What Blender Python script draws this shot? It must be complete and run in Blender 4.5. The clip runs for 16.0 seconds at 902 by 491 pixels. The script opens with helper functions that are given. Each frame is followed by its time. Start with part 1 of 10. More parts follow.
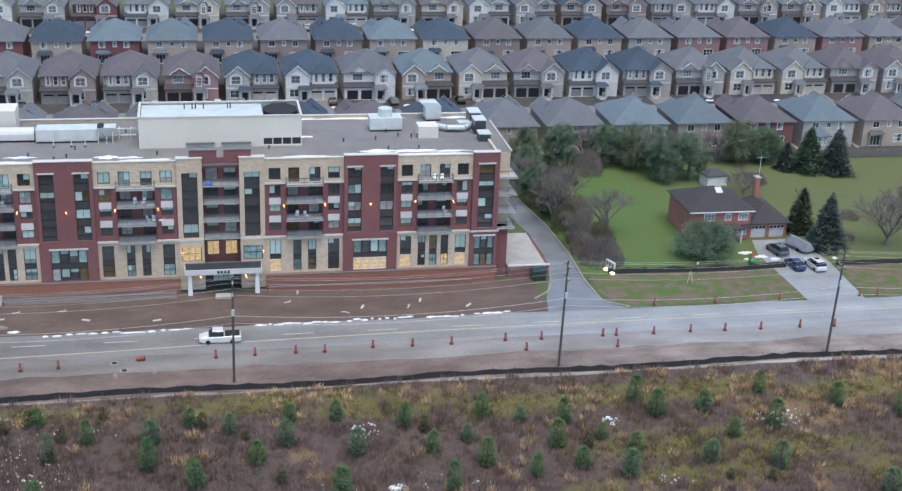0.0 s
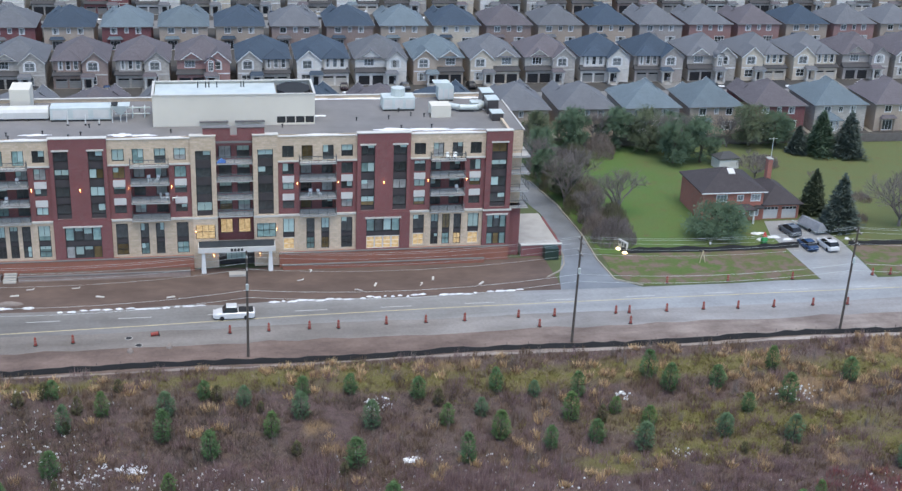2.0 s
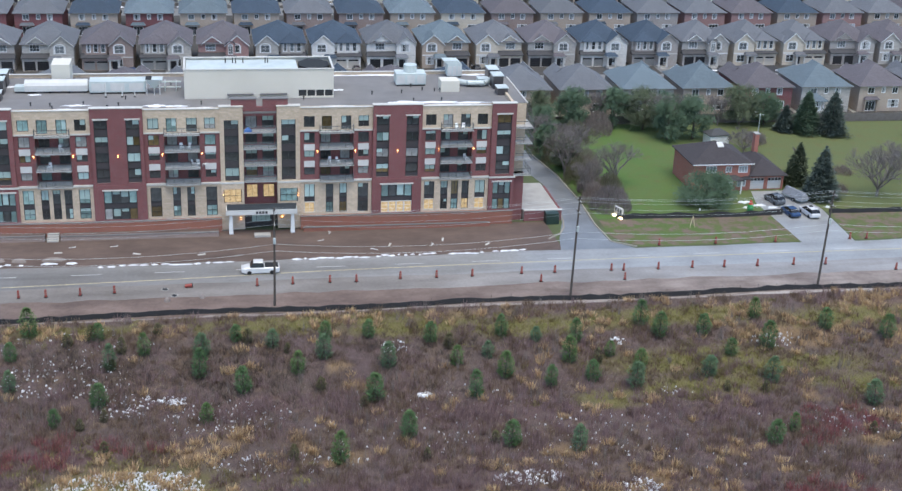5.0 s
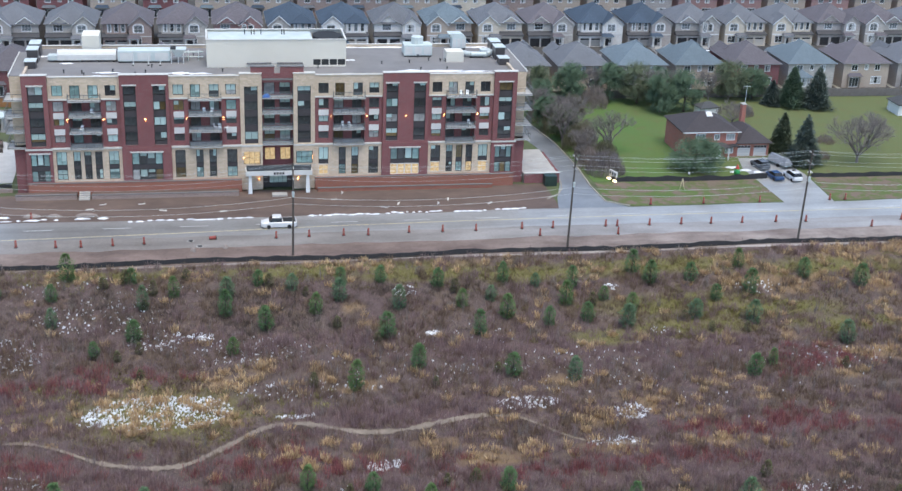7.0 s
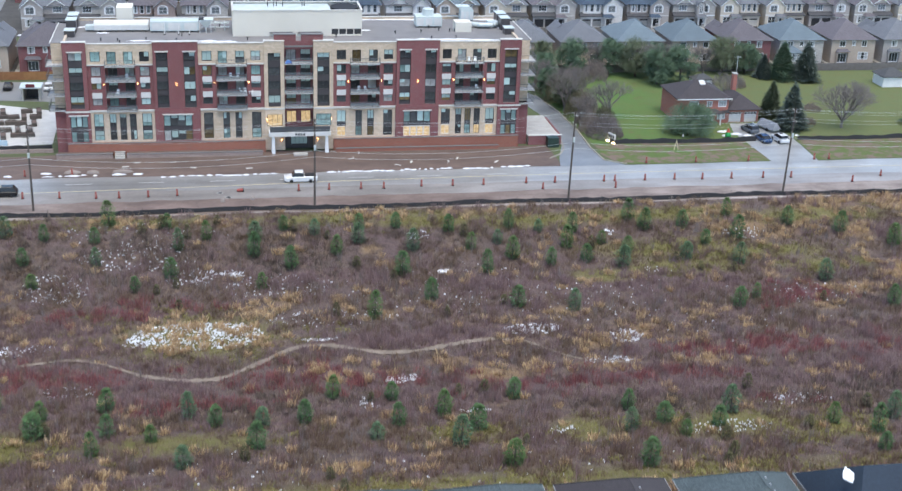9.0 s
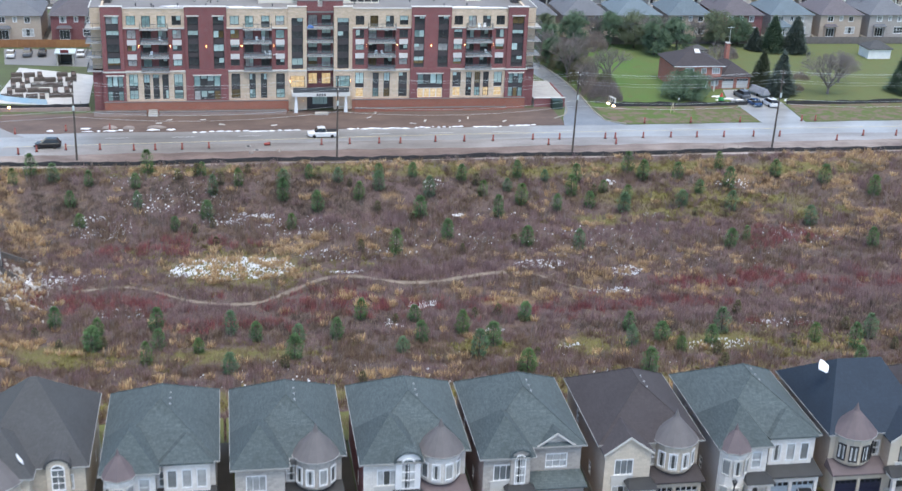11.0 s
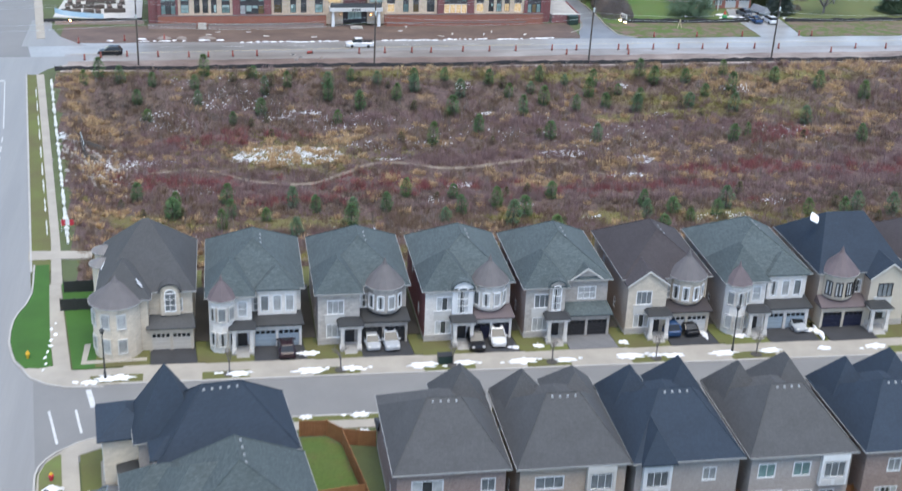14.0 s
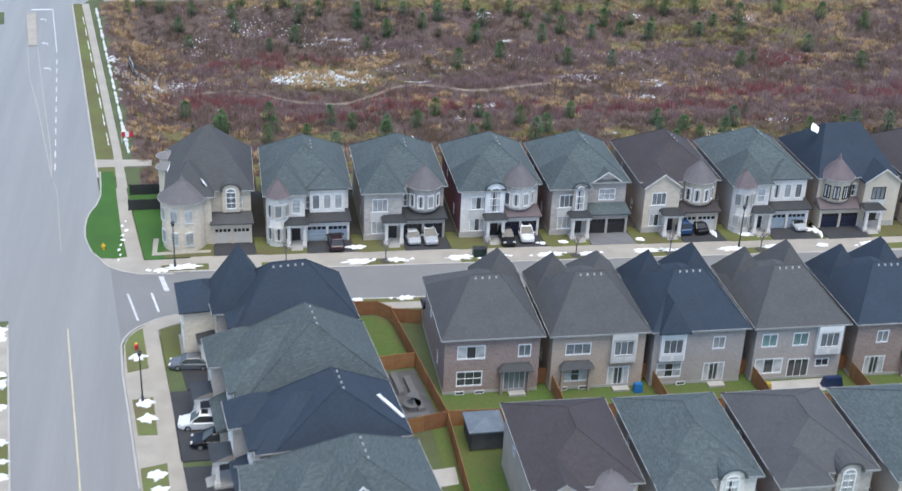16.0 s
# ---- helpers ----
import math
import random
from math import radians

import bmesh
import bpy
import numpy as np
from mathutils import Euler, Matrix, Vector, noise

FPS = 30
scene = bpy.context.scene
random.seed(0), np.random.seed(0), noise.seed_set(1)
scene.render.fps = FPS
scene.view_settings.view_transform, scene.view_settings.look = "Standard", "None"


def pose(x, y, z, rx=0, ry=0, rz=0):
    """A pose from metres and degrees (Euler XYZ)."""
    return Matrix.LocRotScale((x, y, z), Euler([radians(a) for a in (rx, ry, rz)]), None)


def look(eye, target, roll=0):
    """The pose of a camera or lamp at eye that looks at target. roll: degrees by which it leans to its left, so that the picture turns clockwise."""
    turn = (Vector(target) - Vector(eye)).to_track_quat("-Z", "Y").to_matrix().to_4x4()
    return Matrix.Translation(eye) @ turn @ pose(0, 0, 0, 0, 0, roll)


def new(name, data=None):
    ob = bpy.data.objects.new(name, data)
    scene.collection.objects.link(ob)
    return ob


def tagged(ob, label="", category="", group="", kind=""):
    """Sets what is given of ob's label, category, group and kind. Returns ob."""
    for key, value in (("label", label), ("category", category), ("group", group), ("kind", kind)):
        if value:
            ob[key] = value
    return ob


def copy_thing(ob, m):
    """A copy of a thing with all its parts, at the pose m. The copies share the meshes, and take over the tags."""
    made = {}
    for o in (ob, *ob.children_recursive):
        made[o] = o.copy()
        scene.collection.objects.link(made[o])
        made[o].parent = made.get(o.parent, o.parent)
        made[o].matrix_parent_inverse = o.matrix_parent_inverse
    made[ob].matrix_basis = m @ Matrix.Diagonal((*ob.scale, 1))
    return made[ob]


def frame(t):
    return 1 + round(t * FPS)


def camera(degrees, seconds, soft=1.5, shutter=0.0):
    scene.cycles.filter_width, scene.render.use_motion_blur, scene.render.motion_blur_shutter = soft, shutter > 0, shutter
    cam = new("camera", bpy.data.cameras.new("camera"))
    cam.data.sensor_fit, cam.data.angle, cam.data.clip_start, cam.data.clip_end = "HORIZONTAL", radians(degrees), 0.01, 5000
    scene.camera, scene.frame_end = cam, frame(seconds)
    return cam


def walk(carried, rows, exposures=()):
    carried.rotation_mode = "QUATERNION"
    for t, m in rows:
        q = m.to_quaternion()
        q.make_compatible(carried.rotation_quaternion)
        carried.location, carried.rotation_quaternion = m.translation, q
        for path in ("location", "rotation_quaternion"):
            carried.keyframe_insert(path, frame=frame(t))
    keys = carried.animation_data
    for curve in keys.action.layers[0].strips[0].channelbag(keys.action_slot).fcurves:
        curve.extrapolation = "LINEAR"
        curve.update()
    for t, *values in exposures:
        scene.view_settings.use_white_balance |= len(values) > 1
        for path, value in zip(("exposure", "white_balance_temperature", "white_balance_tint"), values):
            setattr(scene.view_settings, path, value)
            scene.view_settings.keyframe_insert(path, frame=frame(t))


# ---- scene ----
cam = camera(38.0, 16.0, soft=1.4, shutter=0.8)
PATH = [
    (0, (-1.123, 12.355, 83.357), (-0.751, 14.168, 82.599), 2.4),
    (0.5, (-1.081, 12.315, 82.196), (-0.715, 14.13, 81.438), 2.4),
    (1, (-1.359, 12.368, 81.177), (-0.995, 14.182, 80.418), 2.4),
    (1.5, (-1.73, 12.123, 80.609), (-1.367, 13.938, 79.849), 2.3),
    (2, (-2.023, 11.062, 80.547), (-1.663, 12.876, 79.787), 2.3),
    (2.5, (-2.585, 9.362, 80.704), (-2.226, 11.177, 79.943), 2.3),
    (3, (-3.201, 6.985, 80.855), (-2.843, 8.8, 80.095), 2.3),
    (3.5, (-3.759, 4.405, 81.276), (-3.402, 6.22, 80.514), 2.4),
    (4, (-4.514, 1.207, 81.362), (-4.157, 3.022, 80.601), 2.4),
    (6.5, (-9.002, -17.495, 80.664), (-8.644, -15.681, 79.902), 2.4),
    (7, (-9.905, -21.898, 80.25), (-9.548, -20.083, 79.489), 2.4),
    (7.5, (-10.598, -26.512, 79.834), (-10.245, -24.696, 79.074), 2.3),
    (8, (-11.686, -31.14, 79.046), (-11.334, -29.322, 78.29), 2.3),
    (8.5, (-12.588, -36.041, 78.536), (-12.239, -34.222, 77.782), 2.2),
    (9, (-13.585, -40.765, 77.843), (-13.239, -38.945, 77.091), 2.1),
    (11.5, (-21.573, -63.298, 76.03), (-21.219, -61.482, 75.271), 2.4),
    (12, (-23.129, -67.392, 75.725), (-22.775, -65.576, 74.964), 2.4),
    (12.5, (-24.841, -71.491, 75.445), (-24.486, -69.678, 74.68), 2.4),
    (13, (-26.569, -75.646, 75.405), (-26.214, -73.839, 74.625), 2.4),
    (13.5, (-28.447, -79.654, 75.261), (-28.092, -77.855, 74.461), 2.4),
    (14, (-30.395, -83.723, 75.151), (-30.04, -81.935, 74.328), 2.5),
    (14.5, (-32.042, -87.744, 75.329), (-31.691, -85.967, 74.48), 2.5),
    (15, (-33.939, -91.641, 75.631), (-33.588, -89.876, 74.759), 2.5),
    (15.5, (-35.822, -95.643, 75.94), (-35.471, -93.885, 75.054), 2.6),
    (16, (-37.667, -99.743, 76.232), (-37.316, -97.988, 75.34), 2.6),
]
walk(cam, [(t, look(eye, target, roll)) for t, eye, target, roll in PATH],
     exposures=[(0.0, 0.9), (4.0, 0.92), (8.0, 1.13), (12.0, 1.26), (16.0, 1.17)])

# ---- world, sun, exposure ----
SUN_EL, SUN_AZ = 73.0, 168.0
world = bpy.data.worlds.new("overcast_sky")
scene.world = world
world.use_nodes = True
wn, wl = world.node_tree.nodes, world.node_tree.links
sky = wn.new("ShaderNodeTexSky")
sky.sky_type, sky.sun_disc = "NISHITA", False
sky.sun_elevation, sky.sun_rotation = radians(SUN_EL), radians(SUN_AZ)
sky.air_density, sky.dust_density, sky.ozone_density = 1.0, 0.6, 1.2
wl.new(sky.outputs["Color"], wn["Background"].inputs["Color"])
wn["Background"].inputs["Strength"].default_value = 0.14
sun = new("sun", bpy.data.lights.new("sun", "SUN"))
sun.data.energy, sun.data.angle, sun.data.color = 1.5, radians(45), (1.0, 0.95, 0.82)
az = radians(SUN_AZ)
sun_dir = Vector((math.sin(az) * math.cos(radians(SUN_EL)), math.cos(az) * math.cos(radians(SUN_EL)), math.sin(radians(SUN_EL))))
sun.matrix_world = look(sun_dir * 300, (0, 0, 0))

# ---- materials ----


def tree_of(name):
    m = bpy.data.materials.new(name)
    m.use_nodes = True
    nt = m.node_tree
    return m, nt.nodes, nt.links, nt.nodes["Principled BSDF"]


def mixer(n, l, fac, a, b, mode="MIX"):
    mx = n.new("ShaderNodeMix")
    mx.data_type, mx.blend_type = "RGBA", mode
    for sock, v in ((mx.inputs[0], fac), (mx.inputs[6], a), (mx.inputs[7], b)):
        if hasattr(v, "is_output"):
            l.new(v, sock)
        elif isinstance(v, (int, float)):
            sock.default_value = v
        else:
            sock.default_value = (*v, 1)
    return mx.outputs[2]


def ramp(n, l, src, lo, hi):
    r = n.new("ShaderNodeMapRange")
    r.inputs[1].default_value, r.inputs[2].default_value = lo, hi
    l.new(src, r.inputs[0])
    return r.outputs[0]


def noise_of(n, l, vec, scale, detail=4, rough=0.55):
    t = n.new("ShaderNodeTexNoise")
    t.inputs["Scale"].default_value, t.inputs["Detail"].default_value = scale, detail
    t.inputs["Roughness"].default_value = rough
    l.new(vec, t.inputs["Vector"])
    return t.outputs["Fac"]


def surface(name, base, dark=None, coarse=0.4, fine=9.0, rough=0.85, bump=0.15, metal=0.0, vary=0.0, amount=0.6, stretch=None, island=0.0, spec=0.5):
    """A weathered plain surface: two scales of variation, fine relief, and a shift per object or per island."""
    m, n, l, p = tree_of(name)
    co = n.new("ShaderNodeTexCoord").outputs["Object"]
    if stretch:
        mp = n.new("ShaderNodeMapping")
        mp.inputs["Scale"].default_value = stretch
        l.new(co, mp.inputs["Vector"])
        co = mp.outputs[0]
    dark = dark or tuple(c * 0.62 for c in base)
    big = ramp(n, l, noise_of(n, l, co, coarse, 5), 0.35, 0.68)
    small = noise_of(n, l, co, fine, 6, 0.65)
    sm = ramp(n, l, small, 0.3, 0.72)
    col = mixer(n, l, big, base, tuple(b * (1 - amount) + d * amount for b, d in zip(base, dark)))
    col = mixer(n, l, sm, col, dark)
    mid = mixer(n, l, 0.55, col, mixer(n, l, big, base, dark))
    col = mid
    if vary or island:
        src = n.new("ShaderNodeObjectInfo").outputs["Random"] if vary else n.new("ShaderNodeNewGeometry").outputs["Random Per Island"]
        k = vary or island
        hs = n.new("ShaderNodeHueSaturation")
        l.new(col, hs.inputs["Color"])
        v = n.new("ShaderNodeMapRange")
        v.inputs[3].default_value, v.inputs[4].default_value = 1 - k, 1 + k
        l.new(src, v.inputs[0])
        l.new(v.outputs[0], hs.inputs["Value"])
        h = n.new("ShaderNodeMapRange")
        h.inputs[3].default_value, h.inputs[4].default_value = 0.5 - k * 0.05, 0.5 + k * 0.05
        l.new(src, h.inputs[0])
        l.new(h.outputs[0], hs.inputs["Hue"])
        col = hs.outputs[0]
    l.new(col, p.inputs["Base Color"])
    p.inputs["Roughness"].default_value, p.inputs["Metallic"].default_value = rough, metal
    p.inputs["Specular IOR Level"].default_value = spec
    if bump:
        bp = n.new("ShaderNodeBump")
        bp.inputs["Strength"].default_value, bp.inputs["Distance"].default_value = bump, 0.05
        l.new(small, bp.inputs["Height"])
        l.new(bp.outputs[0], p.inputs["Normal"])
    return m


def courses(name, base, other, joint, width=0.4, height=0.2, mortar=0.012, rough=0.9, vary=0.05, streak=0.0, bump=0.4):
    """Brick, stone or shingle in level courses, on walls and on roof slopes alike."""
    m, n, l, p = tree_of(name)
    co = n.new("ShaderNodeTexCoord").outputs["Object"]
    sx = n.new("ShaderNodeSeparateXYZ")
    l.new(co, sx.inputs[0])
    add = n.new("ShaderNodeMath")
    l.new(sx.outputs[0], add.inputs[0]), l.new(sx.outputs[1], add.inputs[1])
    cb = n.new("ShaderNodeCombineXYZ")
    l.new(add.outputs[0], cb.inputs[0]), l.new(sx.outputs[2], cb.inputs[1])
    bk = n.new("ShaderNodeTexBrick")
    bk.inputs["Color1"].default_value, bk.inputs["Color2"].default_value, bk.inputs["Mortar"].default_value = (*base, 1), (*other, 1), (*joint, 1)
    bk.inputs["Scale"].default_value = 1.0
    bk.inputs["Mortar Size"].default_value, bk.inputs["Brick Width"].default_value, bk.inputs["Row Height"].default_value = mortar, width, height
    l.new(cb.outputs[0], bk.inputs["Vector"])
    big = ramp(n, l, noise_of(n, l, co, 0.35, 4), 0.3, 0.7)
    col = mixer(n, l, big, bk.outputs["Color"], mixer(n, l, 1.0, bk.outputs["Color"], (0.88, 0.875, 0.87), "MULTIPLY"))
    fine = noise_of(n, l, co, 5.0, 6, 0.7)
    col = mixer(n, l, ramp(n, l, fine, 0.35, 0.7), mixer(n, l, 1.0, col, (1.06, 1.06, 1.06), "MULTIPLY"), mixer(n, l, 1.0, col, (0.9, 0.9, 0.9), "MULTIPLY"))
    if streak:
        mp = n.new("ShaderNodeMapping")
        mp.inputs["Scale"].default_value = (2.2, 0.45, 0.5)
        mp.inputs["Rotation"].default_value = (0, 0, 0.5)
        l.new(co, mp.inputs["Vector"])
        sfac = ramp(n, l, noise_of(n, l, mp.outputs[0], 5.5, 4, 0.7), 0.42, 0.66)
        col = mixer(n, l, sfac, col, mixer(n, l, 1.0, col, (1 + streak, 1 + streak, 1 + streak), "MULTIPLY"))
    hs = n.new("ShaderNodeHueSaturation")
    l.new(col, hs.inputs["Color"])
    v = n.new("ShaderNodeMapRange")
    v.inputs[3].default_value, v.inputs[4].default_value = 1 - vary, 1 + vary
    l.new(n.new("ShaderNodeObjectInfo").outputs["Random"], v.inputs[0])
    l.new(v.outputs[0], hs.inputs["Value"])
    l.new(hs.outputs[0], p.inputs["Base Color"])
    p.inputs["Roughness"].default_value = rough
    p.inputs["Specular IOR Level"].default_value = 0.35
    bp = n.new("ShaderNodeBump")
    bp.inputs["Strength"].default_value, bp.inputs["Distance"].default_value = bump, 0.03
    l.new(fine, bp.inputs["Height"])
    l.new(bp.outputs[0], p.inputs["Normal"])
    return m


def glass(name, colour, rough=0.06, vary=0.35):
    m, n, l, p = tree_of(name)
    co = n.new("ShaderNodeTexCoord").outputs["Object"]
    col = mixer(n, l, ramp(n, l, noise_of(n, l, co, 0.9, 3), 0.35, 0.65), colour, tuple(c * 0.55 for c in colour))
    hs = n.new("ShaderNodeHueSaturation")
    l.new(col, hs.inputs["Color"])
    v = n.new("ShaderNodeMapRange")
    v.inputs[3].default_value, v.inputs[4].default_value = 1 - vary, 1 + vary
    l.new(n.new("ShaderNodeObjectInfo").outputs["Random"], v.inputs[0])
    l.new(v.outputs[0], hs.inputs["Value"])
    l.new(hs.outputs[0], p.inputs["Base Color"])
    p.inputs["Roughness"].default_value, p.inputs["IOR"].default_value = rough, 1.5
    p.inputs["Coat Weight"].default_value = 0.6
    p.inputs["Coat Roughness"].default_value = 0.03
    return m


def glowing(name, colour, strength):
    m, n, l, p = tree_of(name)
    mp = n.new("ShaderNodeMapping")
    mp.inputs["Scale"].default_value = (1.6, 1.0, 3.4)
    l.new(n.new("ShaderNodeTexCoord").outputs["Object"], mp.inputs["Vector"])
    col = mixer(n, l, ramp(n, l, noise_of(n, l, mp.outputs[0], 1.1, 2), 0.42, 0.58), colour, tuple(c * k for c, k in zip(colour, (0.55, 0.42, 0.28))))
    l.new(col, p.inputs["Emission Color"])
    p.inputs["Base Color"].default_value = (*[c * 0.3 for c in colour], 1)
    p.inputs["Emission Strength"].default_value = strength
    return m


M = {}
M["red_brick"] = courses("red_brick", (0.265, 0.094, 0.096), (0.20, 0.07, 0.072), (0.22, 0.15, 0.145), 0.23, 0.08, 0.008)
M["orange_brick"] = courses("orange_brick", (0.37, 0.135, 0.09), (0.29, 0.105, 0.07), (0.27, 0.18, 0.15), 0.23, 0.08, 0.008)
M["cream_stone"] = courses("cream_stone", (0.67, 0.54, 0.41), (0.56, 0.445, 0.325), (0.48, 0.41, 0.34), 0.6, 0.3, 0.015)
M["tan_brick"] = courses("tan_brick", (0.53, 0.425, 0.338), (0.44, 0.346, 0.275), (0.45, 0.39, 0.325), 0.23, 0.08, 0.008)
M["pink_brick"] = courses("pink_brick", (0.414, 0.23, 0.207), (0.345, 0.1898, 0.1725), (0.368, 0.276, 0.253), 0.23, 0.08, 0.008)
M["brown_brick"] = courses("brown_brick", (0.40, 0.30, 0.26), (0.265, 0.192, 0.166), (0.39, 0.32, 0.288), 0.23, 0.08, 0.008)
M["grey_brick"] = courses("grey_brick", (0.48, 0.433, 0.396), (0.385, 0.345, 0.317), (0.37, 0.335, 0.31), 0.23, 0.08, 0.008)
M["grey_stone"] = courses("grey_stone", (0.53, 0.49, 0.44), (0.40, 0.366, 0.33), (0.44, 0.41, 0.37), 0.5, 0.22, 0.014)
M["pale_stone"] = courses("pale_stone", (0.70, 0.61, 0.49), (0.60, 0.52, 0.41), (0.60, 0.53, 0.44), 0.6, 0.28, 0.014)
M["white_stone"] = courses("white_stone", (0.82, 0.785, 0.73), (0.72, 0.685, 0.635), (0.64, 0.60, 0.555), 0.6, 0.28, 0.012)
M["beige_stucco"] = surface("beige_stucco", (0.60, 0.53, 0.43), (0.50, 0.44, 0.35), 0.5, 12, 0.9, 0.1)
M["white_paint"] = surface("white_paint", (0.82, 0.82, 0.81), (0.70, 0.70, 0.69), 0.8, 14, 0.6, 0.05)
M["pale_trim"] = surface("pale_trim", (0.62, 0.60, 0.56), (0.52, 0.50, 0.46), 0.8, 14, 0.7, 0.05)
M["penthouse_panel"] = surface("penthouse_panel", (0.70, 0.655, 0.57), (0.63, 0.59, 0.51), 0.15, 6, 0.8, 0.05)
R_GREEN = courses("green_grey_shingles", (0.088, 0.109, 0.113), (0.061, 0.078, 0.081), (0.059, 0.073, 0.076), 0.35, 0.1, 0.01, 0.9, 0.08, 0.3)
R_GREY = courses("grey_shingles", (0.080, 0.081, 0.083), (0.070, 0.071, 0.073), (0.064, 0.065, 0.067), 0.35, 0.1, 0.01, 0.9, 0.08, 0.14)
R_BROWN = courses("brown_shingles", (0.066, 0.057, 0.060), (0.056, 0.049, 0.052), (0.051, 0.045, 0.047), 0.35, 0.1, 0.01, 0.9, 0.08, 0.15)
R_NAVY = courses("blue_black_shingles", (0.030, 0.044, 0.064), (0.026, 0.038, 0.056), (0.024, 0.035, 0.051), 0.35, 0.1, 0.01, 0.85, 0.06, 0.12)
# far estate shingles, lightened and blued: distance haze painted into the colour
HAZED_GREEN = courses("hazed_blue_grey_shingles", (0.143, 0.182, 0.208), (0.122, 0.156, 0.177), (0.102, 0.128, 0.145), 0.35, 0.1, 0.01, 0.85, 0.1, 0.3)
HAZED_GREY = courses("hazed_grey_shingles", (0.15, 0.157, 0.172), (0.127, 0.133, 0.146), (0.106, 0.109, 0.118), 0.35, 0.1, 0.01, 0.85, 0.1, 0.25)
HAZED_BROWN = courses("hazed_brown_shingles", (0.138, 0.124, 0.136), (0.114, 0.102, 0.112), (0.095, 0.085, 0.092), 0.35, 0.1, 0.01, 0.85, 0.1, 0.25)
HAZED_NAVY = courses("hazed_blue_shingles", (0.056, 0.08, 0.112), (0.049, 0.07, 0.098), (0.044, 0.062, 0.086), 0.35, 0.1, 0.01, 0.85, 0.1, 0.2)
M["house_brick"] = courses("house_brick", (0.50, 0.185, 0.14), (0.40, 0.145, 0.11), (0.33, 0.21, 0.17), 0.23, 0.08, 0.008)
M["eave_grey"] = surface("eave_grey", (0.20, 0.19, 0.185), (0.15, 0.143, 0.14), 0.8, 9, 0.7, 0.03)
M["turret_copper"] = surface("turret_copper", (0.14, 0.11, 0.115), (0.10, 0.08, 0.085), 0.8, 8, 0.75, 0.1)
M["turret_slate"] = surface("turret_slate", (0.135, 0.125, 0.127), (0.10, 0.093, 0.095), 0.8, 8, 0.8, 0.1)
M["dark_metal"] = surface("dark_metal", (0.04, 0.042, 0.045), (0.025, 0.026, 0.028), 0.8, 9, 0.5, 0.05)
# dark base raised a little, with haze mixed into the colour
M["spandrel"] = surface("spandrel", (0.07, 0.064, 0.068), (0.05, 0.046, 0.05), 0.8, 6, 0.35, 0.03)
M["white_panel"] = surface("white_panel", (0.66, 0.65, 0.625), (0.56, 0.55, 0.53), 0.6, 9, 0.6, 0.03)
M["pale_paving"] = surface("pale_paving", (0.56, 0.545, 0.515), (0.42, 0.41, 0.39), 0.4, 4, 0.85, 0.1)
M["concrete"] = surface("concrete", (0.44, 0.42, 0.39), (0.33, 0.315, 0.29), 0.5, 6, 0.9, 0.15)
M["balcony_slab"] = surface("balcony_slab", (0.46, 0.455, 0.44), (0.35, 0.345, 0.335), 0.7, 7, 0.85, 0.1)
M["galvanised"] = surface("galvanised", (0.62, 0.67, 0.655), (0.47, 0.52, 0.51), 0.5, 7, 0.5, 0.05, 0.1)
M["roof_membrane"] = surface("roof_membrane", (0.225, 0.213, 0.208), (0.165, 0.157, 0.153), 0.22, 5, 0.9, 0.2)
M["snow"] = surface("snow", (0.86, 0.86, 0.87), (0.70, 0.70, 0.71), 1.2, 8, 0.7, 0.5)
M["old_snow"] = surface("old_snow", (0.70, 0.70, 0.69), (0.34, 0.35, 0.29), 1.4, 5, 0.8, 0.5)
M["asphalt_damp"] = surface("asphalt_damp", (0.24, 0.25, 0.26), (0.135, 0.14, 0.148), 0.22, 2.5, 0.3, 0.1)


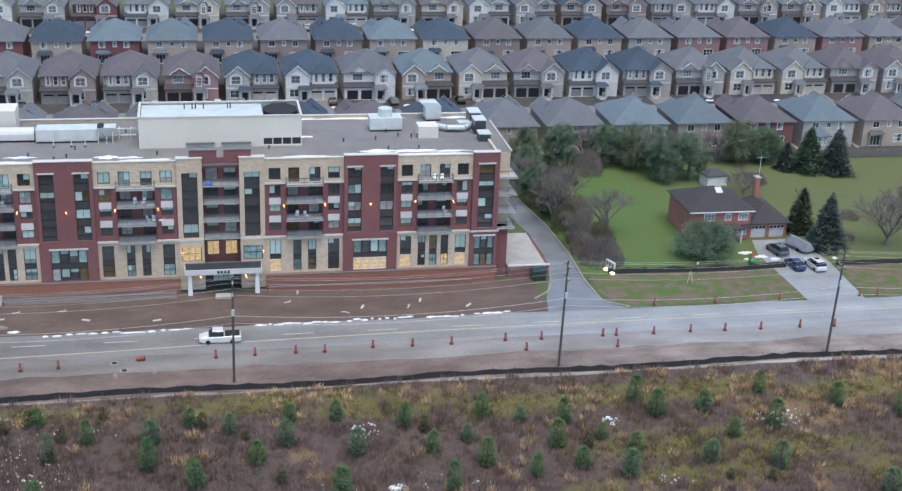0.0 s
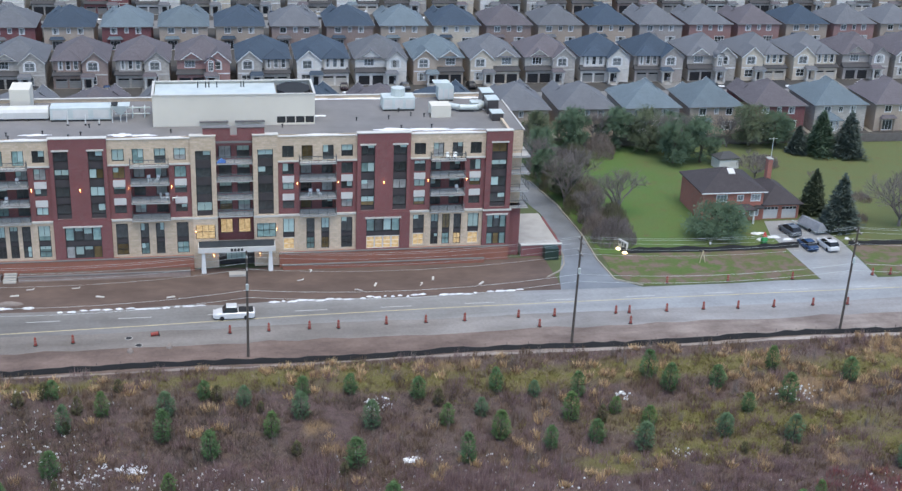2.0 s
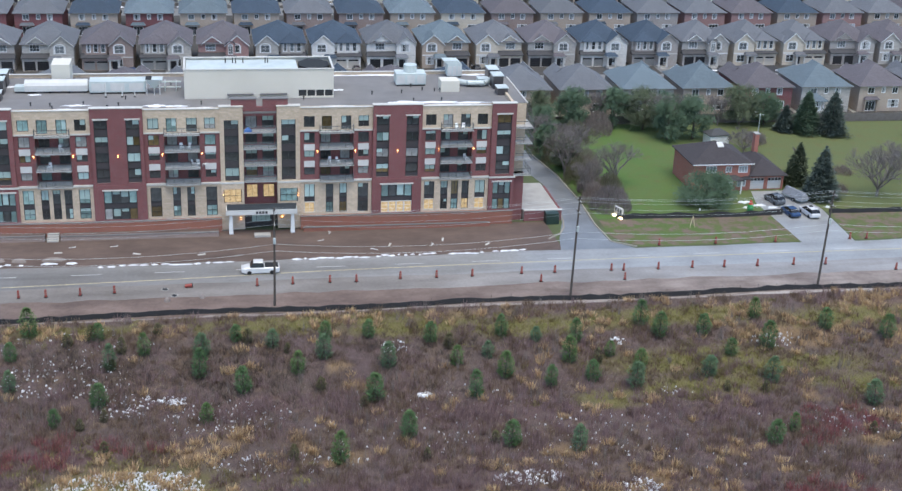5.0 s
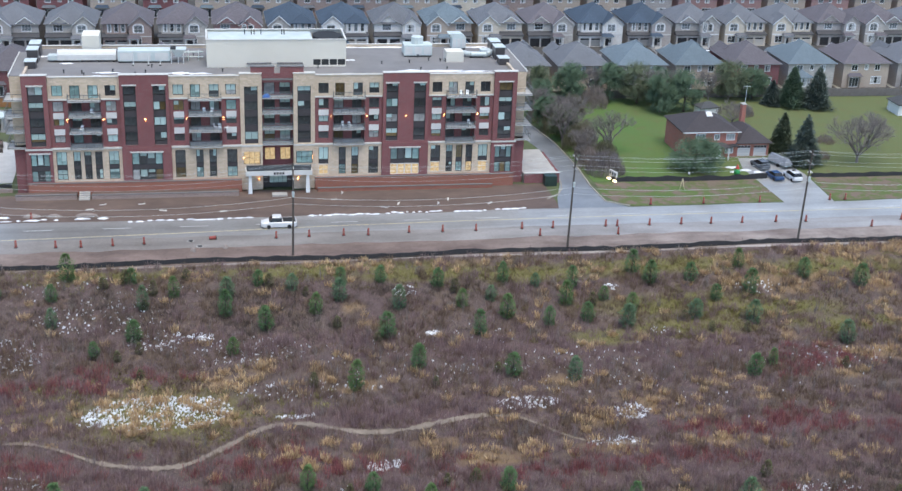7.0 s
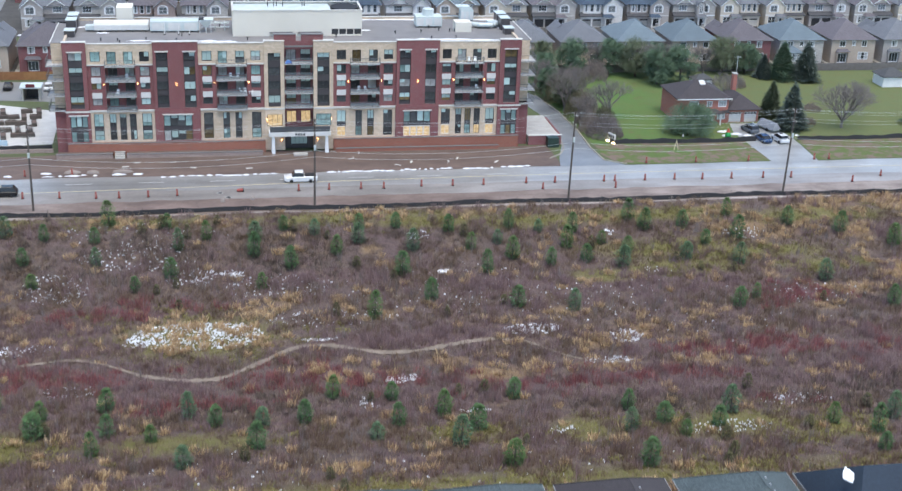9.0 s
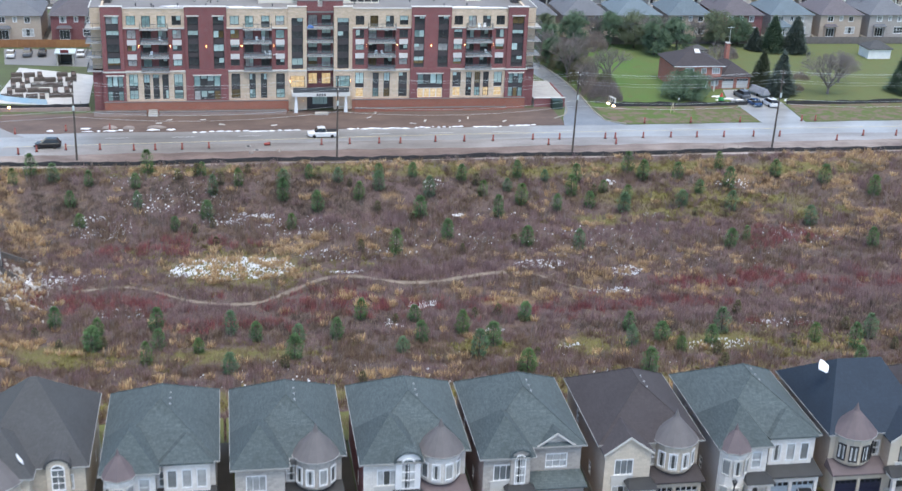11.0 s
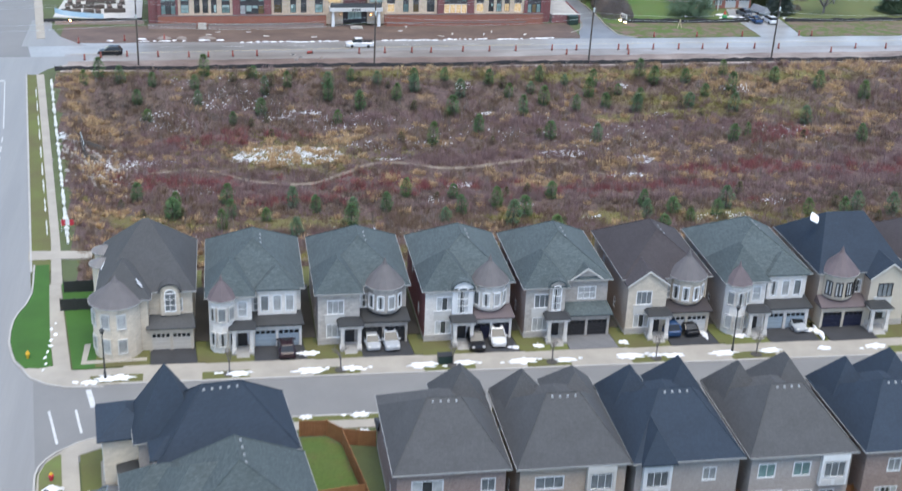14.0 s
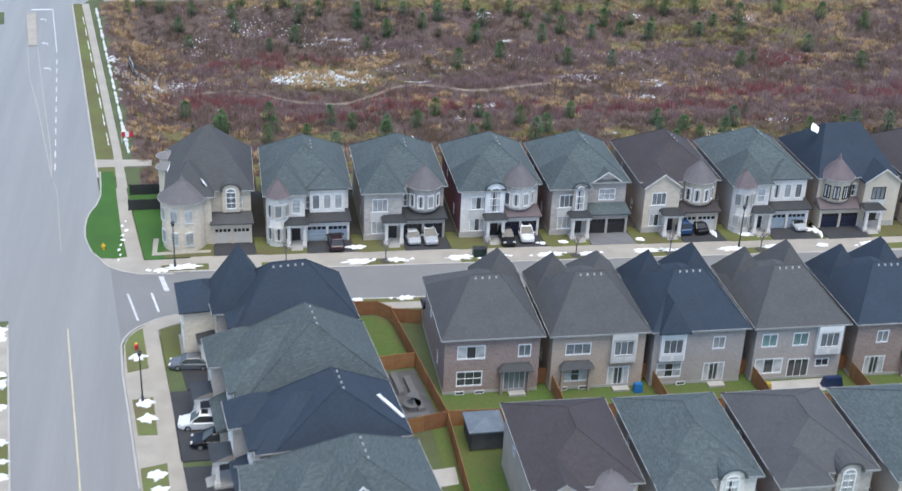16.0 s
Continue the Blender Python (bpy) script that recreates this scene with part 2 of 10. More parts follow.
def along(name, west, west_dark, east, east_dark, x0, x1, rough0, rough1, coarse=0.34, fine=5.0, bump=0.1, stretch=(0.06, 1.0, 1.0)):
    """A worn surface whose colour and gloss drift from one state to another between x0 and x1, and back again west of the roadworks."""
    m, n, l, p = tree_of(name)
    co = n.new("ShaderNodeTexCoord").outputs["Object"]
    mp = n.new("ShaderNodeMapping")
    mp.inputs["Scale"].default_value = stretch
    l.new(co, mp.inputs["Vector"])
    sx = n.new("ShaderNodeSeparateXYZ")
    l.new(co, sx.inputs[0])
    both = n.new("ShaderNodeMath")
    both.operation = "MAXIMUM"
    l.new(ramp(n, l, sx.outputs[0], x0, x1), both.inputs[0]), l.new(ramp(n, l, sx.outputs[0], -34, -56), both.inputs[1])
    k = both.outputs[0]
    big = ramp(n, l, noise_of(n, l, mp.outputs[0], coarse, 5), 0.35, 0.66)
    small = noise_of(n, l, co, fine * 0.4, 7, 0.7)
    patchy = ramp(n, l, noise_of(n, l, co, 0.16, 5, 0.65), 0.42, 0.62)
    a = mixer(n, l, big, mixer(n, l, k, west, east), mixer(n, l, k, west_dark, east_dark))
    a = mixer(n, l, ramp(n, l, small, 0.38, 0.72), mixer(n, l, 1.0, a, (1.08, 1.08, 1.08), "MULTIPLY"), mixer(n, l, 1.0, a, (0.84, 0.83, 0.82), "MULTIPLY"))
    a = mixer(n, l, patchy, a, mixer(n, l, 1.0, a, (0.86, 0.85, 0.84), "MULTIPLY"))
    l.new(a, p.inputs["Base Color"])
    r = n.new("ShaderNodeMapRange")
    r.inputs[3].default_value, r.inputs[4].default_value = rough0, rough1
    l.new(k, r.inputs[0])
    l.new(r.outputs[0], p.inputs["Roughness"])
    bp = n.new("ShaderNodeBump")
    bp.inputs["Strength"].default_value, bp.inputs["Distance"].default_value = bump, 0.05
    l.new(small, bp.inputs["Height"])
    l.new(bp.outputs[0], p.inputs["Normal"])
    return m


# paler east and far-west tones: sky reflection painted in; muddier stretch between
M["asphalt_wet_sheen"] = along("asphalt_wet_sheen", (0.225, 0.215, 0.205), (0.15, 0.144, 0.138), (0.36, 0.36, 0.355), (0.27, 0.27, 0.267), -30, 70, 0.55, 0.3)
M["asphalt_street"] = surface("asphalt_street", (0.22, 0.212, 0.20), (0.17, 0.165, 0.157), 0.10, 6, 0.6, 0.1)
M["asphalt_side"] = surface("asphalt_side", (0.262, 0.252, 0.236), (0.21, 0.203, 0.192), 0.36, 5, 0.42, 0.1, stretch=(1.0, 0.045, 1))
M["asphalt_drive"] = surface("asphalt_drive", (0.045, 0.046, 0.05), (0.03, 0.03, 0.033), 0.5, 8, 0.8, 0.2)
M["paver_drive"] = courses("paver_drive", (0.20, 0.20, 0.205), (0.15, 0.15, 0.155), (0.10, 0.10, 0.10), 0.3, 0.2, 0.01)
M["sidewalk_concrete"] = surface("sidewalk_concrete", (0.38, 0.345, 0.29), (0.29, 0.263, 0.223), 0.35, 6, 0.9, 0.15)
M["road_paint_white"] = surface("road_paint_white", (0.66, 0.66, 0.64), (0.42, 0.42, 0.41), 0.9, 7, 0.7, 0.05)
M["road_paint_yellow"] = surface("road_paint_yellow", (0.62, 0.53, 0.32), (0.44, 0.38, 0.25), 0.9, 7, 0.7, 0.05)
M["road_paint_pale"] = surface("road_paint_pale", (0.46, 0.42, 0.36), (0.34, 0.315, 0.275), 0.9, 7, 0.7, 0.05)
M["dark_yard"] = surface("dark_yard", (0.085, 0.077, 0.068), (0.05, 0.046, 0.041), 0.3, 4, 0.95, 0.4)
M["skirt_shingle"] = surface("skirt_shingle", (0.072, 0.071, 0.075), (0.053, 0.052, 0.055), 0.6, 6, 0.85, 0.2)
M["mud"] = surface("mud", (0.158, 0.11, 0.09), (0.084, 0.058, 0.048), 0.25, 1.2, 0.85, 1.0, stretch=(0.55, 1, 1))
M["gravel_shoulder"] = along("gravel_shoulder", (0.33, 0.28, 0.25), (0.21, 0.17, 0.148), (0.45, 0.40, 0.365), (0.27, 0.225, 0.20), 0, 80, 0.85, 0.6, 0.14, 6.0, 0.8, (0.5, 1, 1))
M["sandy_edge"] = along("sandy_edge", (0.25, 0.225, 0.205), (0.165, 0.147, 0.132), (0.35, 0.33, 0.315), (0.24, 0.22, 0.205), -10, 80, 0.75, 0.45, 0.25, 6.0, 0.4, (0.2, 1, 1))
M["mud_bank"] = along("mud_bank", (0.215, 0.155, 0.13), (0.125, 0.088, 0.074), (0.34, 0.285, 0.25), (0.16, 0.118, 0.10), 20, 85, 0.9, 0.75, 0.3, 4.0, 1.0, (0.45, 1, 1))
M["lawn"] = surface("lawn", (0.118, 0.14, 0.034), (0.10, 0.085, 0.036), 0.13, 4, 0.95, 0.6)
M["turf"] = surface("turf", (0.045, 0.128, 0.018), (0.033, 0.09, 0.014), 0.2, 6, 0.95, 0.6)
M["autumn_lawn"] = surface("autumn_lawn", (0.125, 0.165, 0.045), (0.12, 0.095, 0.05), 0.22, 1.6, 0.95, 0.6)
M["dull_grass"] = surface("dull_grass", (0.095, 0.125, 0.048), (0.068, 0.074, 0.036), 0.18, 3.4, 0.95, 0.7)
M["fence_wood"] = surface("fence_wood", (0.34, 0.165, 0.07), (0.24, 0.11, 0.046), 1.2, 12, 0.8, 0.2, vary=0.12)
M["pole_wood"] = surface("pole_wood", (0.115, 0.095, 0.08), (0.07, 0.058, 0.05), 1.0, 10, 0.9, 0.3)
M["bark"] = surface("bark", (0.11, 0.09, 0.075), (0.07, 0.056, 0.048), 1.5, 10, 0.9, 0.4)
M["silt_cloth"] = surface("silt_cloth", (0.022, 0.022, 0.024), (0.014, 0.014, 0.015), 0.8, 8, 0.75, 0.3)
M["rubber"] = surface("rubber", (0.02, 0.02, 0.021), (0.014, 0.014, 0.015), 2, 12, 0.85, 0.1)
M["rim_metal"] = surface("rim_metal", (0.42, 0.43, 0.44), (0.3, 0.31, 0.32), 2, 12, 0.35, 0.02, 0.7)
M["cone_orange"] = surface("cone_orange", (0.34, 0.06, 0.045), (0.22, 0.045, 0.035), 2, 12, 0.6, 0.05)
M["black_plastic"] = surface("black_plastic", (0.03, 0.03, 0.03), (0.02, 0.02, 0.02), 2, 12, 0.6, 0.05)
M["door_dark"] = surface("door_dark", (0.03, 0.03, 0.034), (0.02, 0.02, 0.022), 1, 10, 0.45, 0.05)
M["garage_dark"] = surface("garage_dark", (0.028, 0.027, 0.03), (0.02, 0.02, 0.022), 1, 8, 0.5, 0.05)
M["garage_navy"] = surface("garage_navy", (0.012, 0.016, 0.045), (0.01, 0.012, 0.03), 1, 8, 0.5, 0.05)
M["garage_white"] = surface("garage_white", (0.66, 0.65, 0.63), (0.56, 0.55, 0.53), 1, 8, 0.55, 0.05)
M["garage_blue"] = surface("garage_blue", (0.36, 0.43, 0.48), (0.30, 0.36, 0.41), 1, 8, 0.55, 0.05)
M["garage_tan"] = surface("garage_tan", (0.58, 0.53, 0.46), (0.5, 0.45, 0.39), 1, 8, 0.55, 0.05)
M["garage_grey"] = surface("garage_grey", (0.30, 0.295, 0.28), (0.24, 0.236, 0.225), 1, 8, 0.55, 0.05)
M["maroon"] = surface("maroon", (0.16, 0.03, 0.035), (0.11, 0.02, 0.025), 1, 8, 0.6, 0.05)
M["flag_red"] = surface("flag_red", (0.55, 0.03, 0.05), (0.42, 0.025, 0.04), 2, 12, 0.6, 0.02)
M["hydrant_yellow"] = surface("hydrant_yellow", (0.70, 0.42, 0.03), (0.55, 0.33, 0.03), 2, 12, 0.45, 0.02)
# lifted above its true dark: haze put into the pane colour
M["glass_dark"] = glass("glass_dark", (0.07, 0.078, 0.08))
M["glass_teal"] = glass("glass_teal", (0.27, 0.41, 0.39), 0.1)
M["glass_curtain"] = glass("glass_curtain", (0.45, 0.46, 0.45), 0.12, 0.25)
M["fascia_pale"] = surface("fascia_pale", (0.36, 0.355, 0.34), (0.28, 0.275, 0.265), 0.8, 14, 0.7, 0.05)
M["car_glass"] = surface("car_glass", (0.018, 0.02, 0.023), (0.012, 0.014, 0.016), 0.8, 6, 0.22, 0.0)
M["glass_sheer"] = glass("glass_sheer", (0.20, 0.22, 0.225), 0.1, 0.25)
M["glass_split"] = (glass("glass_blinds", (0.60, 0.61, 0.60), 0.15, 0.15), M["glass_dark"])
M["rail_dark"] = surface("rail_dark", (0.085, 0.092, 0.098), (0.06, 0.066, 0.07), 0.6, 5, 0.3, 0.02)
# pane with a dull brown reflection painted into its colour
M["glass_amber_reflection"] = glass("glass_amber_reflection", (0.17, 0.125, 0.06), 0.1)
M["glass_lit"] = glowing("glass_lit", (0.84, 0.64, 0.36), 0.38)
M["blind"] = surface("blind", (0.44, 0.57, 0.54), (0.36, 0.48, 0.455), 1.2, 9, 0.5, 0.03, vary=0.2)
M["lamp_glow"] = glowing("lamp_glow", (1.0, 0.46, 0.16), 14.0)
M["sign_glow"] = glowing("sign_glow", (1.0, 0.86, 0.55), 5.0)

# ---- mesh building ----


class Shape:
    """Collects faces for one mesh."""

    def __init__(self):
        self.v, self.f = [], []

    def face(self, *pts):
        k = len(self.v)
        self.v += [tuple(p) for p in pts]
        self.f.append(tuple(range(k, k + len(pts))))
        return self

    def solid(self, pts, faces):
        k = len(self.v)
        self.v += [tuple(p) for p in pts]
        self.f += [tuple(i + k for i in f) for f in faces]
        return self

    def box(self, x0, y0, z0, x1, y1, z1):
        p = [(x, y, z) for z in (z0, z1) for y in (y0, y1) for x in (x0, x1)]
        return self.solid(p, [(0, 2, 3, 1), (4, 5, 7, 6), (0, 1, 5, 4), (2, 6, 7, 3), (0, 4, 6, 2), (1, 3, 7, 5)])

    def prism(self, ring, z0, z1, top=None):
        """Upright prism on a ring of (x, y), anticlockwise; top: another ring."""
        n = len(ring)
        top = top or ring
        p = [(x, y, z0) for x, y in ring] + [(x, y, z1) for x, y in top]
        return self.solid(p, [tuple(range(n - 1, -1, -1)), tuple(range(n, 2 * n))] + [(i, (i + 1) % n, n + (i + 1) % n, n + i) for i in range(n)])

    def cyl(self, x, y, z0, z1, r0, r1=None, n=10, turn=0.0):
        r1 = r0 if r1 is None else r1
        a = [2 * math.pi * i / n + turn for i in range(n)]
        return self.prism([(x + r0 * math.cos(t), y + r0 * math.sin(t)) for t in a], z0, z1, [(x + max(r1, 0.004) * math.cos(t), y + max(r1, 0.004) * math.sin(t)) for t in a])

    def rod(self, a, b, r0, r1=None, n=6):
        a, b = Vector(a), Vector(b)
        r1 = r0 if r1 is None else r1
        d = (b - a).normalized()
        u = d.orthogonal().normalized()
        w = d.cross(u)
        p = []
        for c, r in ((a, r0), (b, r1)):
            p += [tuple(c + (u * math.cos(2 * math.pi * i / n) + w * math.sin(2 * math.pi * i / n)) * r) for i in range(n)]
        return self.solid(p, [tuple(range(n - 1, -1, -1)), tuple(range(n, 2 * n))] + [(i, (i + 1) % n, n + (i + 1) % n, n + i) for i in range(n)])

    def hip(self, x0, y0, x1, y1, z, slope, drop=0.16, gable_front=False):
        """A hip roof on a rectangle; the ridge runs along the longer side."""
        w, d = x1 - x0, y1 - y0
        if d >= w:
            h = w / 2 * slope
            r = [((x0 + x1) / 2, y0 + (0 if gable_front else w / 2), z + h), ((x0 + x1) / 2, y1 - w / 2 * 0.999, z + h)]
            roofs = [(4, 5, 8), (5, 6, 9, 8), (6, 7, 9), (7, 4, 8, 9)]
        else:
            h = d / 2 * slope
            r = [(x0 + d / 2, (y0 + y1) / 2, z + h), (x1 - d / 2, (y0 + y1) / 2, z + h)]
            roofs = [(4, 5, 9, 8), (5, 6, 9), (6, 7, 8, 9), (7, 4, 8)]
        p = [(x, y, zz) for zz in (z - drop, z) for x, y in ((x0, y0), (x1, y0), (x1, y1), (x0, y1))] + r
        return self.solid(p, [(3, 2, 1, 0), (0, 1, 5, 4), (1, 2, 6, 5), (2, 3, 7, 6), (3, 0, 4, 7)] + roofs)

    def lattice(self, us, vs, y0, y1):
        """A grille in the xz plane: every second cell is open; all its pieces share their corners."""
        nu, nv = len(us), len(vs)
        at = lambda i, j, k: k * nu * nv + j * nu + i
        open_ = lambda i, j: 0 <= i < nu - 1 and 0 <= j < nv - 1 and i % 2 == 1 and j % 2 == 1
        f = []
        for j in range(nv - 1):
            for i in range(nu - 1):
                if open_(i, j):
                    f += [(at(i, j, 0), at(i, j, 1), at(i, j + 1, 1), at(i, j + 1, 0)), (at(i + 1, j, 1), at(i + 1, j, 0), at(i + 1, j + 1, 0), at(i + 1, j + 1, 1)),
                          (at(i, j, 1), at(i, j, 0), at(i + 1, j, 0), at(i + 1, j, 1)), (at(i, j + 1, 0), at(i, j + 1, 1), at(i + 1, j + 1, 1), at(i + 1, j + 1, 0))]
                else:
                    f += [(at(i, j, 0), at(i + 1, j, 0), at(i + 1, j + 1, 0), at(i, j + 1, 0)), (at(i + 1, j, 1), at(i, j, 1), at(i, j + 1, 1), at(i + 1, j + 1, 1))]
        for i in range(nu - 1):
            f += [(at(i, 0, 1), at(i + 1, 0, 1), at(i + 1, 0, 0), at(i, 0, 0)), (at(i, nv - 1, 0), at(i + 1, nv - 1, 0), at(i + 1, nv - 1, 1), at(i, nv - 1, 1))]
        for j in range(nv - 1):
            f += [(at(0, j, 0), at(0, j + 1, 0), at(0, j + 1, 1), at(0, j, 1)), (at(nu - 1, j, 1), at(nu - 1, j + 1, 1), at(nu - 1, j + 1, 0), at(nu - 1, j, 0))]
        return self.solid([(u, y, v) for y in (y0, y1) for v in vs for u in us], f)

    def sweep(self, ring, x0, x1):
        """A profile of (y, z), swept along x."""
        n = len(ring)
        return self.solid([(x, y, z) for x in (x0, x1) for y, z in ring], [tuple(range(n)), tuple(range(2 * n - 1, n - 1, -1))] + [((i + 1) % n, i, n + i, n + (i + 1) % n) for i in range(n)])

    def hip_deep(self, x0, y0, x1, y1, z, h, inset, drop=0.16, back=0.0):
        """A hip roof whose ridge runs along y; without a back inset it ends in another roof behind."""
        xm = (x0 + x1) / 2
        p = [(x, y, zz) for zz in (z - drop, z) for x, y in ((x0, y0), (x1, y0), (x1, y1), (x0, y1))] + [(xm, y0 + inset, z + h), (xm, y1 - back, z + h)]
        return self.solid(p, [(3, 2, 1, 0), (0, 1, 5, 4), (1, 2, 6, 5), (2, 3, 7, 6), (3, 0, 4, 7), (4, 5, 8), (5, 6, 9, 8), (6, 7, 9), (7, 4, 8, 9)])

    def hip_across(self, x0, y0, x1, y1, z, h, inset, drop=0.16):
        """A hip roof whose ridge runs along x."""
        ym = (y0 + y1) / 2
        p = [(x, y, zz) for zz in (z - drop, z) for x, y in ((x0, y0), (x1, y0), (x1, y1), (x0, y1))] + [(x0 + inset, ym, z + h), (x1 - inset, ym, z + h)]
        return self.solid(p, [(3, 2, 1, 0), (0, 1, 5, 4), (1, 2, 6, 5), (2, 3, 7, 6), (3, 0, 4, 7), (4, 5, 9, 8), (5, 6, 9), (6, 7, 8, 9), (7, 4, 8)])

    def mesh(self, name, mats):
        me = bpy.data.meshes.new(name)
        me.from_pydata(self.v, [], self.f)
        for m in mats if isinstance(mats, (list, tuple)) else [mats]:
            me.materials.append(m)
        me.update()
        return me


def part(name, shape, material, parent, label="", at=None):
    """One mesh object under a thing or a part."""
    me = shape.mesh(name, material) if isinstance(shape, Shape) else shape
    ob = new(name, me)
    ob.parent = parent
    if at is not None:
        ob.matrix_basis = at
    return tagged(ob, label)


def thing(name, label, category, m=None, group="", kind="", shape=None, material=None):
    """A top-level thing: an Empty at its base, or a mesh."""
    ob = new(name, shape.mesh(name, material) if isinstance(shape, Shape) else shape)
    if m is not None:
        ob.matrix_basis = m
    return tagged(ob, label, category, group, kind)


def wall_ring(s, pts, z0, z1, holes=None, deep=0.16):
    """Walls along a closed anticlockwise plan; holes: {edge: [(u0, u1, v0, v1)]} with reveals, v above z0."""
    n = len(pts)
    for i in range(n):
        a, b = Vector((*pts[i], 0)), Vector((*pts[(i + 1) % n], 0))
        d = b - a
        ln = d.length
        d.normalize()
        inward = Vector((-d.y, d.x, 0))
        hs = (holes or {}).get(i, [])
        us = sorted({0.0, ln, *[u for h in hs for u in h[:2]]})
        vs = sorted({z0, z1, *[z0 + v for h in hs for v in h[2:]]})

        def at(u, z, k=0.0):
            q = a + d * u + inward * k
            return (q.x, q.y, z)
        for u0, u1 in zip(us, us[1:]):
            for w0, w1 in zip(vs, vs[1:]):
                um, vm = (u0 + u1) / 2, (w0 + w1) / 2 - z0
                if not any(h[0] < um < h[1] and h[2] < vm < h[3] for h in hs):
                    s.face(at(u0, w0), at(u1, w0), at(u1, w1), at(u0, w1))
        for u0, u1, v0, v1 in hs:
            w0, w1 = z0 + v0, z0 + v1
            s.face(at(u0, w0), at(u0, w0, deep), at(u0, w1, deep), at(u0, w1))
            s.face(at(u1, w0, deep), at(u1, w0), at(u1, w1), at(u1, w1, deep))
            s.face(at(u0, w0), at(u1, w0), at(u1, w0, deep), at(u0, w0, deep))
            s.face(at(u0, w1, deep), at(u1, w1, deep), at(u1, w1), at(u0, w1))
    return s


MESHES = {}


def cached(key, make):
    if key not in MESHES:
        MESHES[key] = make()
    return MESHES[key]


def window_meshes(w, h, bars, rows, frame_mat, pane_mat, arch=False):
    """Frame and pane of a window, centred on x, standing on z = 0, facing -y."""
    def frame_mesh():
        s = Shape()
        # one lattice: outer frame, bars between lights
        us, ub = [-w / 2 - 0.06, -w / 2 + 0.05], []
        for i in range(1, bars):
            x = -w / 2 + w * i / bars
            us += [x - 0.024, x + 0.024]
        us += [w / 2 - 0.05, w / 2 + 0.06]
        vs = [-0.1, 0.05]
        for j in range(1, rows):
            z = h * j / rows
            vs += [z - 0.02, z + 0.02]
        vs += [h - 0.05, h + 0.1]
        s.lattice(us, vs, -0.04, 0.09)
        if arch:
            n = 8
            q = []
            for i in range(n + 1):
                t = math.pi * i / n
                q += [(r * math.cos(t), y, h + r * math.sin(t) * 0.8) for r, y in ((w / 2 + 0.07, -0.05), (w / 2 + 0.07, 0.06), (w / 2 - 0.06, 0.06), (w / 2 - 0.06, -0.05))]
            s.solid(q, [(4 * i + k, 4 * i + (k + 1) % 4, 4 * i + 4 + (k + 1) % 4, 4 * i + 4 + k) for i in range(n) for k in range(4)])
        return s.mesh("window", frame_mat)

    def pane_mesh():
        s = Shape()
        if isinstance(pane_mat, tuple):
            # pale blinds with a dark gap between them
            a, b = (-w * 0.17, w * 0.17) if bars != 2 else (-w * 0.22, w * 0.1)
            s.box(-w / 2 + 0.02, 0.05, 0.02, a, 0.075, h - 0.02).box(b, 0.05, 0.02, w / 2 - 0.02, 0.075, h - 0.02).box(a, 0.05, 0.02, b, 0.075, h - 0.02)
            me = s.mesh("pane", pane_mat)
            for i in range(12, 18):
                me.polygons[i].material_index = 1
            return me
        s.box(-w / 2 + 0.02, 0.05, 0.02, w / 2 - 0.02, 0.075, h - 0.02)
        if arch:
            n = 8
            ring = [(w / 2 * math.cos(math.pi * i / n), h + w / 2 * math.sin(math.pi * i / n) * 0.8) for i in range(n + 1)]
            s.face(*[(x, -0.012, z) for x, z in ring])
        return s.mesh("pane", pane_mat)
    k = (round(w, 2), round(h, 2), bars, rows, frame_mat.name, arch)
    return cached(("wf", *k), frame_mesh), cached(("wp", *k, str(pane_mat)), pane_mesh)


def add_window(parent, m, w, h, bars=2, rows=2, frame_mat=None, pane_mat=None, arch=False):
    fm, pm = window_meshes(w, h, bars, rows, frame_mat or M["white_paint"], pane_mat or M["glass_dark"], arch)
    ob = part("window", fm, None, parent, at=m)
    part("pane", pm, None, ob)
    return ob

# ---- terrain ----
VALLEY_Y = [-1000, 66, 76, 98, 110, 128, 145, 157, 160, 3000]
VALLEY_Z = [0, 0, -0.8, -3.7, -4.2, -4.0, -3.0, -0.4, 0, 0]


def verge_x(y):
    """The field's edge along the side street."""
    return -50.2 - 0.123 * (y - 85)


def lie(x, y):
    """Height of the ground."""
    v = np.interp(y, VALLEY_Y, VALLEY_Z)
    k = np.clip((x - verge_x(y)) / 9.0, 0, 1)
    return v * k * k * (3 - 2 * k)


def rough_lie(x, y):
    """Height of the ground with its small unevenness."""
    k = 1.0 if 74 < y < 156 and x > verge_x(y) + 6 else 0.0
    return float(lie(x, y)) + 0.35 * k * noise.noise(Vector((x * 0.13, y * 0.13, 0)))


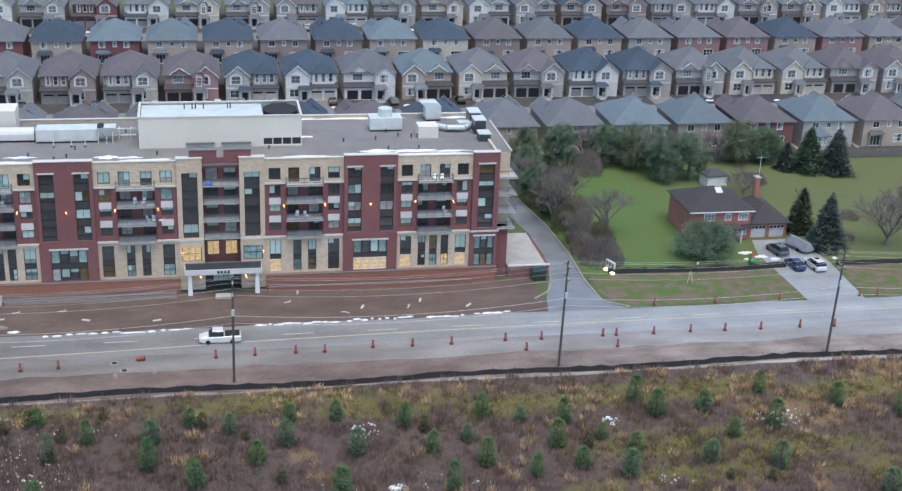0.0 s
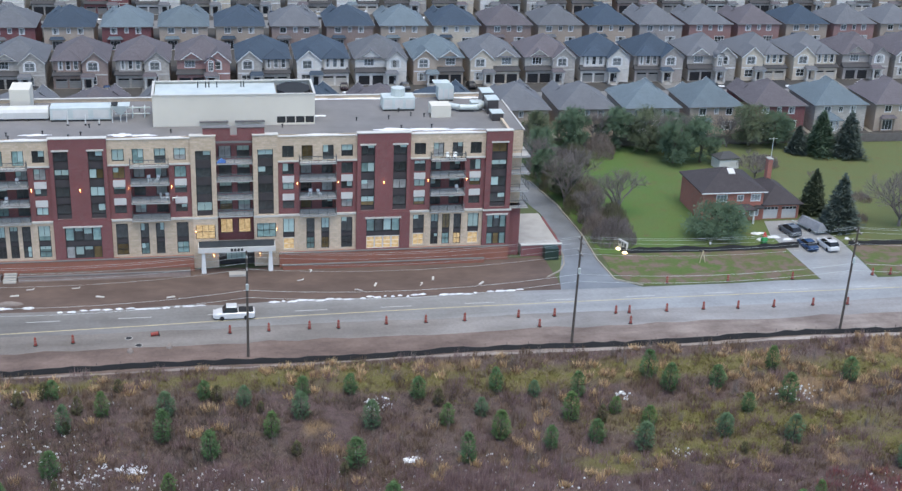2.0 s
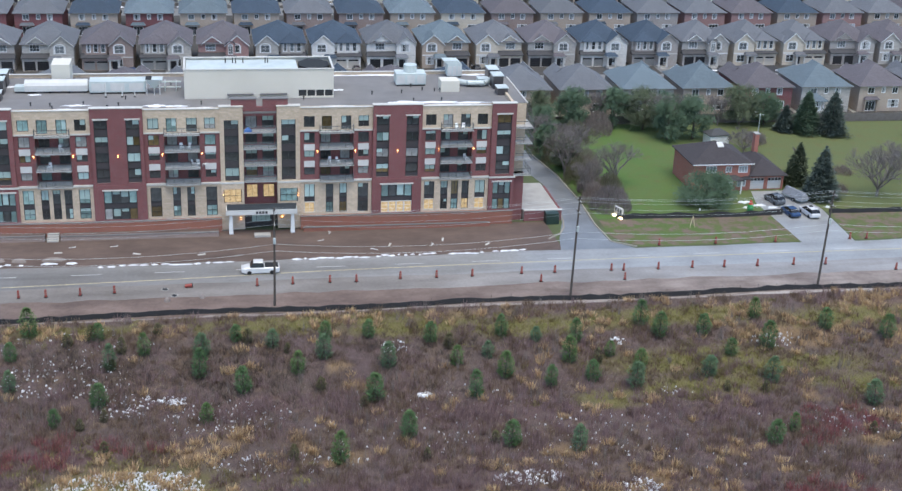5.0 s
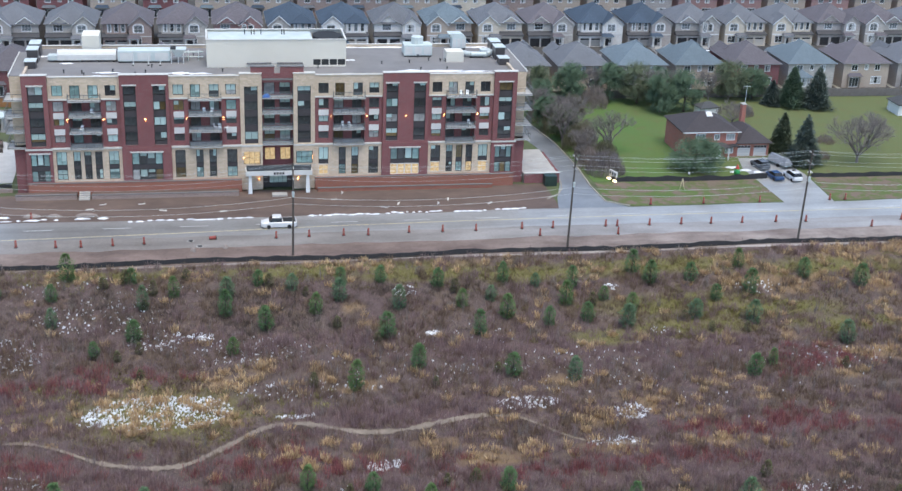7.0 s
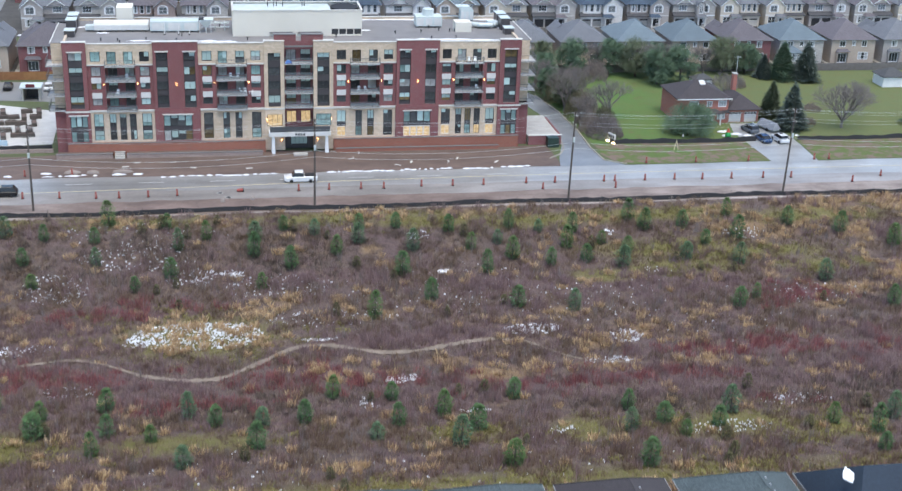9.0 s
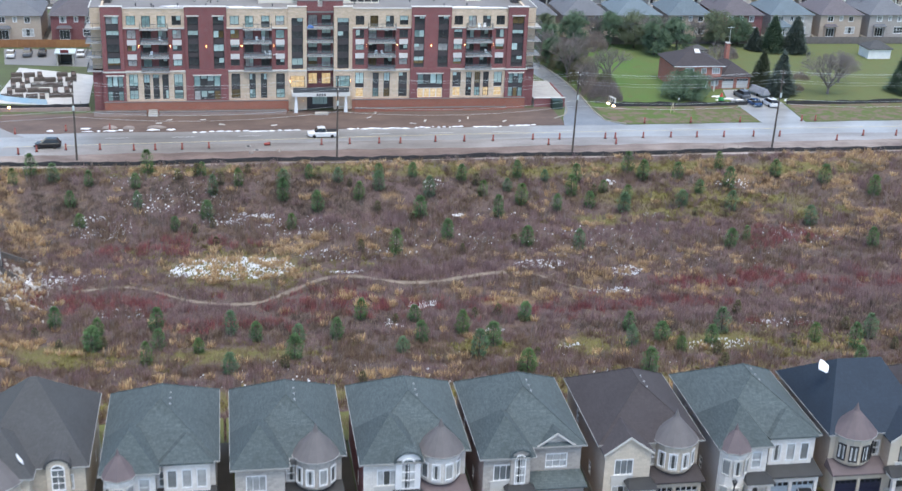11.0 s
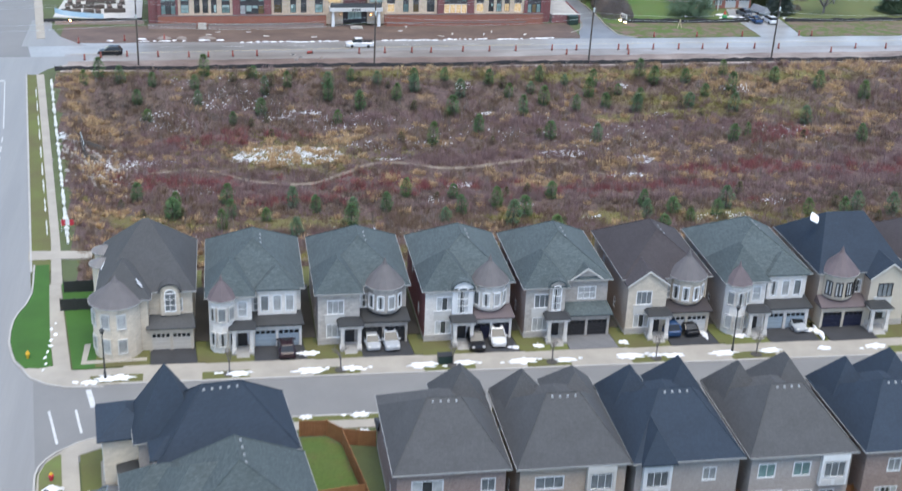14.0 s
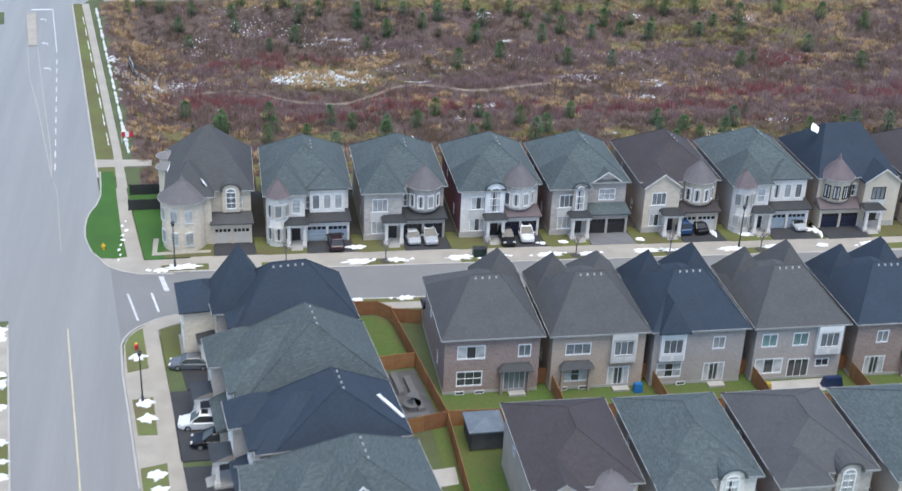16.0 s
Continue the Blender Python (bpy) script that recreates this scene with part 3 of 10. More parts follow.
# what grows where in the field: (x, y, half width, half depth)
TAN_WEST = ((-54, 160, 3.9, 4.5), (-54, 152, 2.9, 2.8), (-49, 139, 3.6, 4.7), (-43, 136, 2.2, 2.7), (-53, 147, 2.8, 2.7), (-46, 102, 3.0, 4.2), (-49, 96, 2.2, 4.3), (-48, 118, 2.5, 5.4), (-30, 162, 2.6, 1.6), (-26, 106, 1.5, 1.3), (-4, 137, 2.4, 2.0), (4, 134, 1.5, 2.0), (9, 131, 3.8, 1.8), (-7, 124, 1.8, 1.9),
            (-2, 102, 1.7, 1.6), (6, 102, 1.3, 1.5), (-13, 160, 2.0, 1.6), (-17, 161, 1.5, 1.6), (-10, 134, 2.8, 1.6), (10, 151, 2.1, 1.6), (12, 147, 2.5, 1.4), (-17, 127, 9.0, 4.4))
TAN_EAST = ((28, 162, 5.5, 2.2), (23, 112, 6.2, 2.2), (17, 116, 4.5, 1.8), (38, 120, 3.7, 2.4), (47, 123, 3.9, 2.8), (52, 120, 2.4, 1.6), (38, 113, 5.5, 1.6), (51, 113, 5.6, 1.4), (73, 140, 2.1, 3.0), (74, 154, 7.9, 2.9), (79, 152, 4.5, 2.4), (93, 152, 3.5, 2.8), (90, 159, 7.1, 3.5), (104, 162, 8.5, 3.2), (95, 138, 4.4, 3.2), (85, 133, 4.2, 2.6),
            (77, 128, 2.6, 2.0), (58, 128, 2.0, 1.6), (62, 98, 5.2, 1.5), (72, 108, 2.7, 1.6), (37, 130, 4.0, 1.8), (70, 160, 4.6, 2.4))
GREENS = ((-50, 163, 12, 1.9), (-25, 161.5, 12.3, 2.0), (1, 161, 12.6, 2.2), (22, 159, 13, 2.4), (38, 158, 11, 2.6), (59, 143, 11.8, 3.1), (46, 141, 6.3, 2.5), (74, 147, 13.4, 2.2), (83, 142, 9.9, 2.6), (48, 94, 10.9, 4.2), (30, 95, 4.9, 3.5), (62, 91, 6, 4), (15, 96, 5.7, 2.9), (-41, 99, 6.9, 4.1), (-19, 97, 11.7, 3.1), (0, 81, 70, 3.5), (90, 90, 14, 6), (8, 162, 22, 2.2), (57, 159, 20, 3.0), (88, 157, 16, 3.0), (60, 149, 16, 3.2), (-17, 127, 13, 6.5))
REDS = ((-40, 118, 5.1, 3.9), (-31, 115, 6.7, 2.4), (-2, 115, 4.4, 3.0), (-8, 113, 5.2, 2.5), (76, 132, 5.2, 3.4), (60, 100, 4.4, 1.8), (-27, 135, 11.1, 2.3), (62, 116, 15.4, 2.6), (22, 109, 7.9, 2.6), (42, 109.5, 12, 1.6), (86, 114, 14, 2.4), (-14, 107, 12, 2.0), (5, 111, 8, 1.6))
PURPLES = ((28, 139, 15.2, 3.4), (45, 139, 10.3, 3.5), (63, 138, 6.3, 3.5), (8, 123, 13.8, 3.2), (16, 123, 11.2, 2.8), (58, 107, 23, 4.2), (39, 106, 13.3, 2.8), (80, 112, 9, 5.7), (-34, 126, 10.6, 4.4), (-20, 110, 10, 3.3), (1, 144, 11.9, 3.1), (100, 118, 14, 8))
DARKS = ((-44, 152, 10.6, 7), (-27, 152, 14.8, 6), (0, 150, 14.3, 5.3), (88, 129, 5.2, 2.8), (17, 154, 12.7, 3.2), (66, 101, 16, 5), (40, 101, 10, 3), (-8, 105, 14, 3))


def patch(x, y, spots):
    """How far a place lies in one of the soft-edged patches, 0 to 1."""
    t = np.zeros(np.shape(x))
    for cx, cy, rx, ry in spots:
        t = np.maximum(t, np.exp(-(((x - cx) / (rx * 1.15)) ** 2 + ((y - cy) / (ry * 1.15)) ** 2) ** 1.3))
    return t


def field_material():
    """Soil and litter between the plants; the attribute "cover" says how much dry grass, green grass and red thicket grows there."""
    m, n, l, p = tree_of("old_field")
    co = n.new("ShaderNodeTexCoord").outputs["Object"]
    at = n.new("ShaderNodeAttribute")
    at.attribute_name = "cover"
    sp = n.new("ShaderNodeSeparateColor")
    l.new(at.outputs["Color"], sp.inputs[0])
    mp = n.new("ShaderNodeMapping")
    mp.inputs["Scale"].default_value = (0.55, 1.0, 1.0)
    l.new(co, mp.inputs["Vector"])
    st = mp.outputs[0]
    a = ramp(n, l, noise_of(n, l, st, 0.09, 5, 0.6), 0.4, 0.6)
    b = ramp(n, l, noise_of(n, l, st, 0.3, 6, 0.7), 0.52, 0.68)
    c = noise_of(n, l, co, 1.9, 8, 0.8)
    d = ramp(n, l, noise_of(n, l, co, 0.9, 6, 0.75), 0.4, 0.62)
    wob = noise_of(n, l, co, 0.5, 6, 0.75)

    def grown(sock, lo, hi):
        k = n.new("ShaderNodeMath")
        k.operation = "ADD"
        l.new(sock, k.inputs[0]), l.new(wob, k.inputs[1])
        return ramp(n, l, k.outputs[0], lo, hi)
    col = mixer(n, l, a, (0.162, 0.12, 0.105), (0.152, 0.103, 0.10))
    col = mixer(n, l, b, col, (0.21, 0.145, 0.088))
    col = mixer(n, l, d, col, (0.107, 0.077, 0.07))
    col = mixer(n, l, grown(sp.outputs[2], 0.85, 1.45), col, (0.14, 0.085, 0.086))
    col = mixer(n, l, grown(sp.outputs[0], 0.95, 1.5), col, (0.27, 0.18, 0.10))
    col = mixer(n, l, grown(sp.outputs[1], 0.9, 1.4), col, mixer(n, l, d, (0.165, 0.155, 0.052), (0.20, 0.165, 0.075)))
    col = mixer(n, l, ramp(n, l, c, 0.54, 0.74), col, (0.21, 0.165, 0.13))
    l.new(col, p.inputs["Base Color"])
    p.inputs["Roughness"].default_value = 0.95
    p.inputs["Specular IOR Level"].default_value = 0.2
    bp = n.new("ShaderNodeBump")
    bp.inputs["Strength"].default_value, bp.inputs["Distance"].default_value = 1.0, 0.4
    l.new(c, bp.inputs["Height"])
    l.new(bp.outputs[0], p.inputs["Normal"])
    return m


def build_ground():
    xs = np.unique(np.concatenate([np.linspace(-2600, -120, 9), np.arange(-120, 160, 1.5), np.linspace(160, 2600, 9)]))
    ys = np.unique(np.concatenate([np.linspace(-1200, 60, 10), np.arange(60, 166, 1.0), np.linspace(168, 3000, 12)]))
    gx, gy = np.meshgrid(xs, ys)
    gz = lie(gx, gy)
    rough = np.array([noise.noise(Vector((x * 0.13, y * 0.13, 0))) for x, y in zip(gx.ravel(), gy.ravel())]).reshape(gx.shape)
    gz = gz + rough * 0.35 * ((gy > 74) & (gy < 156) & (gx > verge_x(gy) + 6))
    nx = len(xs)
    verts = np.stack([gx.ravel(), gy.ravel(), gz.ravel()], 1).tolist()
    faces, which = [], []
    for j in range(len(ys) - 1):
        for i in range(nx - 1):
            faces.append((j * nx + i, j * nx + i + 1, (j + 1) * nx + i + 1, (j + 1) * nx + i))
            cx, cy = (xs[i] + xs[i + 1]) / 2, (ys[j] + ys[j + 1]) / 2
            which.append(1 if 70 < cy < 166.5 and cx > verge_x(cy) + 1 else 0)
    me = bpy.data.meshes.new("ground")
    me.from_pydata(verts, [], faces)
    me.materials.append(M["dull_grass"])
    me.materials.append(field_material())
    me.polygons.foreach_set("material_index", which)
    me.polygons.foreach_set("use_smooth", [True] * len(faces))
    cover = me.attributes.new("cover", "FLOAT_COLOR", "POINT")
    fx, fy = gx.ravel(), gy.ravel()
    cols = np.stack([patch(fx, fy, TAN_WEST + TAN_EAST), patch(fx, fy, GREENS), np.maximum(patch(fx, fy, REDS), 0.7 * patch(fx, fy, PURPLES)), np.ones(len(fx))], 1)
    cover.data.foreach_set("color", cols.astype(np.float32).ravel())
    thing("ground", "grassy ground with a shallow overgrown valley", "ground", kind="structure", shape=me)


def slab(name, label, ring, z, material, thick=0.25, category="", kind="structure"):
    """A flat layer with a thickness on a ring of (x, y), anticlockwise; z: its top."""
    s = Shape()
    s.prism(ring, z - thick, z)
    return thing(name, label, category or name.split("_")[0], kind=kind, shape=s, material=material)


def strip_ring(y0, y1, x0, x1, slope=0.0, origin=0.0):
    return [(x0, y0 + slope * (x0 - origin)), (x1, y0 + slope * (x1 - origin)), (x1, y1 + slope * (x1 - origin)), (x0, y1 + slope * (x0 - origin))]


def side_x(y, k):
    """Lines along the side street: k = 0 its east kerb, 1 its west kerb, others in metres east of the kerb."""
    east, west = -45.2 - 0.1155 * y, -57.0 - 0.122 * y
    return east if k == 0 else west if k == 1 else east + k


def ragged(x0, x1, y0, y1, steps, amp, seed):
    """A ring whose long sides wander."""
    r = random.Random(seed)
    lo = [(x0 + (x1 - x0) * i / steps, y0 + r.uniform(-amp, amp)) for i in range(steps + 1)]
    hi = [(x0 + (x1 - x0) * i / steps, y1 + r.uniform(-amp, amp)) for i in range(steps + 1)]
    return lo + hi[::-1]




def grass_of(name, green, dry, bare, west=None, east=None, dirt=(0.6, 0.7)):
    """Turf that turns from green to dry in soft patches, and to the east where asked; bare earth shows where dirt says."""
    m, n, l, p = tree_of(name)
    co = n.new("ShaderNodeTexCoord").outputs["Object"]
    big, mid, fine = noise_of(n, l, co, 0.07, 5, 0.6), noise_of(n, l, co, 0.35, 6, 0.7), noise_of(n, l, co, 3.2, 7, 0.8)
    fac = ramp(n, l, big, 0.38, 0.66)
    if west is not None:
        sx = n.new("ShaderNodeSeparateXYZ")
        l.new(co, sx.inputs[0])
        add = n.new("ShaderNodeMath")
        l.new(ramp(n, l, sx.outputs[0], west, east), add.inputs[0])
        k = n.new("ShaderNodeMath")
        k.operation, k.inputs[1].default_value = "MULTIPLY", 0.5
        l.new(fac, k.inputs[0]), l.new(k.outputs[0], add.inputs[1])
        add.use_clamp = True
        fac = add.outputs[0]
    col = mixer(n, l, fac, green, dry)
    col = mixer(n, l, ramp(n, l, mid, 0.42, 0.72), col, mixer(n, l, 1.0, col, (1.1, 0.97, 0.88), "MULTIPLY"))
    col = mixer(n, l, ramp(n, l, fine, 0.35, 0.7), mixer(n, l, 1.0, col, (1.12, 1.12, 1.12), "MULTIPLY"), mixer(n, l, 1.0, col, (0.78, 0.78, 0.78), "MULTIPLY"))
    col = mixer(n, l, ramp(n, l, mid, *dirt), col, bare)
    l.new(col, p.inputs["Base Color"])
    p.inputs["Roughness"].default_value, p.inputs["Specular IOR Level"].default_value = 0.95, 0.2
    bp = n.new("ShaderNodeBump")
    bp.inputs["Strength"].default_value, bp.inputs["Distance"].default_value = 0.6, 0.06
    l.new(fine, bp.inputs["Height"])
    l.new(bp.outputs[0], p.inputs["Normal"])
    return m


M["turning_lawn"] = grass_of("turning_lawn", (0.088, 0.158, 0.044), (0.12, 0.142, 0.06), (0.13, 0.105, 0.06), 74, 104, (0.57, 0.74))
M["garden_grass"] = grass_of("garden_grass", (0.07, 0.125, 0.032), (0.105, 0.12, 0.042), (0.12, 0.095, 0.06), None, None, (0.55, 0.7))
M["worn_lawn"] = grass_of("worn_lawn", (0.09, 0.135, 0.04), (0.12, 0.12, 0.055), (0.17, 0.125, 0.10), None, None, (0.46, 0.57))
build_ground()
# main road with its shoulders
slab("road", "wet grey two-lane asphalt road", ragged(-420, 420, 172.6, 184.4, 120, 0.35, 1), 0.05, M["asphalt_wet_sheen"])
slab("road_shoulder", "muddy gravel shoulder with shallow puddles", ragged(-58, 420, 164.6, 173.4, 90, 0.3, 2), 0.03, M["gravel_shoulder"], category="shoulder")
slab("mud_strip", "bare brown mud in front of the apartment block", ragged(-60, 50, 184.0, 197.3, 34, 0.3, 3), 0.035, M["mud"], category="mud")
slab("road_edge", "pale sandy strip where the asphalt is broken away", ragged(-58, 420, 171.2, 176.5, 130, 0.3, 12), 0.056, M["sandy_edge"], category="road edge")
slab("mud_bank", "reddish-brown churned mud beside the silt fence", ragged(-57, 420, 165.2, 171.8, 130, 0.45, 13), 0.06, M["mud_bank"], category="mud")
# road markings: a solid line and worn dashes
s = Shape()
line = [(-57, 176.8), (-30, 177.7), (-11, 178.4), (8, 179.4), (32, 180.0), (60, 180.2), (300, 180.2)]
for (x0, y0), (x1, y1) in zip(line, line[1:]):
    s.prism([(x0, y0 - 0.09), (x1, y1 - 0.09), (x1, y1 + 0.09), (x0, y0 + 0.09)], 0.05, 0.058)
thing("lane_line", "worn pale yellow line along the asphalt", "road marking", kind="structure", shape=s, material=M["road_paint_yellow"])
for i in range(22):
    s = Shape()
    s.box(-52 + 12.3 * i, 181.0, 0.05, -47.5 + 12.3 * i, 181.15, 0.058)
    thing("lane_dash", "worn white dash on the asphalt", "road marking", kind="structure", shape=s, material=M["road_paint_white"])
# side street
slab("road", "pale grey asphalt side street", [(side_x(-160, 1), -160), (side_x(-160, 0), -160), (side_x(173, 0), 173), (side_x(173, 1), 173)], 0.06, M["asphalt_side"])
slab("road", "pale grey asphalt side street beyond the junction", [(-78.5, 173), (-64, 173), (-66, 184), (-72, 420), (-86, 420), (-80, 184)], 0.058, M["asphalt_street"])
slab("road", "pale asphalt corner of the junction", [(-80, 158), (side_x(158, 0), 158), (-62.0, 163), (-60.5, 166.5), (-57.5, 169.6), (-53.0, 172.4), (-53.0, 175), (-80, 175)], 0.0595, M["asphalt_side"])
slab("road", "pale asphalt corner of the junction", [(-67, 182.5), (-54.0, 182.5), (-57.0, 185.5), (-60.0, 189.5), (-62.3, 196), (-63.0, 203), (-67, 203)], 0.0605, M["asphalt_side"])
slab("pavement", "pale concrete sidewalk along the side street", [(-51.0, 72), (-49.6, 72), (-51.1, 85.6), (-59.2, 150.8), (-60.7, 163), (-62.1, 163), (-60.5, 150.8), (-52.3, 85.7)], 0.14, M["sidewalk_concrete"])
slab("verge", "green grass verge between kerb and sidewalk", [(side_x(76, 0.25), 76), (-51.4, 76), (-52.3, 85.7), (-60.5, 150.8), (-62.1, 163), (side_x(163, 0.25), 163)], 0.12, M["lawn"], category="verge")
slab("verge", "green grass corner beside the sidewalk", [(-53.5, 78), (-53.2, 73), (-53.0, 69.7), (-53.4, 66.5), (-54.0, 64.6), (-54.35, 62.5), (-54.4, 59.8), (-54.2, 57.0), (-53.7, 54.7), (-53.0, 52.4), (-52.0, 50.8), (-50.5, 50.4), (-48.9, 50.8), (-49.9, 58.5), (-50.9, 68.6), (-51.8, 78)], 0.135, M["turf"], category="verge")
slab("pavement", "pale concrete sidewalk at the corner", [(-52.0, 50.6), (-51.6, 49.5), (-50.9, 48.4), (-49.2, 47.0), (-47.0, 46.0), (-44.5, 45.95), (-41.105, 46.1), (-41.105, 49.6), (-46.7, 49.6), (-46.9, 50.5), (-48.5, 61.9), (-49.8, 72), (-51.4, 72), (-49.9, 58.5), (-48.8, 50.8)], 0.13, M["sidewalk_concrete"])
s = Shape()
KERB_N = [(-53.7, 78.0), (-53.3, 73.0), (-53.15, 69.7), (-53.55, 66.5), (-54.15, 64.6), (-54.5, 62.5), (-54.55, 59.8), (-54.35, 57.0), (-53.85, 54.7), (-53.2, 52.4), (-52.1, 50.6), (-51.7, 49.5), (-51.0, 48.3), (-49.3, 46.9), (-47.0, 45.9), (-43.0, 45.65)]
for (x0, y0), (x1, y1) in zip(KERB_N, KERB_N[1:]):
    s.rod((x0, y0, 0.06), (x1, y1, 0.06), 0.15, n=4)
thing("kerb", "rounded concrete kerb at the street corner", "kerb", kind="structure", shape=s, material=M["concrete"])
slab("kerb", "concrete kerb of the side street", [(side_x(76, 0), 76), (side_x(76, 0.25), 76), (side_x(163, 0.25), 163), (side_x(163, 0), 163)], 0.17, M["concrete"])
slab("pavement", "pale concrete sidewalk", [(side_x(-150, 3.0), -150), (side_x(-150, 4.7), -150), (-41.4, 2.1), (-43.0, 16.9), (-44.7, 32.1), (-45.4, 32.9), (-46.3, 33.0), (-45.4, 24.0), (-44.2, 11.4), (-42.9, 2.3)], 0.14, M["sidewalk_concrete"])
slab("pavement", "pale concrete strip and driveway aprons along the kerb", [(side_x(-150, 0.25), -150), (side_x(-150, 3.0), -150), (-42.9, 2.3), (-44.2, 11.4), (-45.4, 24.0), (-46.3, 33.0), (-46.0, 33.5), (-47.6, 31.8), (-48.35, 29.1), (-48.0, 23.1), (-46.7, 12.2), (-45.6, 2.6)], 0.11, M["sidewalk_concrete"])
for ring in ([(-48.2, 29.1), (-47.8, 30.9), (-47.0, 32.1), (-46.4, 32.6), (-45.5, 24.0), (-47.7, 23.3)], [(-47.0, 17.9), (-46.2, 11.4), (-44.3, 11.3), (-44.9, 18.2)], [(-45.8, 5.8), (-45.4, 1.7), (-43.0, 2.2), (-43.3, 6.4)]):
    slab("verge", "patch of lawn beside the kerb", ring[::-1] if ring[0][1] > 20 else ring, 0.15, M["autumn_lawn"], category="verge")
s = Shape()
KERB_S = [(-41.1, 35.8), (-43.7, 35.1), (-45.0, 34.5), (-46.0, 33.7), (-47.0, 32.9), (-47.8, 31.8), (-48.4, 30.5), (-48.6, 29.1), (-48.2, 23.1), (-46.9, 12.2), (-45.8, 2.6)]
for (x0, y0), (x1, y1) in zip(KERB_S, KERB_S[1:]):
    s.rod((x0, y0, 0.06), (x1, y1, 0.06), 0.15, n=4)
thing("kerb", "rounded concrete kerb at the street corner", "kerb", kind="structure", shape=s, material=M["concrete"])
slab("pavement", "pale concrete sidewalk turning the corner", [(-46.4, 33.1), (-45.4, 32.9), (-44.7, 32.1), (-42.0, 33.6), (-40.0, 34.4), (-40.0, 36.2), (-43.7, 35.0), (-45.0, 34.4), (-46.0, 33.6)], 0.125, M["sidewalk_concrete"])
slab("road", "asphalt mouth of the street beyond the junction", [(side_x(36, 1) - 9, 36), (side_x(36, 1) + 0.02, 36), (side_x(150, 1) + 0.02, 150), (side_x(150, 1) - 9, 150)], 0.0595, M["asphalt_side"])
for y0, y1, what in ((24.6, 34.6, 1), (17.8, 24.6, 0), (12.0, 17.8, 1), (6.2, 12.0, 0), (-4, 6.2, 1), (-150, -4, 0)):
    slab("pavement" if what else "verge", "pale concrete driveway apron" if what else "ochre grass verge with old snow", [(side_x(y0, 1) - 6, y0), (side_x(y0, 1) - 0.2, y0), (side_x(y1, 1) - 0.2, y1), (side_x(y1, 1) - 6, y1)], 0.12 if what else 0.13, M["sidewalk_concrete"] if what else M["lawn"], category="" if what else "verge")
slab("kerb", "concrete kerb of the side street", [(side_x(-150, 1) - 0.2, -150), (side_x(-150, 1), -150), (side_x(35, 1), 35), (side_x(35, 1) - 0.2, 35)], 0.17, M["concrete"])
slab("pavement", "pale concrete sidewalk beyond the junction", [(-64.6, 188), (-62.9, 188), (-73.6, 279.6), (-79.6, 330), (-81.4, 330), (-75.5, 279.6)], 0.12, M["sidewalk_concrete"])
# residential street, a little askew
SLOPE = -0.033
def lane(y0, y1, x0, x1):
    return strip_ring(y0, y1, x0, x1, SLOPE, -30)


slab("road", "grey asphalt residential street", lane(37.4, 45.6, -52.5, 150), 0.055, M["asphalt_street"])
slab("kerb", "concrete kerb of the residential street", lane(45.6, 45.85, -41.1, 150), 0.16, M["concrete"])
slab("kerb", "concrete kerb of the residential street", lane(37.15, 37.4, -40, 150), 0.16, M["concrete"])
slab("pavement", "pale concrete sidewalk and driveway aprons", lane(45.85, 49.7, -41.1, 150), 0.13, M["sidewalk_concrete"])
slab("pavement", "pale concrete sidewalk on the south side", lane(34.6, 36.2, -40, 150), 0.13, M["sidewalk_concrete"])
slab("verge", "grass verge with old snow", lane(36.2, 37.15, -40, 150), 0.12, M["lawn"], category="verge")
slab("lawn", "lawns behind the houses", [(-17.0, -16), (110, -19), (110, 13), (-17.0, 17)], 0.04, M["garden_grass"], category="lawn")
# painted marks on the side street


def painted_line(pts, wd, mat, label):
    s = Shape()
    left, right = [(x - wd, y) for x, y in pts], [(x + wd, y) for x, y in pts]
    s.prism(right + left[::-1] if pts[0][1] < pts[-1][1] else left + right[::-1], 0.06, 0.068)
    return thing("lane_line", label, "road marking", kind="structure", shape=s, material=M[mat])


painted_line([(-45.0, -50.5), (-54.7, 33.6)], 0.07, "road_paint_yellow", "worn yellow centre line on the side street")
painted_line([(-57.0, 53.0), (-59.2, 72.6), (-60.1, 75.9)], 0.04, "road_paint_pale", "faint worn centre line on the side street")
painted_line([(-60.1, 75.9), (-64.9, 105.1), (-67.5, 118.8), (-69.7, 136.0)], 0.06, "road_paint_pale", "worn pale line beside the turning lane")
painted_line([(-60.1, 75.9), (-61.4, 87.7), (-64.8, 112.4), (-67.9, 135.8)], 0.06, "road_paint_pale", "worn pale line beside the turning lane")
painted_line([(-64.3, 132.9), (-67.3, 159.3)], 0.08, "road_paint_white", "white line beside the turning lane")
painted_line([(-69.4, 159.0), (-69.35, 159.5), (-69.3, 159.9)], 2.0, "road_paint_white", "white stop line at the junction")
for i in range(11):
    t = i / 11
    x0, y0 = -60.0 - 4.1 * t, 79.3 + 51.5 * t
    painted_line([(x0, y0), (x0 - 0.2, y0 + 2.5)], 0.09, "road_paint_white", "white dash on the side street")
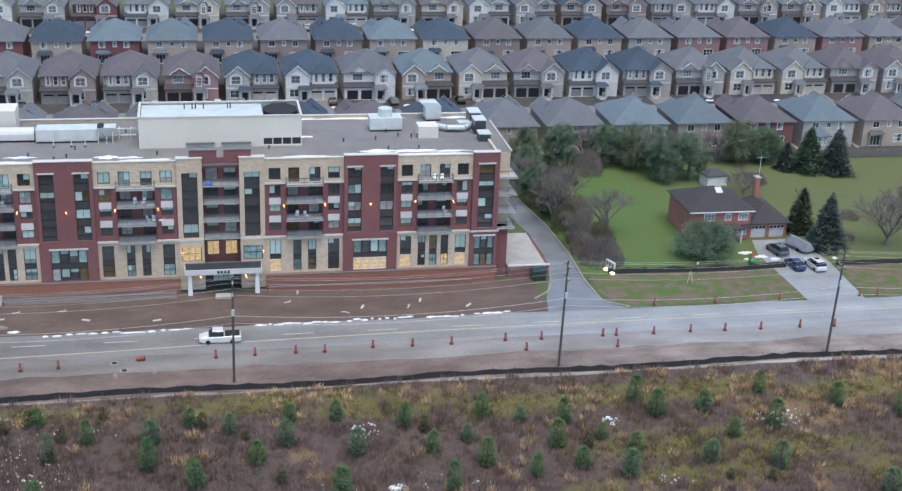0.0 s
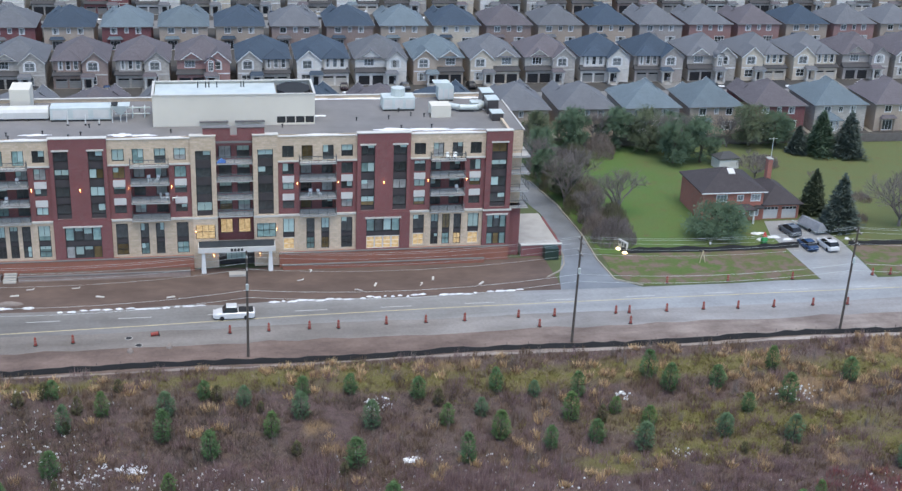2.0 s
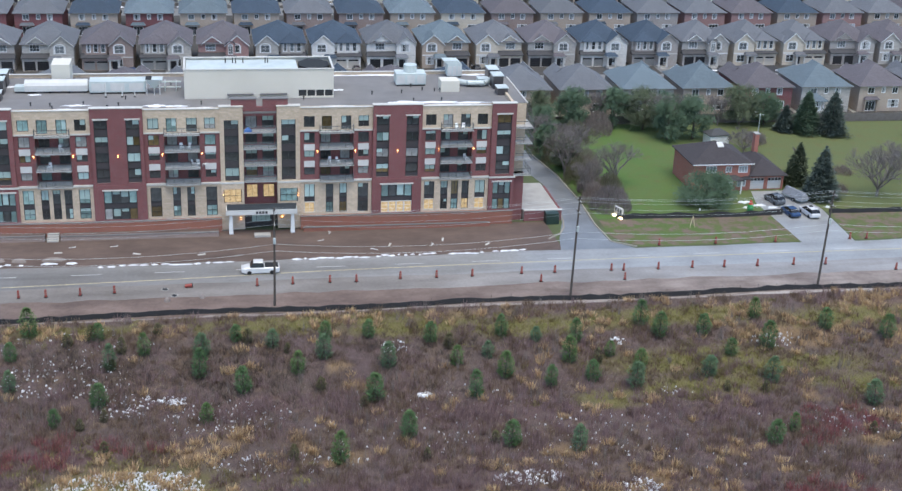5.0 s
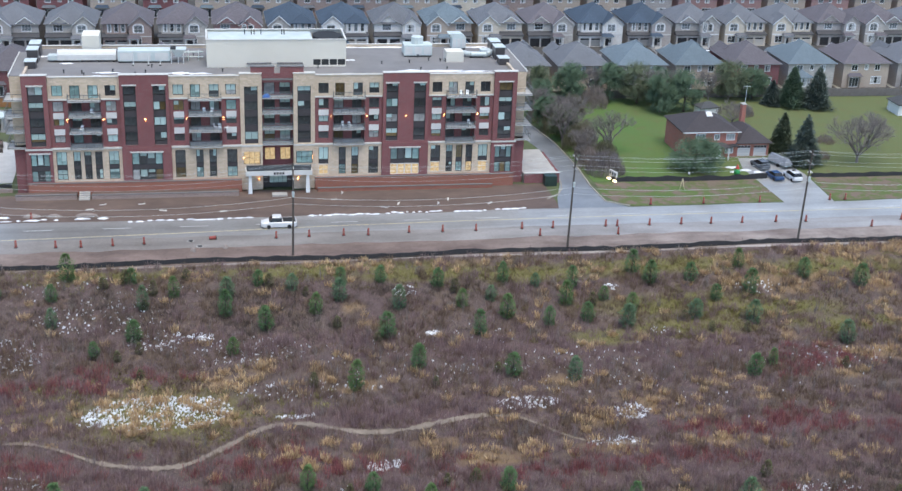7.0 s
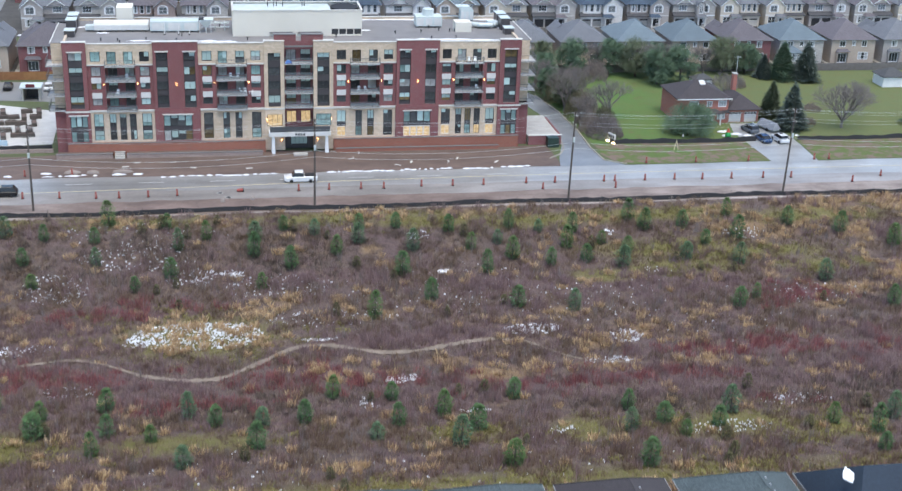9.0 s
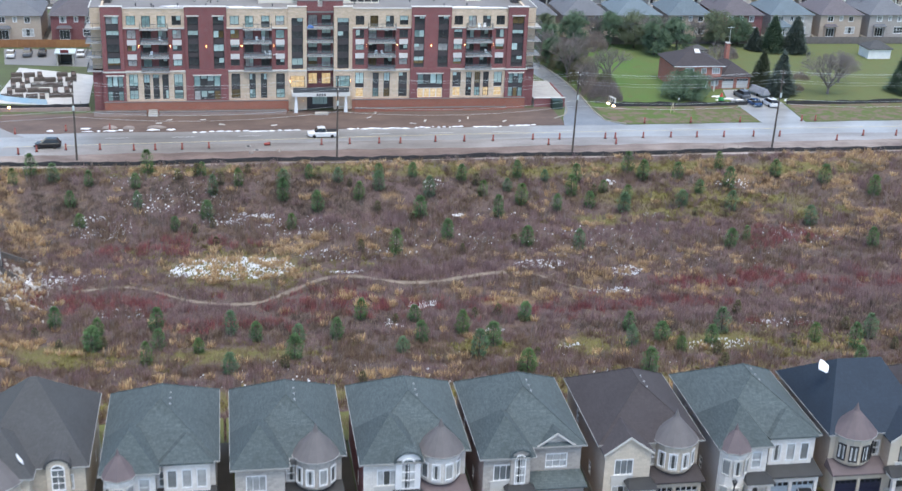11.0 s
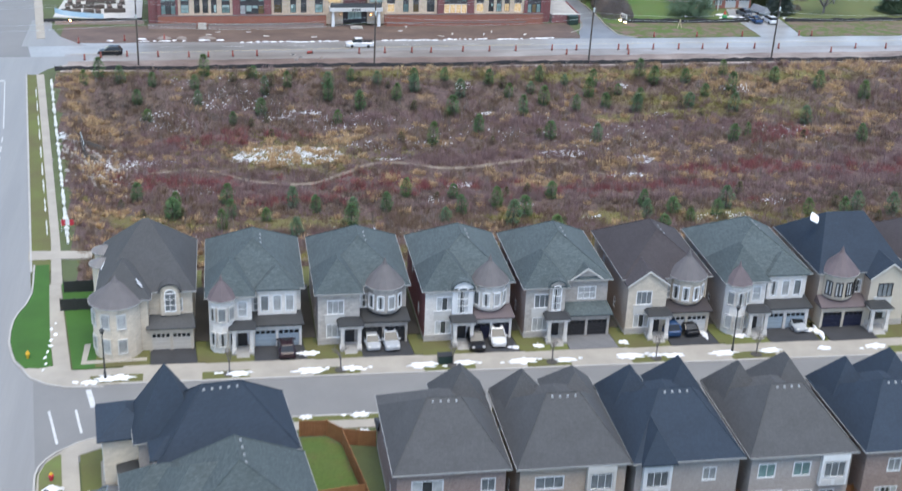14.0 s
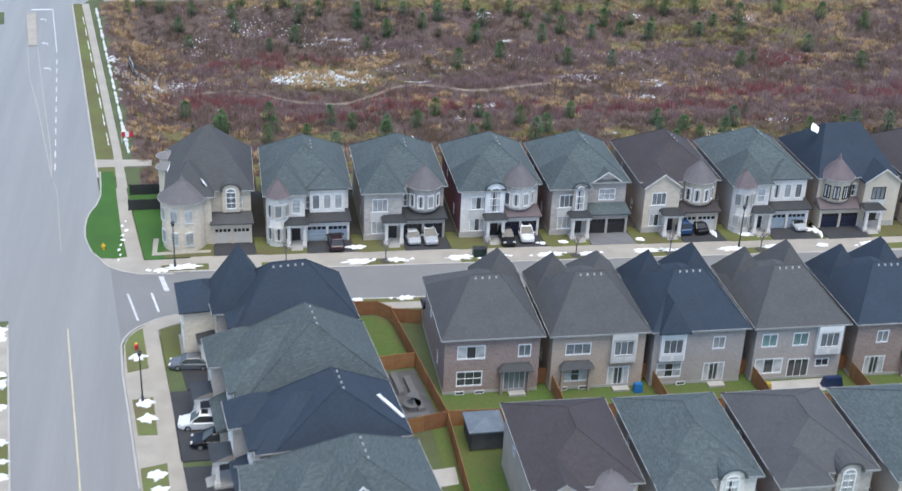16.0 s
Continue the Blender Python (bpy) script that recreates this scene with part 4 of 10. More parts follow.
for x, y in ((-68.1, 152.7), (-66.4, 137.9), (-64.7, 123.8)):
    s = Shape()
    s.prism([(0.0, -1.2), (0.15, -1.2), (0.15, 0.2), (-0.5, 0.7), (-0.5, 1.1), (-1.1, 0.45), (-0.5, -0.2), (-0.5, 0.2), (0.0, -0.2)], 0.0, 0.008)
    thing("turn_arrow", "white painted turn arrow on the asphalt", "road marking", pose(x, y, 0.06, 0, 0, 7), kind="structure", shape=s, material=M["road_paint_white"])
slab("median", "raised pale concrete island between the lanes", [(-69.5, 136.6), (-68.0, 136.6), (-70.2, 156.5), (-72.0, 156.5)], 0.2, M["sidewalk_concrete"], category="traffic island")
slab("road", "asphalt mouth of the residential street", [(-52.5, 28.5), (-40, 32.5), (-40, 46.5), (-52.5, 49.5)], 0.0585, M["asphalt_street"])
# stop bar and crossing lines at the residential street
for ring in ([(-44.1, 41.4), (-43.5, 41.4), (-44.3, 45.2), (-44.9, 45.2)], [(-47.1, 34.6), (-46.85, 34.6), (-48.25, 41.1), (-48.5, 41.1)], [(-44.8, 36.4), (-44.55, 36.4), (-45.5, 41.1), (-45.75, 41.1)]):
    s = Shape()
    s.prism(ring, 0.06, 0.07)
    thing("stop_line", "worn white painted line at the corner", "road marking", kind="structure", shape=s, material=M["road_paint_white"])
# streets of the far estate
slab("road", "grey asphalt street of the far estate", strip_ring(284, 292, -60, 400), 0.05, M["asphalt_street"])
slab("road", "grey asphalt street of the far estate", strip_ring(357, 366, -200, 400), 0.05, M["asphalt_street"])
for y0, y1 in ((256, 283.8), (292.2, 357), (366.2, 396)):
    slab("yard", "dark ground and paving between the far houses", strip_ring(y0, y1, -78, 240), 0.022, M["dark_yard"], category="yard")
# drive beside the apartment block, and the brick house's drive
slab("drive", "wet asphalt drive beside the apartment block", [(49.5, 184.2), (62.5, 184.2), (58.8, 187.5), (58.2, 195), (58.6, 206), (58, 220), (56, 233), (48, 250), (44, 250), (51.5, 230), (54.2, 216), (54.4, 206), (53, 197), (50.6, 189.5)], 0.045, M["asphalt_damp"])
slab("drive", "asphalt driveway of the brick house", [(91.5, 184.2), (101, 184.2), (102, 199), (100.5, 209.2), (92.5, 209.2), (91, 203)], 0.045, M["asphalt_wet_sheen"])
slab("lawn", "large lawn round the brick house, greener beside the drive", [(57.5, 234), (59.2, 214), (59.6, 197.6), (92.0, 197.6), (91.2, 203), (92.6, 209.3), (100.5, 209.3), (102.2, 198), (175, 198), (175, 251), (46, 251), (49, 247)], 0.03, M["turning_lawn"], category="lawn")
slab("lawn", "roadside lawn bank with bare worn patches", [(60.4, 187.6), (63.2, 184.9), (91.4, 184.9), (91.6, 197.2), (59.7, 197.2), (59.3, 191)], 0.032, M["worn_lawn"], category="lawn")
slab("lawn", "roadside lawn bank with bare worn patches", [(101.4, 184.9), (175, 184.9), (175, 197.6), (102.3, 197.6)], 0.032, M["worn_lawn"], category="lawn")
s = Shape()
for (x0, y0), (x1, y1) in zip([(62.6, 184.9), (58.9, 187.4), (58.35, 195), (58.75, 206), (58.15, 220)], [(58.9, 187.4), (58.35, 195), (58.75, 206), (58.15, 220), (56.2, 233)]):
    s.rod((x0, y0, 0.08), (x1, y1, 0.08), 0.14, n=4)
thing("kerb", "pale concrete kerb along the drive", "kerb", kind="structure", shape=s, material=M["sidewalk_concrete"])
s = Shape()
WEST_KERB = [(53.5, 204.0), (53.6, 200.5), (53.3, 197.4), (52.6, 194.2), (51.3, 191.6), (48.7, 189.3)]
for (x0, y0), (x1, y1) in zip(WEST_KERB, WEST_KERB[1:]):
    s.rod((x0, y0, 0.08), (x1, y1, 0.08), 0.14, n=4)
thing("kerb", "pale concrete kerb turning towards the mud", "kerb", kind="structure", shape=s, material=M["sidewalk_concrete"])
slab("pavement", "short pale path between street and field", [(-54.6, 79.6), (-46.5, 79.7), (-46.6, 81.9), (-54.9, 82.6)], 0.15, M["sidewalk_concrete"], category="path")

# ---- apartment block ----
FX, FY = 1.8, 197.6          # its middle and its front
STOREY = [8.45, 11.2, 14.05, 16.8]
TOP, DECK = 20.8, 20.15


def build_apartment():
    root = thing("apartment_building", "six-storey red-brick and cream-stone apartment block with balconies", "apartment building", pose(FX, FY, 0))
    red, cream = M["red_brick"], M["cream_stone"]
    trim = M["pale_trim"]
    # plan of the front, right half; mirrored for the left: (kind, x0, x1)
    half = [("tower", 2.7, 6.4), ("bays", 6.4, 18.3), ("pier", 18.3, 26.4), ("bays", 26.4, 38.1), ("corner", 38.1, 42.2)]
    fields = [("recess", -2.7, 2.7)]
    for k, a, b in half:
        fields += [(k, a, b), (k, -b, -a)]
    rnd = random.Random(5)

    def pane(kinds=("glass_dark", "glass_dark", "glass_dark", "glass_dark", "glass_amber_reflection", "glass_teal", "glass_curtain")):
        return M[rnd.choice(kinds)]

    def front(name, x0, x1, y, z0, z1, holes, mat, back=0.35):
        """A front wall with openings, and its side returns."""
        s = Shape()
        wall_ring(s, [(x0, y), (x1, y), (x1, y + back), (x0, y + back)], z0, z1, {0: [(a - x0, b - x0, c - z0, d - z0) for a, b, c, d in holes]}, 0.3)
        s.face((x0, y, z1), (x1, y, z1), (x1, y + back, z1), (x0, y + back, z1))
        part(name, s, mat, root)

    def win(x0, x1, z0, z1, y, bars=2, rows=1, mat=None, frame_mat=None):
        ob = add_window(root, pose((x0 + x1) / 2, y + 0.16, z0), x1 - x0 - 0.1, z1 - z0, bars, rows, frame_mat or M["dark_metal"], mat or pane())
        if mat in (None, M["glass_dark"]) and rnd.random() < 0.62:
            w, h, low = x1 - x0 - 0.2, z1 - z0, rnd.choice((0.3, 0.42, 0.5, 0.55, 0.7, 0.08))
            a, b = rnd.choice(((-w / 2, w / 2), (-w / 2, w / 2), (-w / 2, 0.0), (0.0, w / 2))) if bars > 1 else (-w / 2, w / 2)
            part("blind", Shape().box(a, 0.03, h * low, b, 0.045, h - 0.03), M["blind"], ob)

    def plain(name, mat, *dims, label=""):
        s = Shape()
        s.box(*dims)
        return part(name, s, mat, root, label)

    # core, behind the front
    core = Shape()
    wall_ring(core, [(-42.2, 2.75), (42.2, 2.75), (42.2, 22.4), (-42.2, 22.4)], 0, TOP - 0.5)
    part("side_wall", core, cream, root)
    plain("roof", M["roof_membrane"], -42.0, 0.3, DECK - 0.3, 42.0, 22.2, DECK, label="grey flat roof with old snow")
    for i, (a, b) in enumerate(((-42.3, -41.9), (41.9, 42.3))):
        plain("parapet", cream, a, 0.4, DECK - 0.2, b, 22.4, TOP - 0.15)
    plain("parapet", cream, -41.9, 22.1, DECK - 0.2, 41.9, 22.45, TOP - 0.15)
    plain("parapet_cap", M["pale_trim"], -42.4, 22.0, TOP - 0.15, 42.4, 22.55, TOP - 0.07)
    for kind, x0, x1 in fields:
        w = x1 - x0
        if kind == "bays":
            # middle of the balcony opening, two window columns
            b0, b1 = x0 + 3.2, x1 - 3.2
            c1, c2 = (x0 + 0.65, x0 + 2.4), (x1 - 2.4, x1 - 0.65)
            # top storey, cream
            holes = [(c1[0], c1[1], 17.45, 19.3), (c2[0], c2[1], 17.45, 19.3), (b0 + 0.35, b0 + 2.0, 17.0, 19.3), (b1 - 2.0, b1 - 0.35, 17.0, 19.3)]
            front("wall", x0, x1, 0.25, 16.9, TOP - 0.3, holes, cream)
            for h in holes:
                win(*h, 0.25)
            # middle storeys, red, with an open balcony well
            for a, b in ((x0, b0), (b1, x1)):
                c = c1 if a == x0 else c2
                col = [(c[0], c[1], 9.3, 10.55), (c[0], c[1], 12.3, 13.45), (c[0], c[1], 14.75, 16.5)]
                front("wall", a, b, 0.25, 8.45, 16.9, col, red)
                for h in col:
                    win(*h, 0.25)
                for z in (10.65, 13.5):
                    plain("panel", M["white_panel"], c[0], 0.2, z, c[1], 0.3, z + 1.05)
            s = Shape()
            wall_ring(s, [(b0, 2.1), (b1, 2.1), (b1, 2.4), (b0, 2.4)], 8.45, 16.9, {0: [(0.3, 2.0, z - 8.45, z - 8.45 + 2.2) for z in (8.6, 11.35, 14.2)] + [(b1 - b0 - 2.0, b1 - b0 - 0.3, z - 8.45, z - 8.45 + 2.2) for z in (8.6, 11.35, 14.2)]}, 0.2)
            s.face((b0, 0.25, 8.45), (b0, 2.1, 8.45), (b0, 2.1, 16.9), (b0, 0.25, 16.9))
            s.face((b1, 2.1, 8.45), (b1, 0.25, 8.45), (b1, 0.25, 16.9), (b1, 2.1, 16.9))
            part("balcony_well", s, red, root)
            for z in (8.6, 11.35, 14.2):
                win(b0 + 0.3, b0 + 2.0, z, z + 2.2, 2.1)
                win(b1 - 2.0, b1 - 0.3, z, z + 2.2, 2.1)
            for z in STOREY:
                balcony(root, b0 - 0.05, b1 + 0.05, -0.8, 2.1 if z < 16 else 0.25, z, rnd)
            # base of cream stone, two storeys high
            mid = (b0 + b1) / 2
            cols = [c1, (mid - 1.75, mid - 0.5), (mid + 0.5, mid + 1.75), c2] if abs(mid) < 20 else [c1, (mid - 2.4, mid - 1.2), (mid - 0.6, mid + 0.6), (mid + 1.2, mid + 2.4), c2]
            holes = [(a, b, 2.7, 7.7) for a, b in cols]
            front("base_wall", x0, x1, 0.12, 2.3, 8.15, holes, cream)
            for a, b in cols:
                plain("spandrel", M["spandrel"], a, 0.3, 4.5, b, 0.4, 5.3)
                win(a, b, 5.3, 7.7, 0.12)
                warm = (x0 > 0 and rnd.random() < 0.6) or (x0 > -12 and x0 < 0 and rnd.random() < 0.8)
                win(a, b, 2.7, 4.5, 0.12, 2, 2, M["glass_lit"] if warm else None, M["pale_trim"] if warm and rnd.random() < 0.5 else None)
            plain("cornice", trim, x0, -0.05, 8.15, x1, 0.35, 8.45)
            for z in (16.75, ):
                for a, b in ((x0, b0 - 0.1), (b1 + 0.1, x1)):
                    plain("band", trim, a, 0.1, z, b, 0.3, z + 0.25)
            plain("parapet", cream, x0, 0.25, TOP - 0.3, x1, 0.6, TOP - 0.1)
            plain("parapet_cap", M["pale_trim"], x0, 0.15, TOP - 0.1, x1, 0.7, TOP)
            for x in (b0 - 0.35, b1 + 0.35):
                sconce(root, x, 0.2, 13.3)
        elif kind in ("pier", "corner"):
            strips = [(x0 + 0.55, x0 + 2.65), (x1 - 2.65, x1 - 0.55)] if kind == "pier" else [(x0 + 0.9, x1 - 0.75)]
            holes = [(a, b, 8.8, 19.25) for a, b in strips]
            front("wall", x0, x1, -0.25, 8.45, TOP + 0.1, holes, red, 0.9)
            for a, b in strips:
                for i, z in enumerate((8.8, 11.45, 14.2, 16.95)):
                    win(a, b, z + 0.75, z + 2.25, -0.1, 2, 1)
                    plain("spandrel", M["spandrel"], a, 0.02, z - 0.4 if i else z, b, 0.14, z + 0.75)
                plain("lintel", trim, a - 0.15, -0.33, 19.25, b + 0.15, -0.2, 19.5)
            cx = (x0 + x1) / 2
            d0, d1 = (cx - 2.6, cx + 2.6) if kind == "pier" else (x0 + 0.6, x1 - 0.4)
            holes = [(d0, d1, 2.5, 7.45)]
            front("base_wall", x0 - 0.1, x1 + 0.1, -0.32, 2.3, 8.45, holes, red, 1.0)
            n = 4 if kind == "pier" else 3
            for i in range(n):
                a = d0 + (d1 - d0) * i / n
                b = d0 + (d1 - d0) * (i + 1) / n
                mid = kind == "pier" and i in (1, 2) and x0 < 0
                win(a, b, 5.3, 7.45, -0.2, 1, 1, M["glass_teal"] if i in (0, n - 1) else M["glass_dark"])
                lower = M["glass_lit"] if kind == "pier" and x0 > 0 else M["glass_dark"] if mid else M["glass_teal"] if kind == "corner" and i % 2 == 0 else pane()
                win(a, b, 2.5, 4.4, -0.2, 1, 3 if lower is M["glass_lit"] else 1, lower, M["white_panel"] if lower is M["glass_lit"] else None)
                plain("spandrel", M["spandrel"], a, -0.05, 4.4, b, 0.05, 5.3)
            plain("lintel", trim, d0 - 0.2, -0.4, 7.45, d1 + 0.2, -0.28, 7.7)
            plain("parapet", red, x0, -0.25, TOP + 0.1, x1, 0.6, TOP + 0.3)
            plain("parapet_cap", M["pale_trim"], x0 - 0.08, -0.33, TOP + 0.3, x1 + 0.08, 0.7, TOP + 0.42)
            if kind == "corner":
                plain("cornice", trim, x0 - 0.15, -0.4, 8.15, x1 + 0.3, 0.5, 8.45)
            else:
                sconce(root, cx, -0.3, 13.3)
        elif kind == "tower":
            a, b = (x0 + x1) / 2 - 1.15, (x0 + x1) / 2 + 1.15
            front("wall", x0, x1, -0.1, 8.45, TOP + 0.3, [(a, b, 8.6, 18.9)], cream, 0.9)
            for i, z in enumerate((8.6, 11.3, 14.0, 16.7)):
                win(a, b, z + 0.7, z + 2.2, 0.05, 2, 1, M["glass_dark"])
                plain("spandrel", M["spandrel"], a, 0.16, z - 0.5 if i else z, b, 0.3, z + 0.7)
            holes = [(a - 0.3, b + 0.3, 4.9, 7.2)]
            front("base_wall", x0, x1, -0.15, 0.2, 8.15, holes, cream, 0.9)
            win(a - 0.3, b + 0.3, 4.9, 7.2, -0.15, 3, 2, M["glass_lit"] if x0 < 0 else M["glass_teal"])
            plain("cornice", trim, x0, -0.2, 8.15, x1, 0.3, 8.45)
            plain("parapet_cap", M["pale_trim"], x0 - 0.08, -0.2, TOP + 0.3, x1 + 0.08, 0.9, TOP + 0.42)
            sconce(root, x0 + 0.4 if x0 < 0 else x1 - 0.4, -0.3, 6.2)
        else:
            s = Shape()
            wall_ring(s, [(x0, 1.9), (x1, 1.9), (x1, 2.3), (x0, 2.3)], 3.6, 20.2, {0: [(u, u + 1.9, z - 3.6, z - 1.35) for u in (0.4, 3.1) for z in (5.0, *[t + 0.15 for t in STOREY])]}, 0.25)
            part("recess_wall", s, red, root)
            for z in (5.0, *[t + 0.15 for t in STOREY]):
                for u in (x0 + 0.4, x0 + 3.1):
                    win(u, u + 1.9, z, z + 2.25, 1.9, 2, 1, M["glass_lit"] if z == 5.0 else None)
            for z in STOREY:
                balcony(root, x0, x1, 0.0, 1.9, z, rnd)
            plain("attic", red, x0 - 1.8, 0.35, 20.2, x0 + 2.2, 1.2, 22.2)
            plain("attic", red, x0 + 3.2, 0.35, 20.2, x1 + 1.8, 1.2, 22.2)
            plain("attic", red, x0 - 1.8, 0.5, 19.4, x1 + 1.8, 1.1, 20.9)
            for a, b in ((x0 - 1.8, x0 + 2.2), (x0 + 3.2, x1 + 1.8)):
                plain("attic_cap", M["eave_grey"], a - 0.1, 0.25, 22.2, b + 0.1, 1.3, 22.32)
            # entrance
            plain("entrance_wall", M["spandrel"], x0, 1.2, 0.1, x1, 1.5, 3.0)
            win(-1.6, 1.6, 0.3, 2.6, 1.0, 4, 1, M["glass_dark"])
            plain("canopy", M["roof_membrane"], -5.6, -2.2, 3.55, 5.6, 1.0, 4.2, label="flat entrance canopy with a planted top")
            for dims in ((-5.75, -2.35, 3.5, 5.75, -2.2, 4.3), (-5.75, -2.2, 3.5, -5.6, 0.0, 4.3), (5.6, -2.2, 3.5, 5.75, 0.0, 4.3)):
                plain("canopy_fascia", M["white_panel"], *dims, label="white canopy fascia")
            rail = plain("terrace_rail", M["rail_dark"], -5.6, -2.1, 4.3, 5.6, -2.04, 5.25, label="dark glass terrace rail")
            part("rail_cap", Shape().box(-5.65, -2.14, 5.25, 5.65, -2.0, 5.32), M["rail_metal"], rail)
            for x in (-5.0, 5.0):
                part("column", Shape().prism([(x - 0.36, -2.1), (x + 0.36, -2.1), (x + 0.36, -1.5), (x - 0.36, -1.5)], 0.1, 3.5, [(x - 0.22, -2.0), (x + 0.22, -2.0), (x + 0.22, -1.6), (x - 0.22, -1.6)]), M["white_paint"], root)
            for x in (-3.4, 3.4):
                sconce(root, x, -0.2, 2.2)
            for a in (-4.6, 3.2):
                win(a, a + 1.4, 0.3, 2.6, 0.95, 2, 1, M["glass_lit"])
            for i in range(4):
                plain("sign_bar", M["dark_metal"], -0.95 + i * 0.5, -2.38, 3.68, -0.6 + i * 0.5, -2.34, 4.12)
            plain("plaque", M["road_paint_yellow"], -0.9, 0.95, 2.75, 0.9, 1.0, 3.2)
            plain("step", M["concrete"], -1.3, -3.6, 0.0, 1.3, -2.2, 0.35)
    # brick plinth under the stone base
    for a, b in ((-42.3, -6.4), (6.4, 42.3)):
        plain("plinth", M["orange_brick"], a, -0.7, 0.0, b, 0.2, 2.3)
        plain("plinth_cap", M["eave_grey"], a - 0.03, -0.76, 2.3, b + 0.03, -0.3, 2.38)
    # corner returns with balconies that wrap round the ends
    for sgn in (-1, 1):
        a, b = sorted((42.2 * sgn, 44.3 * sgn))
        front("end_wall", a, b, 2.0, 8.45, TOP - 0.3, [], cream, 16)
        plain("end_base", red, a, 1.0, 0.0, b, 18, 8.45)
        plain("end_roof", M["roof_membrane"], a, 2.0, TOP - 0.32, b, 18.0, TOP - 0.22)
        plain("parapet_cap", M["pale_trim"], b if sgn > 0 else a - 0.2, 1.9, TOP - 0.3, b + 0.2 if sgn > 0 else a, 18.1, TOP - 0.1)
        a, b = sorted((42.2 * sgn, 45.3 * sgn))
        for z in STOREY:
            balcony(root, a, b, 0.2, 5.0, z, rnd, ends=sgn)
            balcony(root, a, b, 9.0, 14.0, z, rnd, ends=sgn)
    # ends: brick pylons on the roof
    for sgn in (-1, 1):
        for y0, y1, h in ((8.0, 10.2, 1.2), (11.8, 14.5, 2.3), (16.0, 19.0, 2.3)):
            a, b = sorted((40.6 * sgn, 42.4 * sgn))
            plain("pylon", M["spandrel"], a, y0, DECK, b, y1, DECK + h)
            plain("pylon_cap", M["galvanised"], a - 0.1, y0 - 0.1, DECK + h, b + 0.1, y1 + 0.1, DECK + h + 0.12)
    # penthouse
    pent = Shape()
    x0, x1, y0, y1 = -11.8, 12.6, 8.0, 16.0
    z1 = 25.0
    wall_ring(pent, [(x0, y0), (x1, y0), (x1, y1), (x0, y1)], DECK, z1, {0: [(18.6 + i * 1.45, 19.9 + i * 1.45, 0.25, 1.35) for i in range(4)]}, 0.3)
    part("penthouse_wall", pent, M["penthouse_panel"], root, "plain cream roof penthouse")
    for i in range(4):
        plain("louvre", M["dark_metal"], x0 + 18.6 + i * 1.45, y0 + 0.25, DECK + 0.25, x0 + 19.9 + i * 1.45, y0 + 0.3, DECK + 1.35)
    for a, b in ((-4.9, -0.6), (0.4, 4.9)):
        plain("ledge", M["eave_grey"], a, y0 - 0.35, DECK + 0.6, b, y0, DECK + 0.85)
    plain("penthouse_roof", M["galvanised"], x0 + 0.3, y0 + 0.3, z1 - 0.5, x1 - 5.8, y1 - 0.3, z1 - 0.3, label="pale wet penthouse roof")
    for a, b, c, d in ((x0 - 0.1, y0 - 0.1, x1 + 0.1, y0 + 0.25), (x0 - 0.1, y1 - 0.25, x1 + 0.1, y1 + 0.1), (x0 - 0.1, y0 + 0.25, x0 + 0.25, y1 - 0.25), (x1 - 0.25, y0 + 0.25, x1 + 0.1, y1 - 0.25)):
        plain("penthouse_cap", M["pale_trim"], a, b, z1, c, d, z1 + 0.14)
    # solid black block stands for the shade inside the opening
    s = Shape()
    ring = [(x1 - 3.0 + 2.75 * math.cos(t) * (1 if abs(math.cos(t)) < .9 else 1), (y0 + y1) / 2 + 3.4 * math.sin(t)) for t in [math.pi * (i + 0.5) / 4 for i in range(8)]]
    s.prism(ring, z1 - 2.4, z1 - 0.05)
    part("cooling_tower", s, M["rubber"], root, "black octagonal block for the shaded cooling tower opening")
    for x in (-5.0, -3.8, -3.3, -2.1, 1.6, 2.0):
        s = Shape()
        s.cyl(x, 13.5, z1 - 0.3, z1 + 0.6, 0.09, n=6)
        part("vent_pipe", s, M["dark_metal"], root)
    for i in range(30):
        x, y = rnd.uniform(-40, 40), rnd.uniform(2.5, 20)
        if -12.5 < x < 13.2 and y > 7:
            continue
        s = cached("roof_vent", lambda: Shape().cyl(0, 0, 0, 0.45, 0.09, 0.09, 6).cyl(0, 0, 0.45, 0.6, 0.16, 0.16, 6).mesh("roof_vent", M["dark_metal"]))
        part("roof_vent", s, None, root, at=pose(x, y, DECK))
    return root


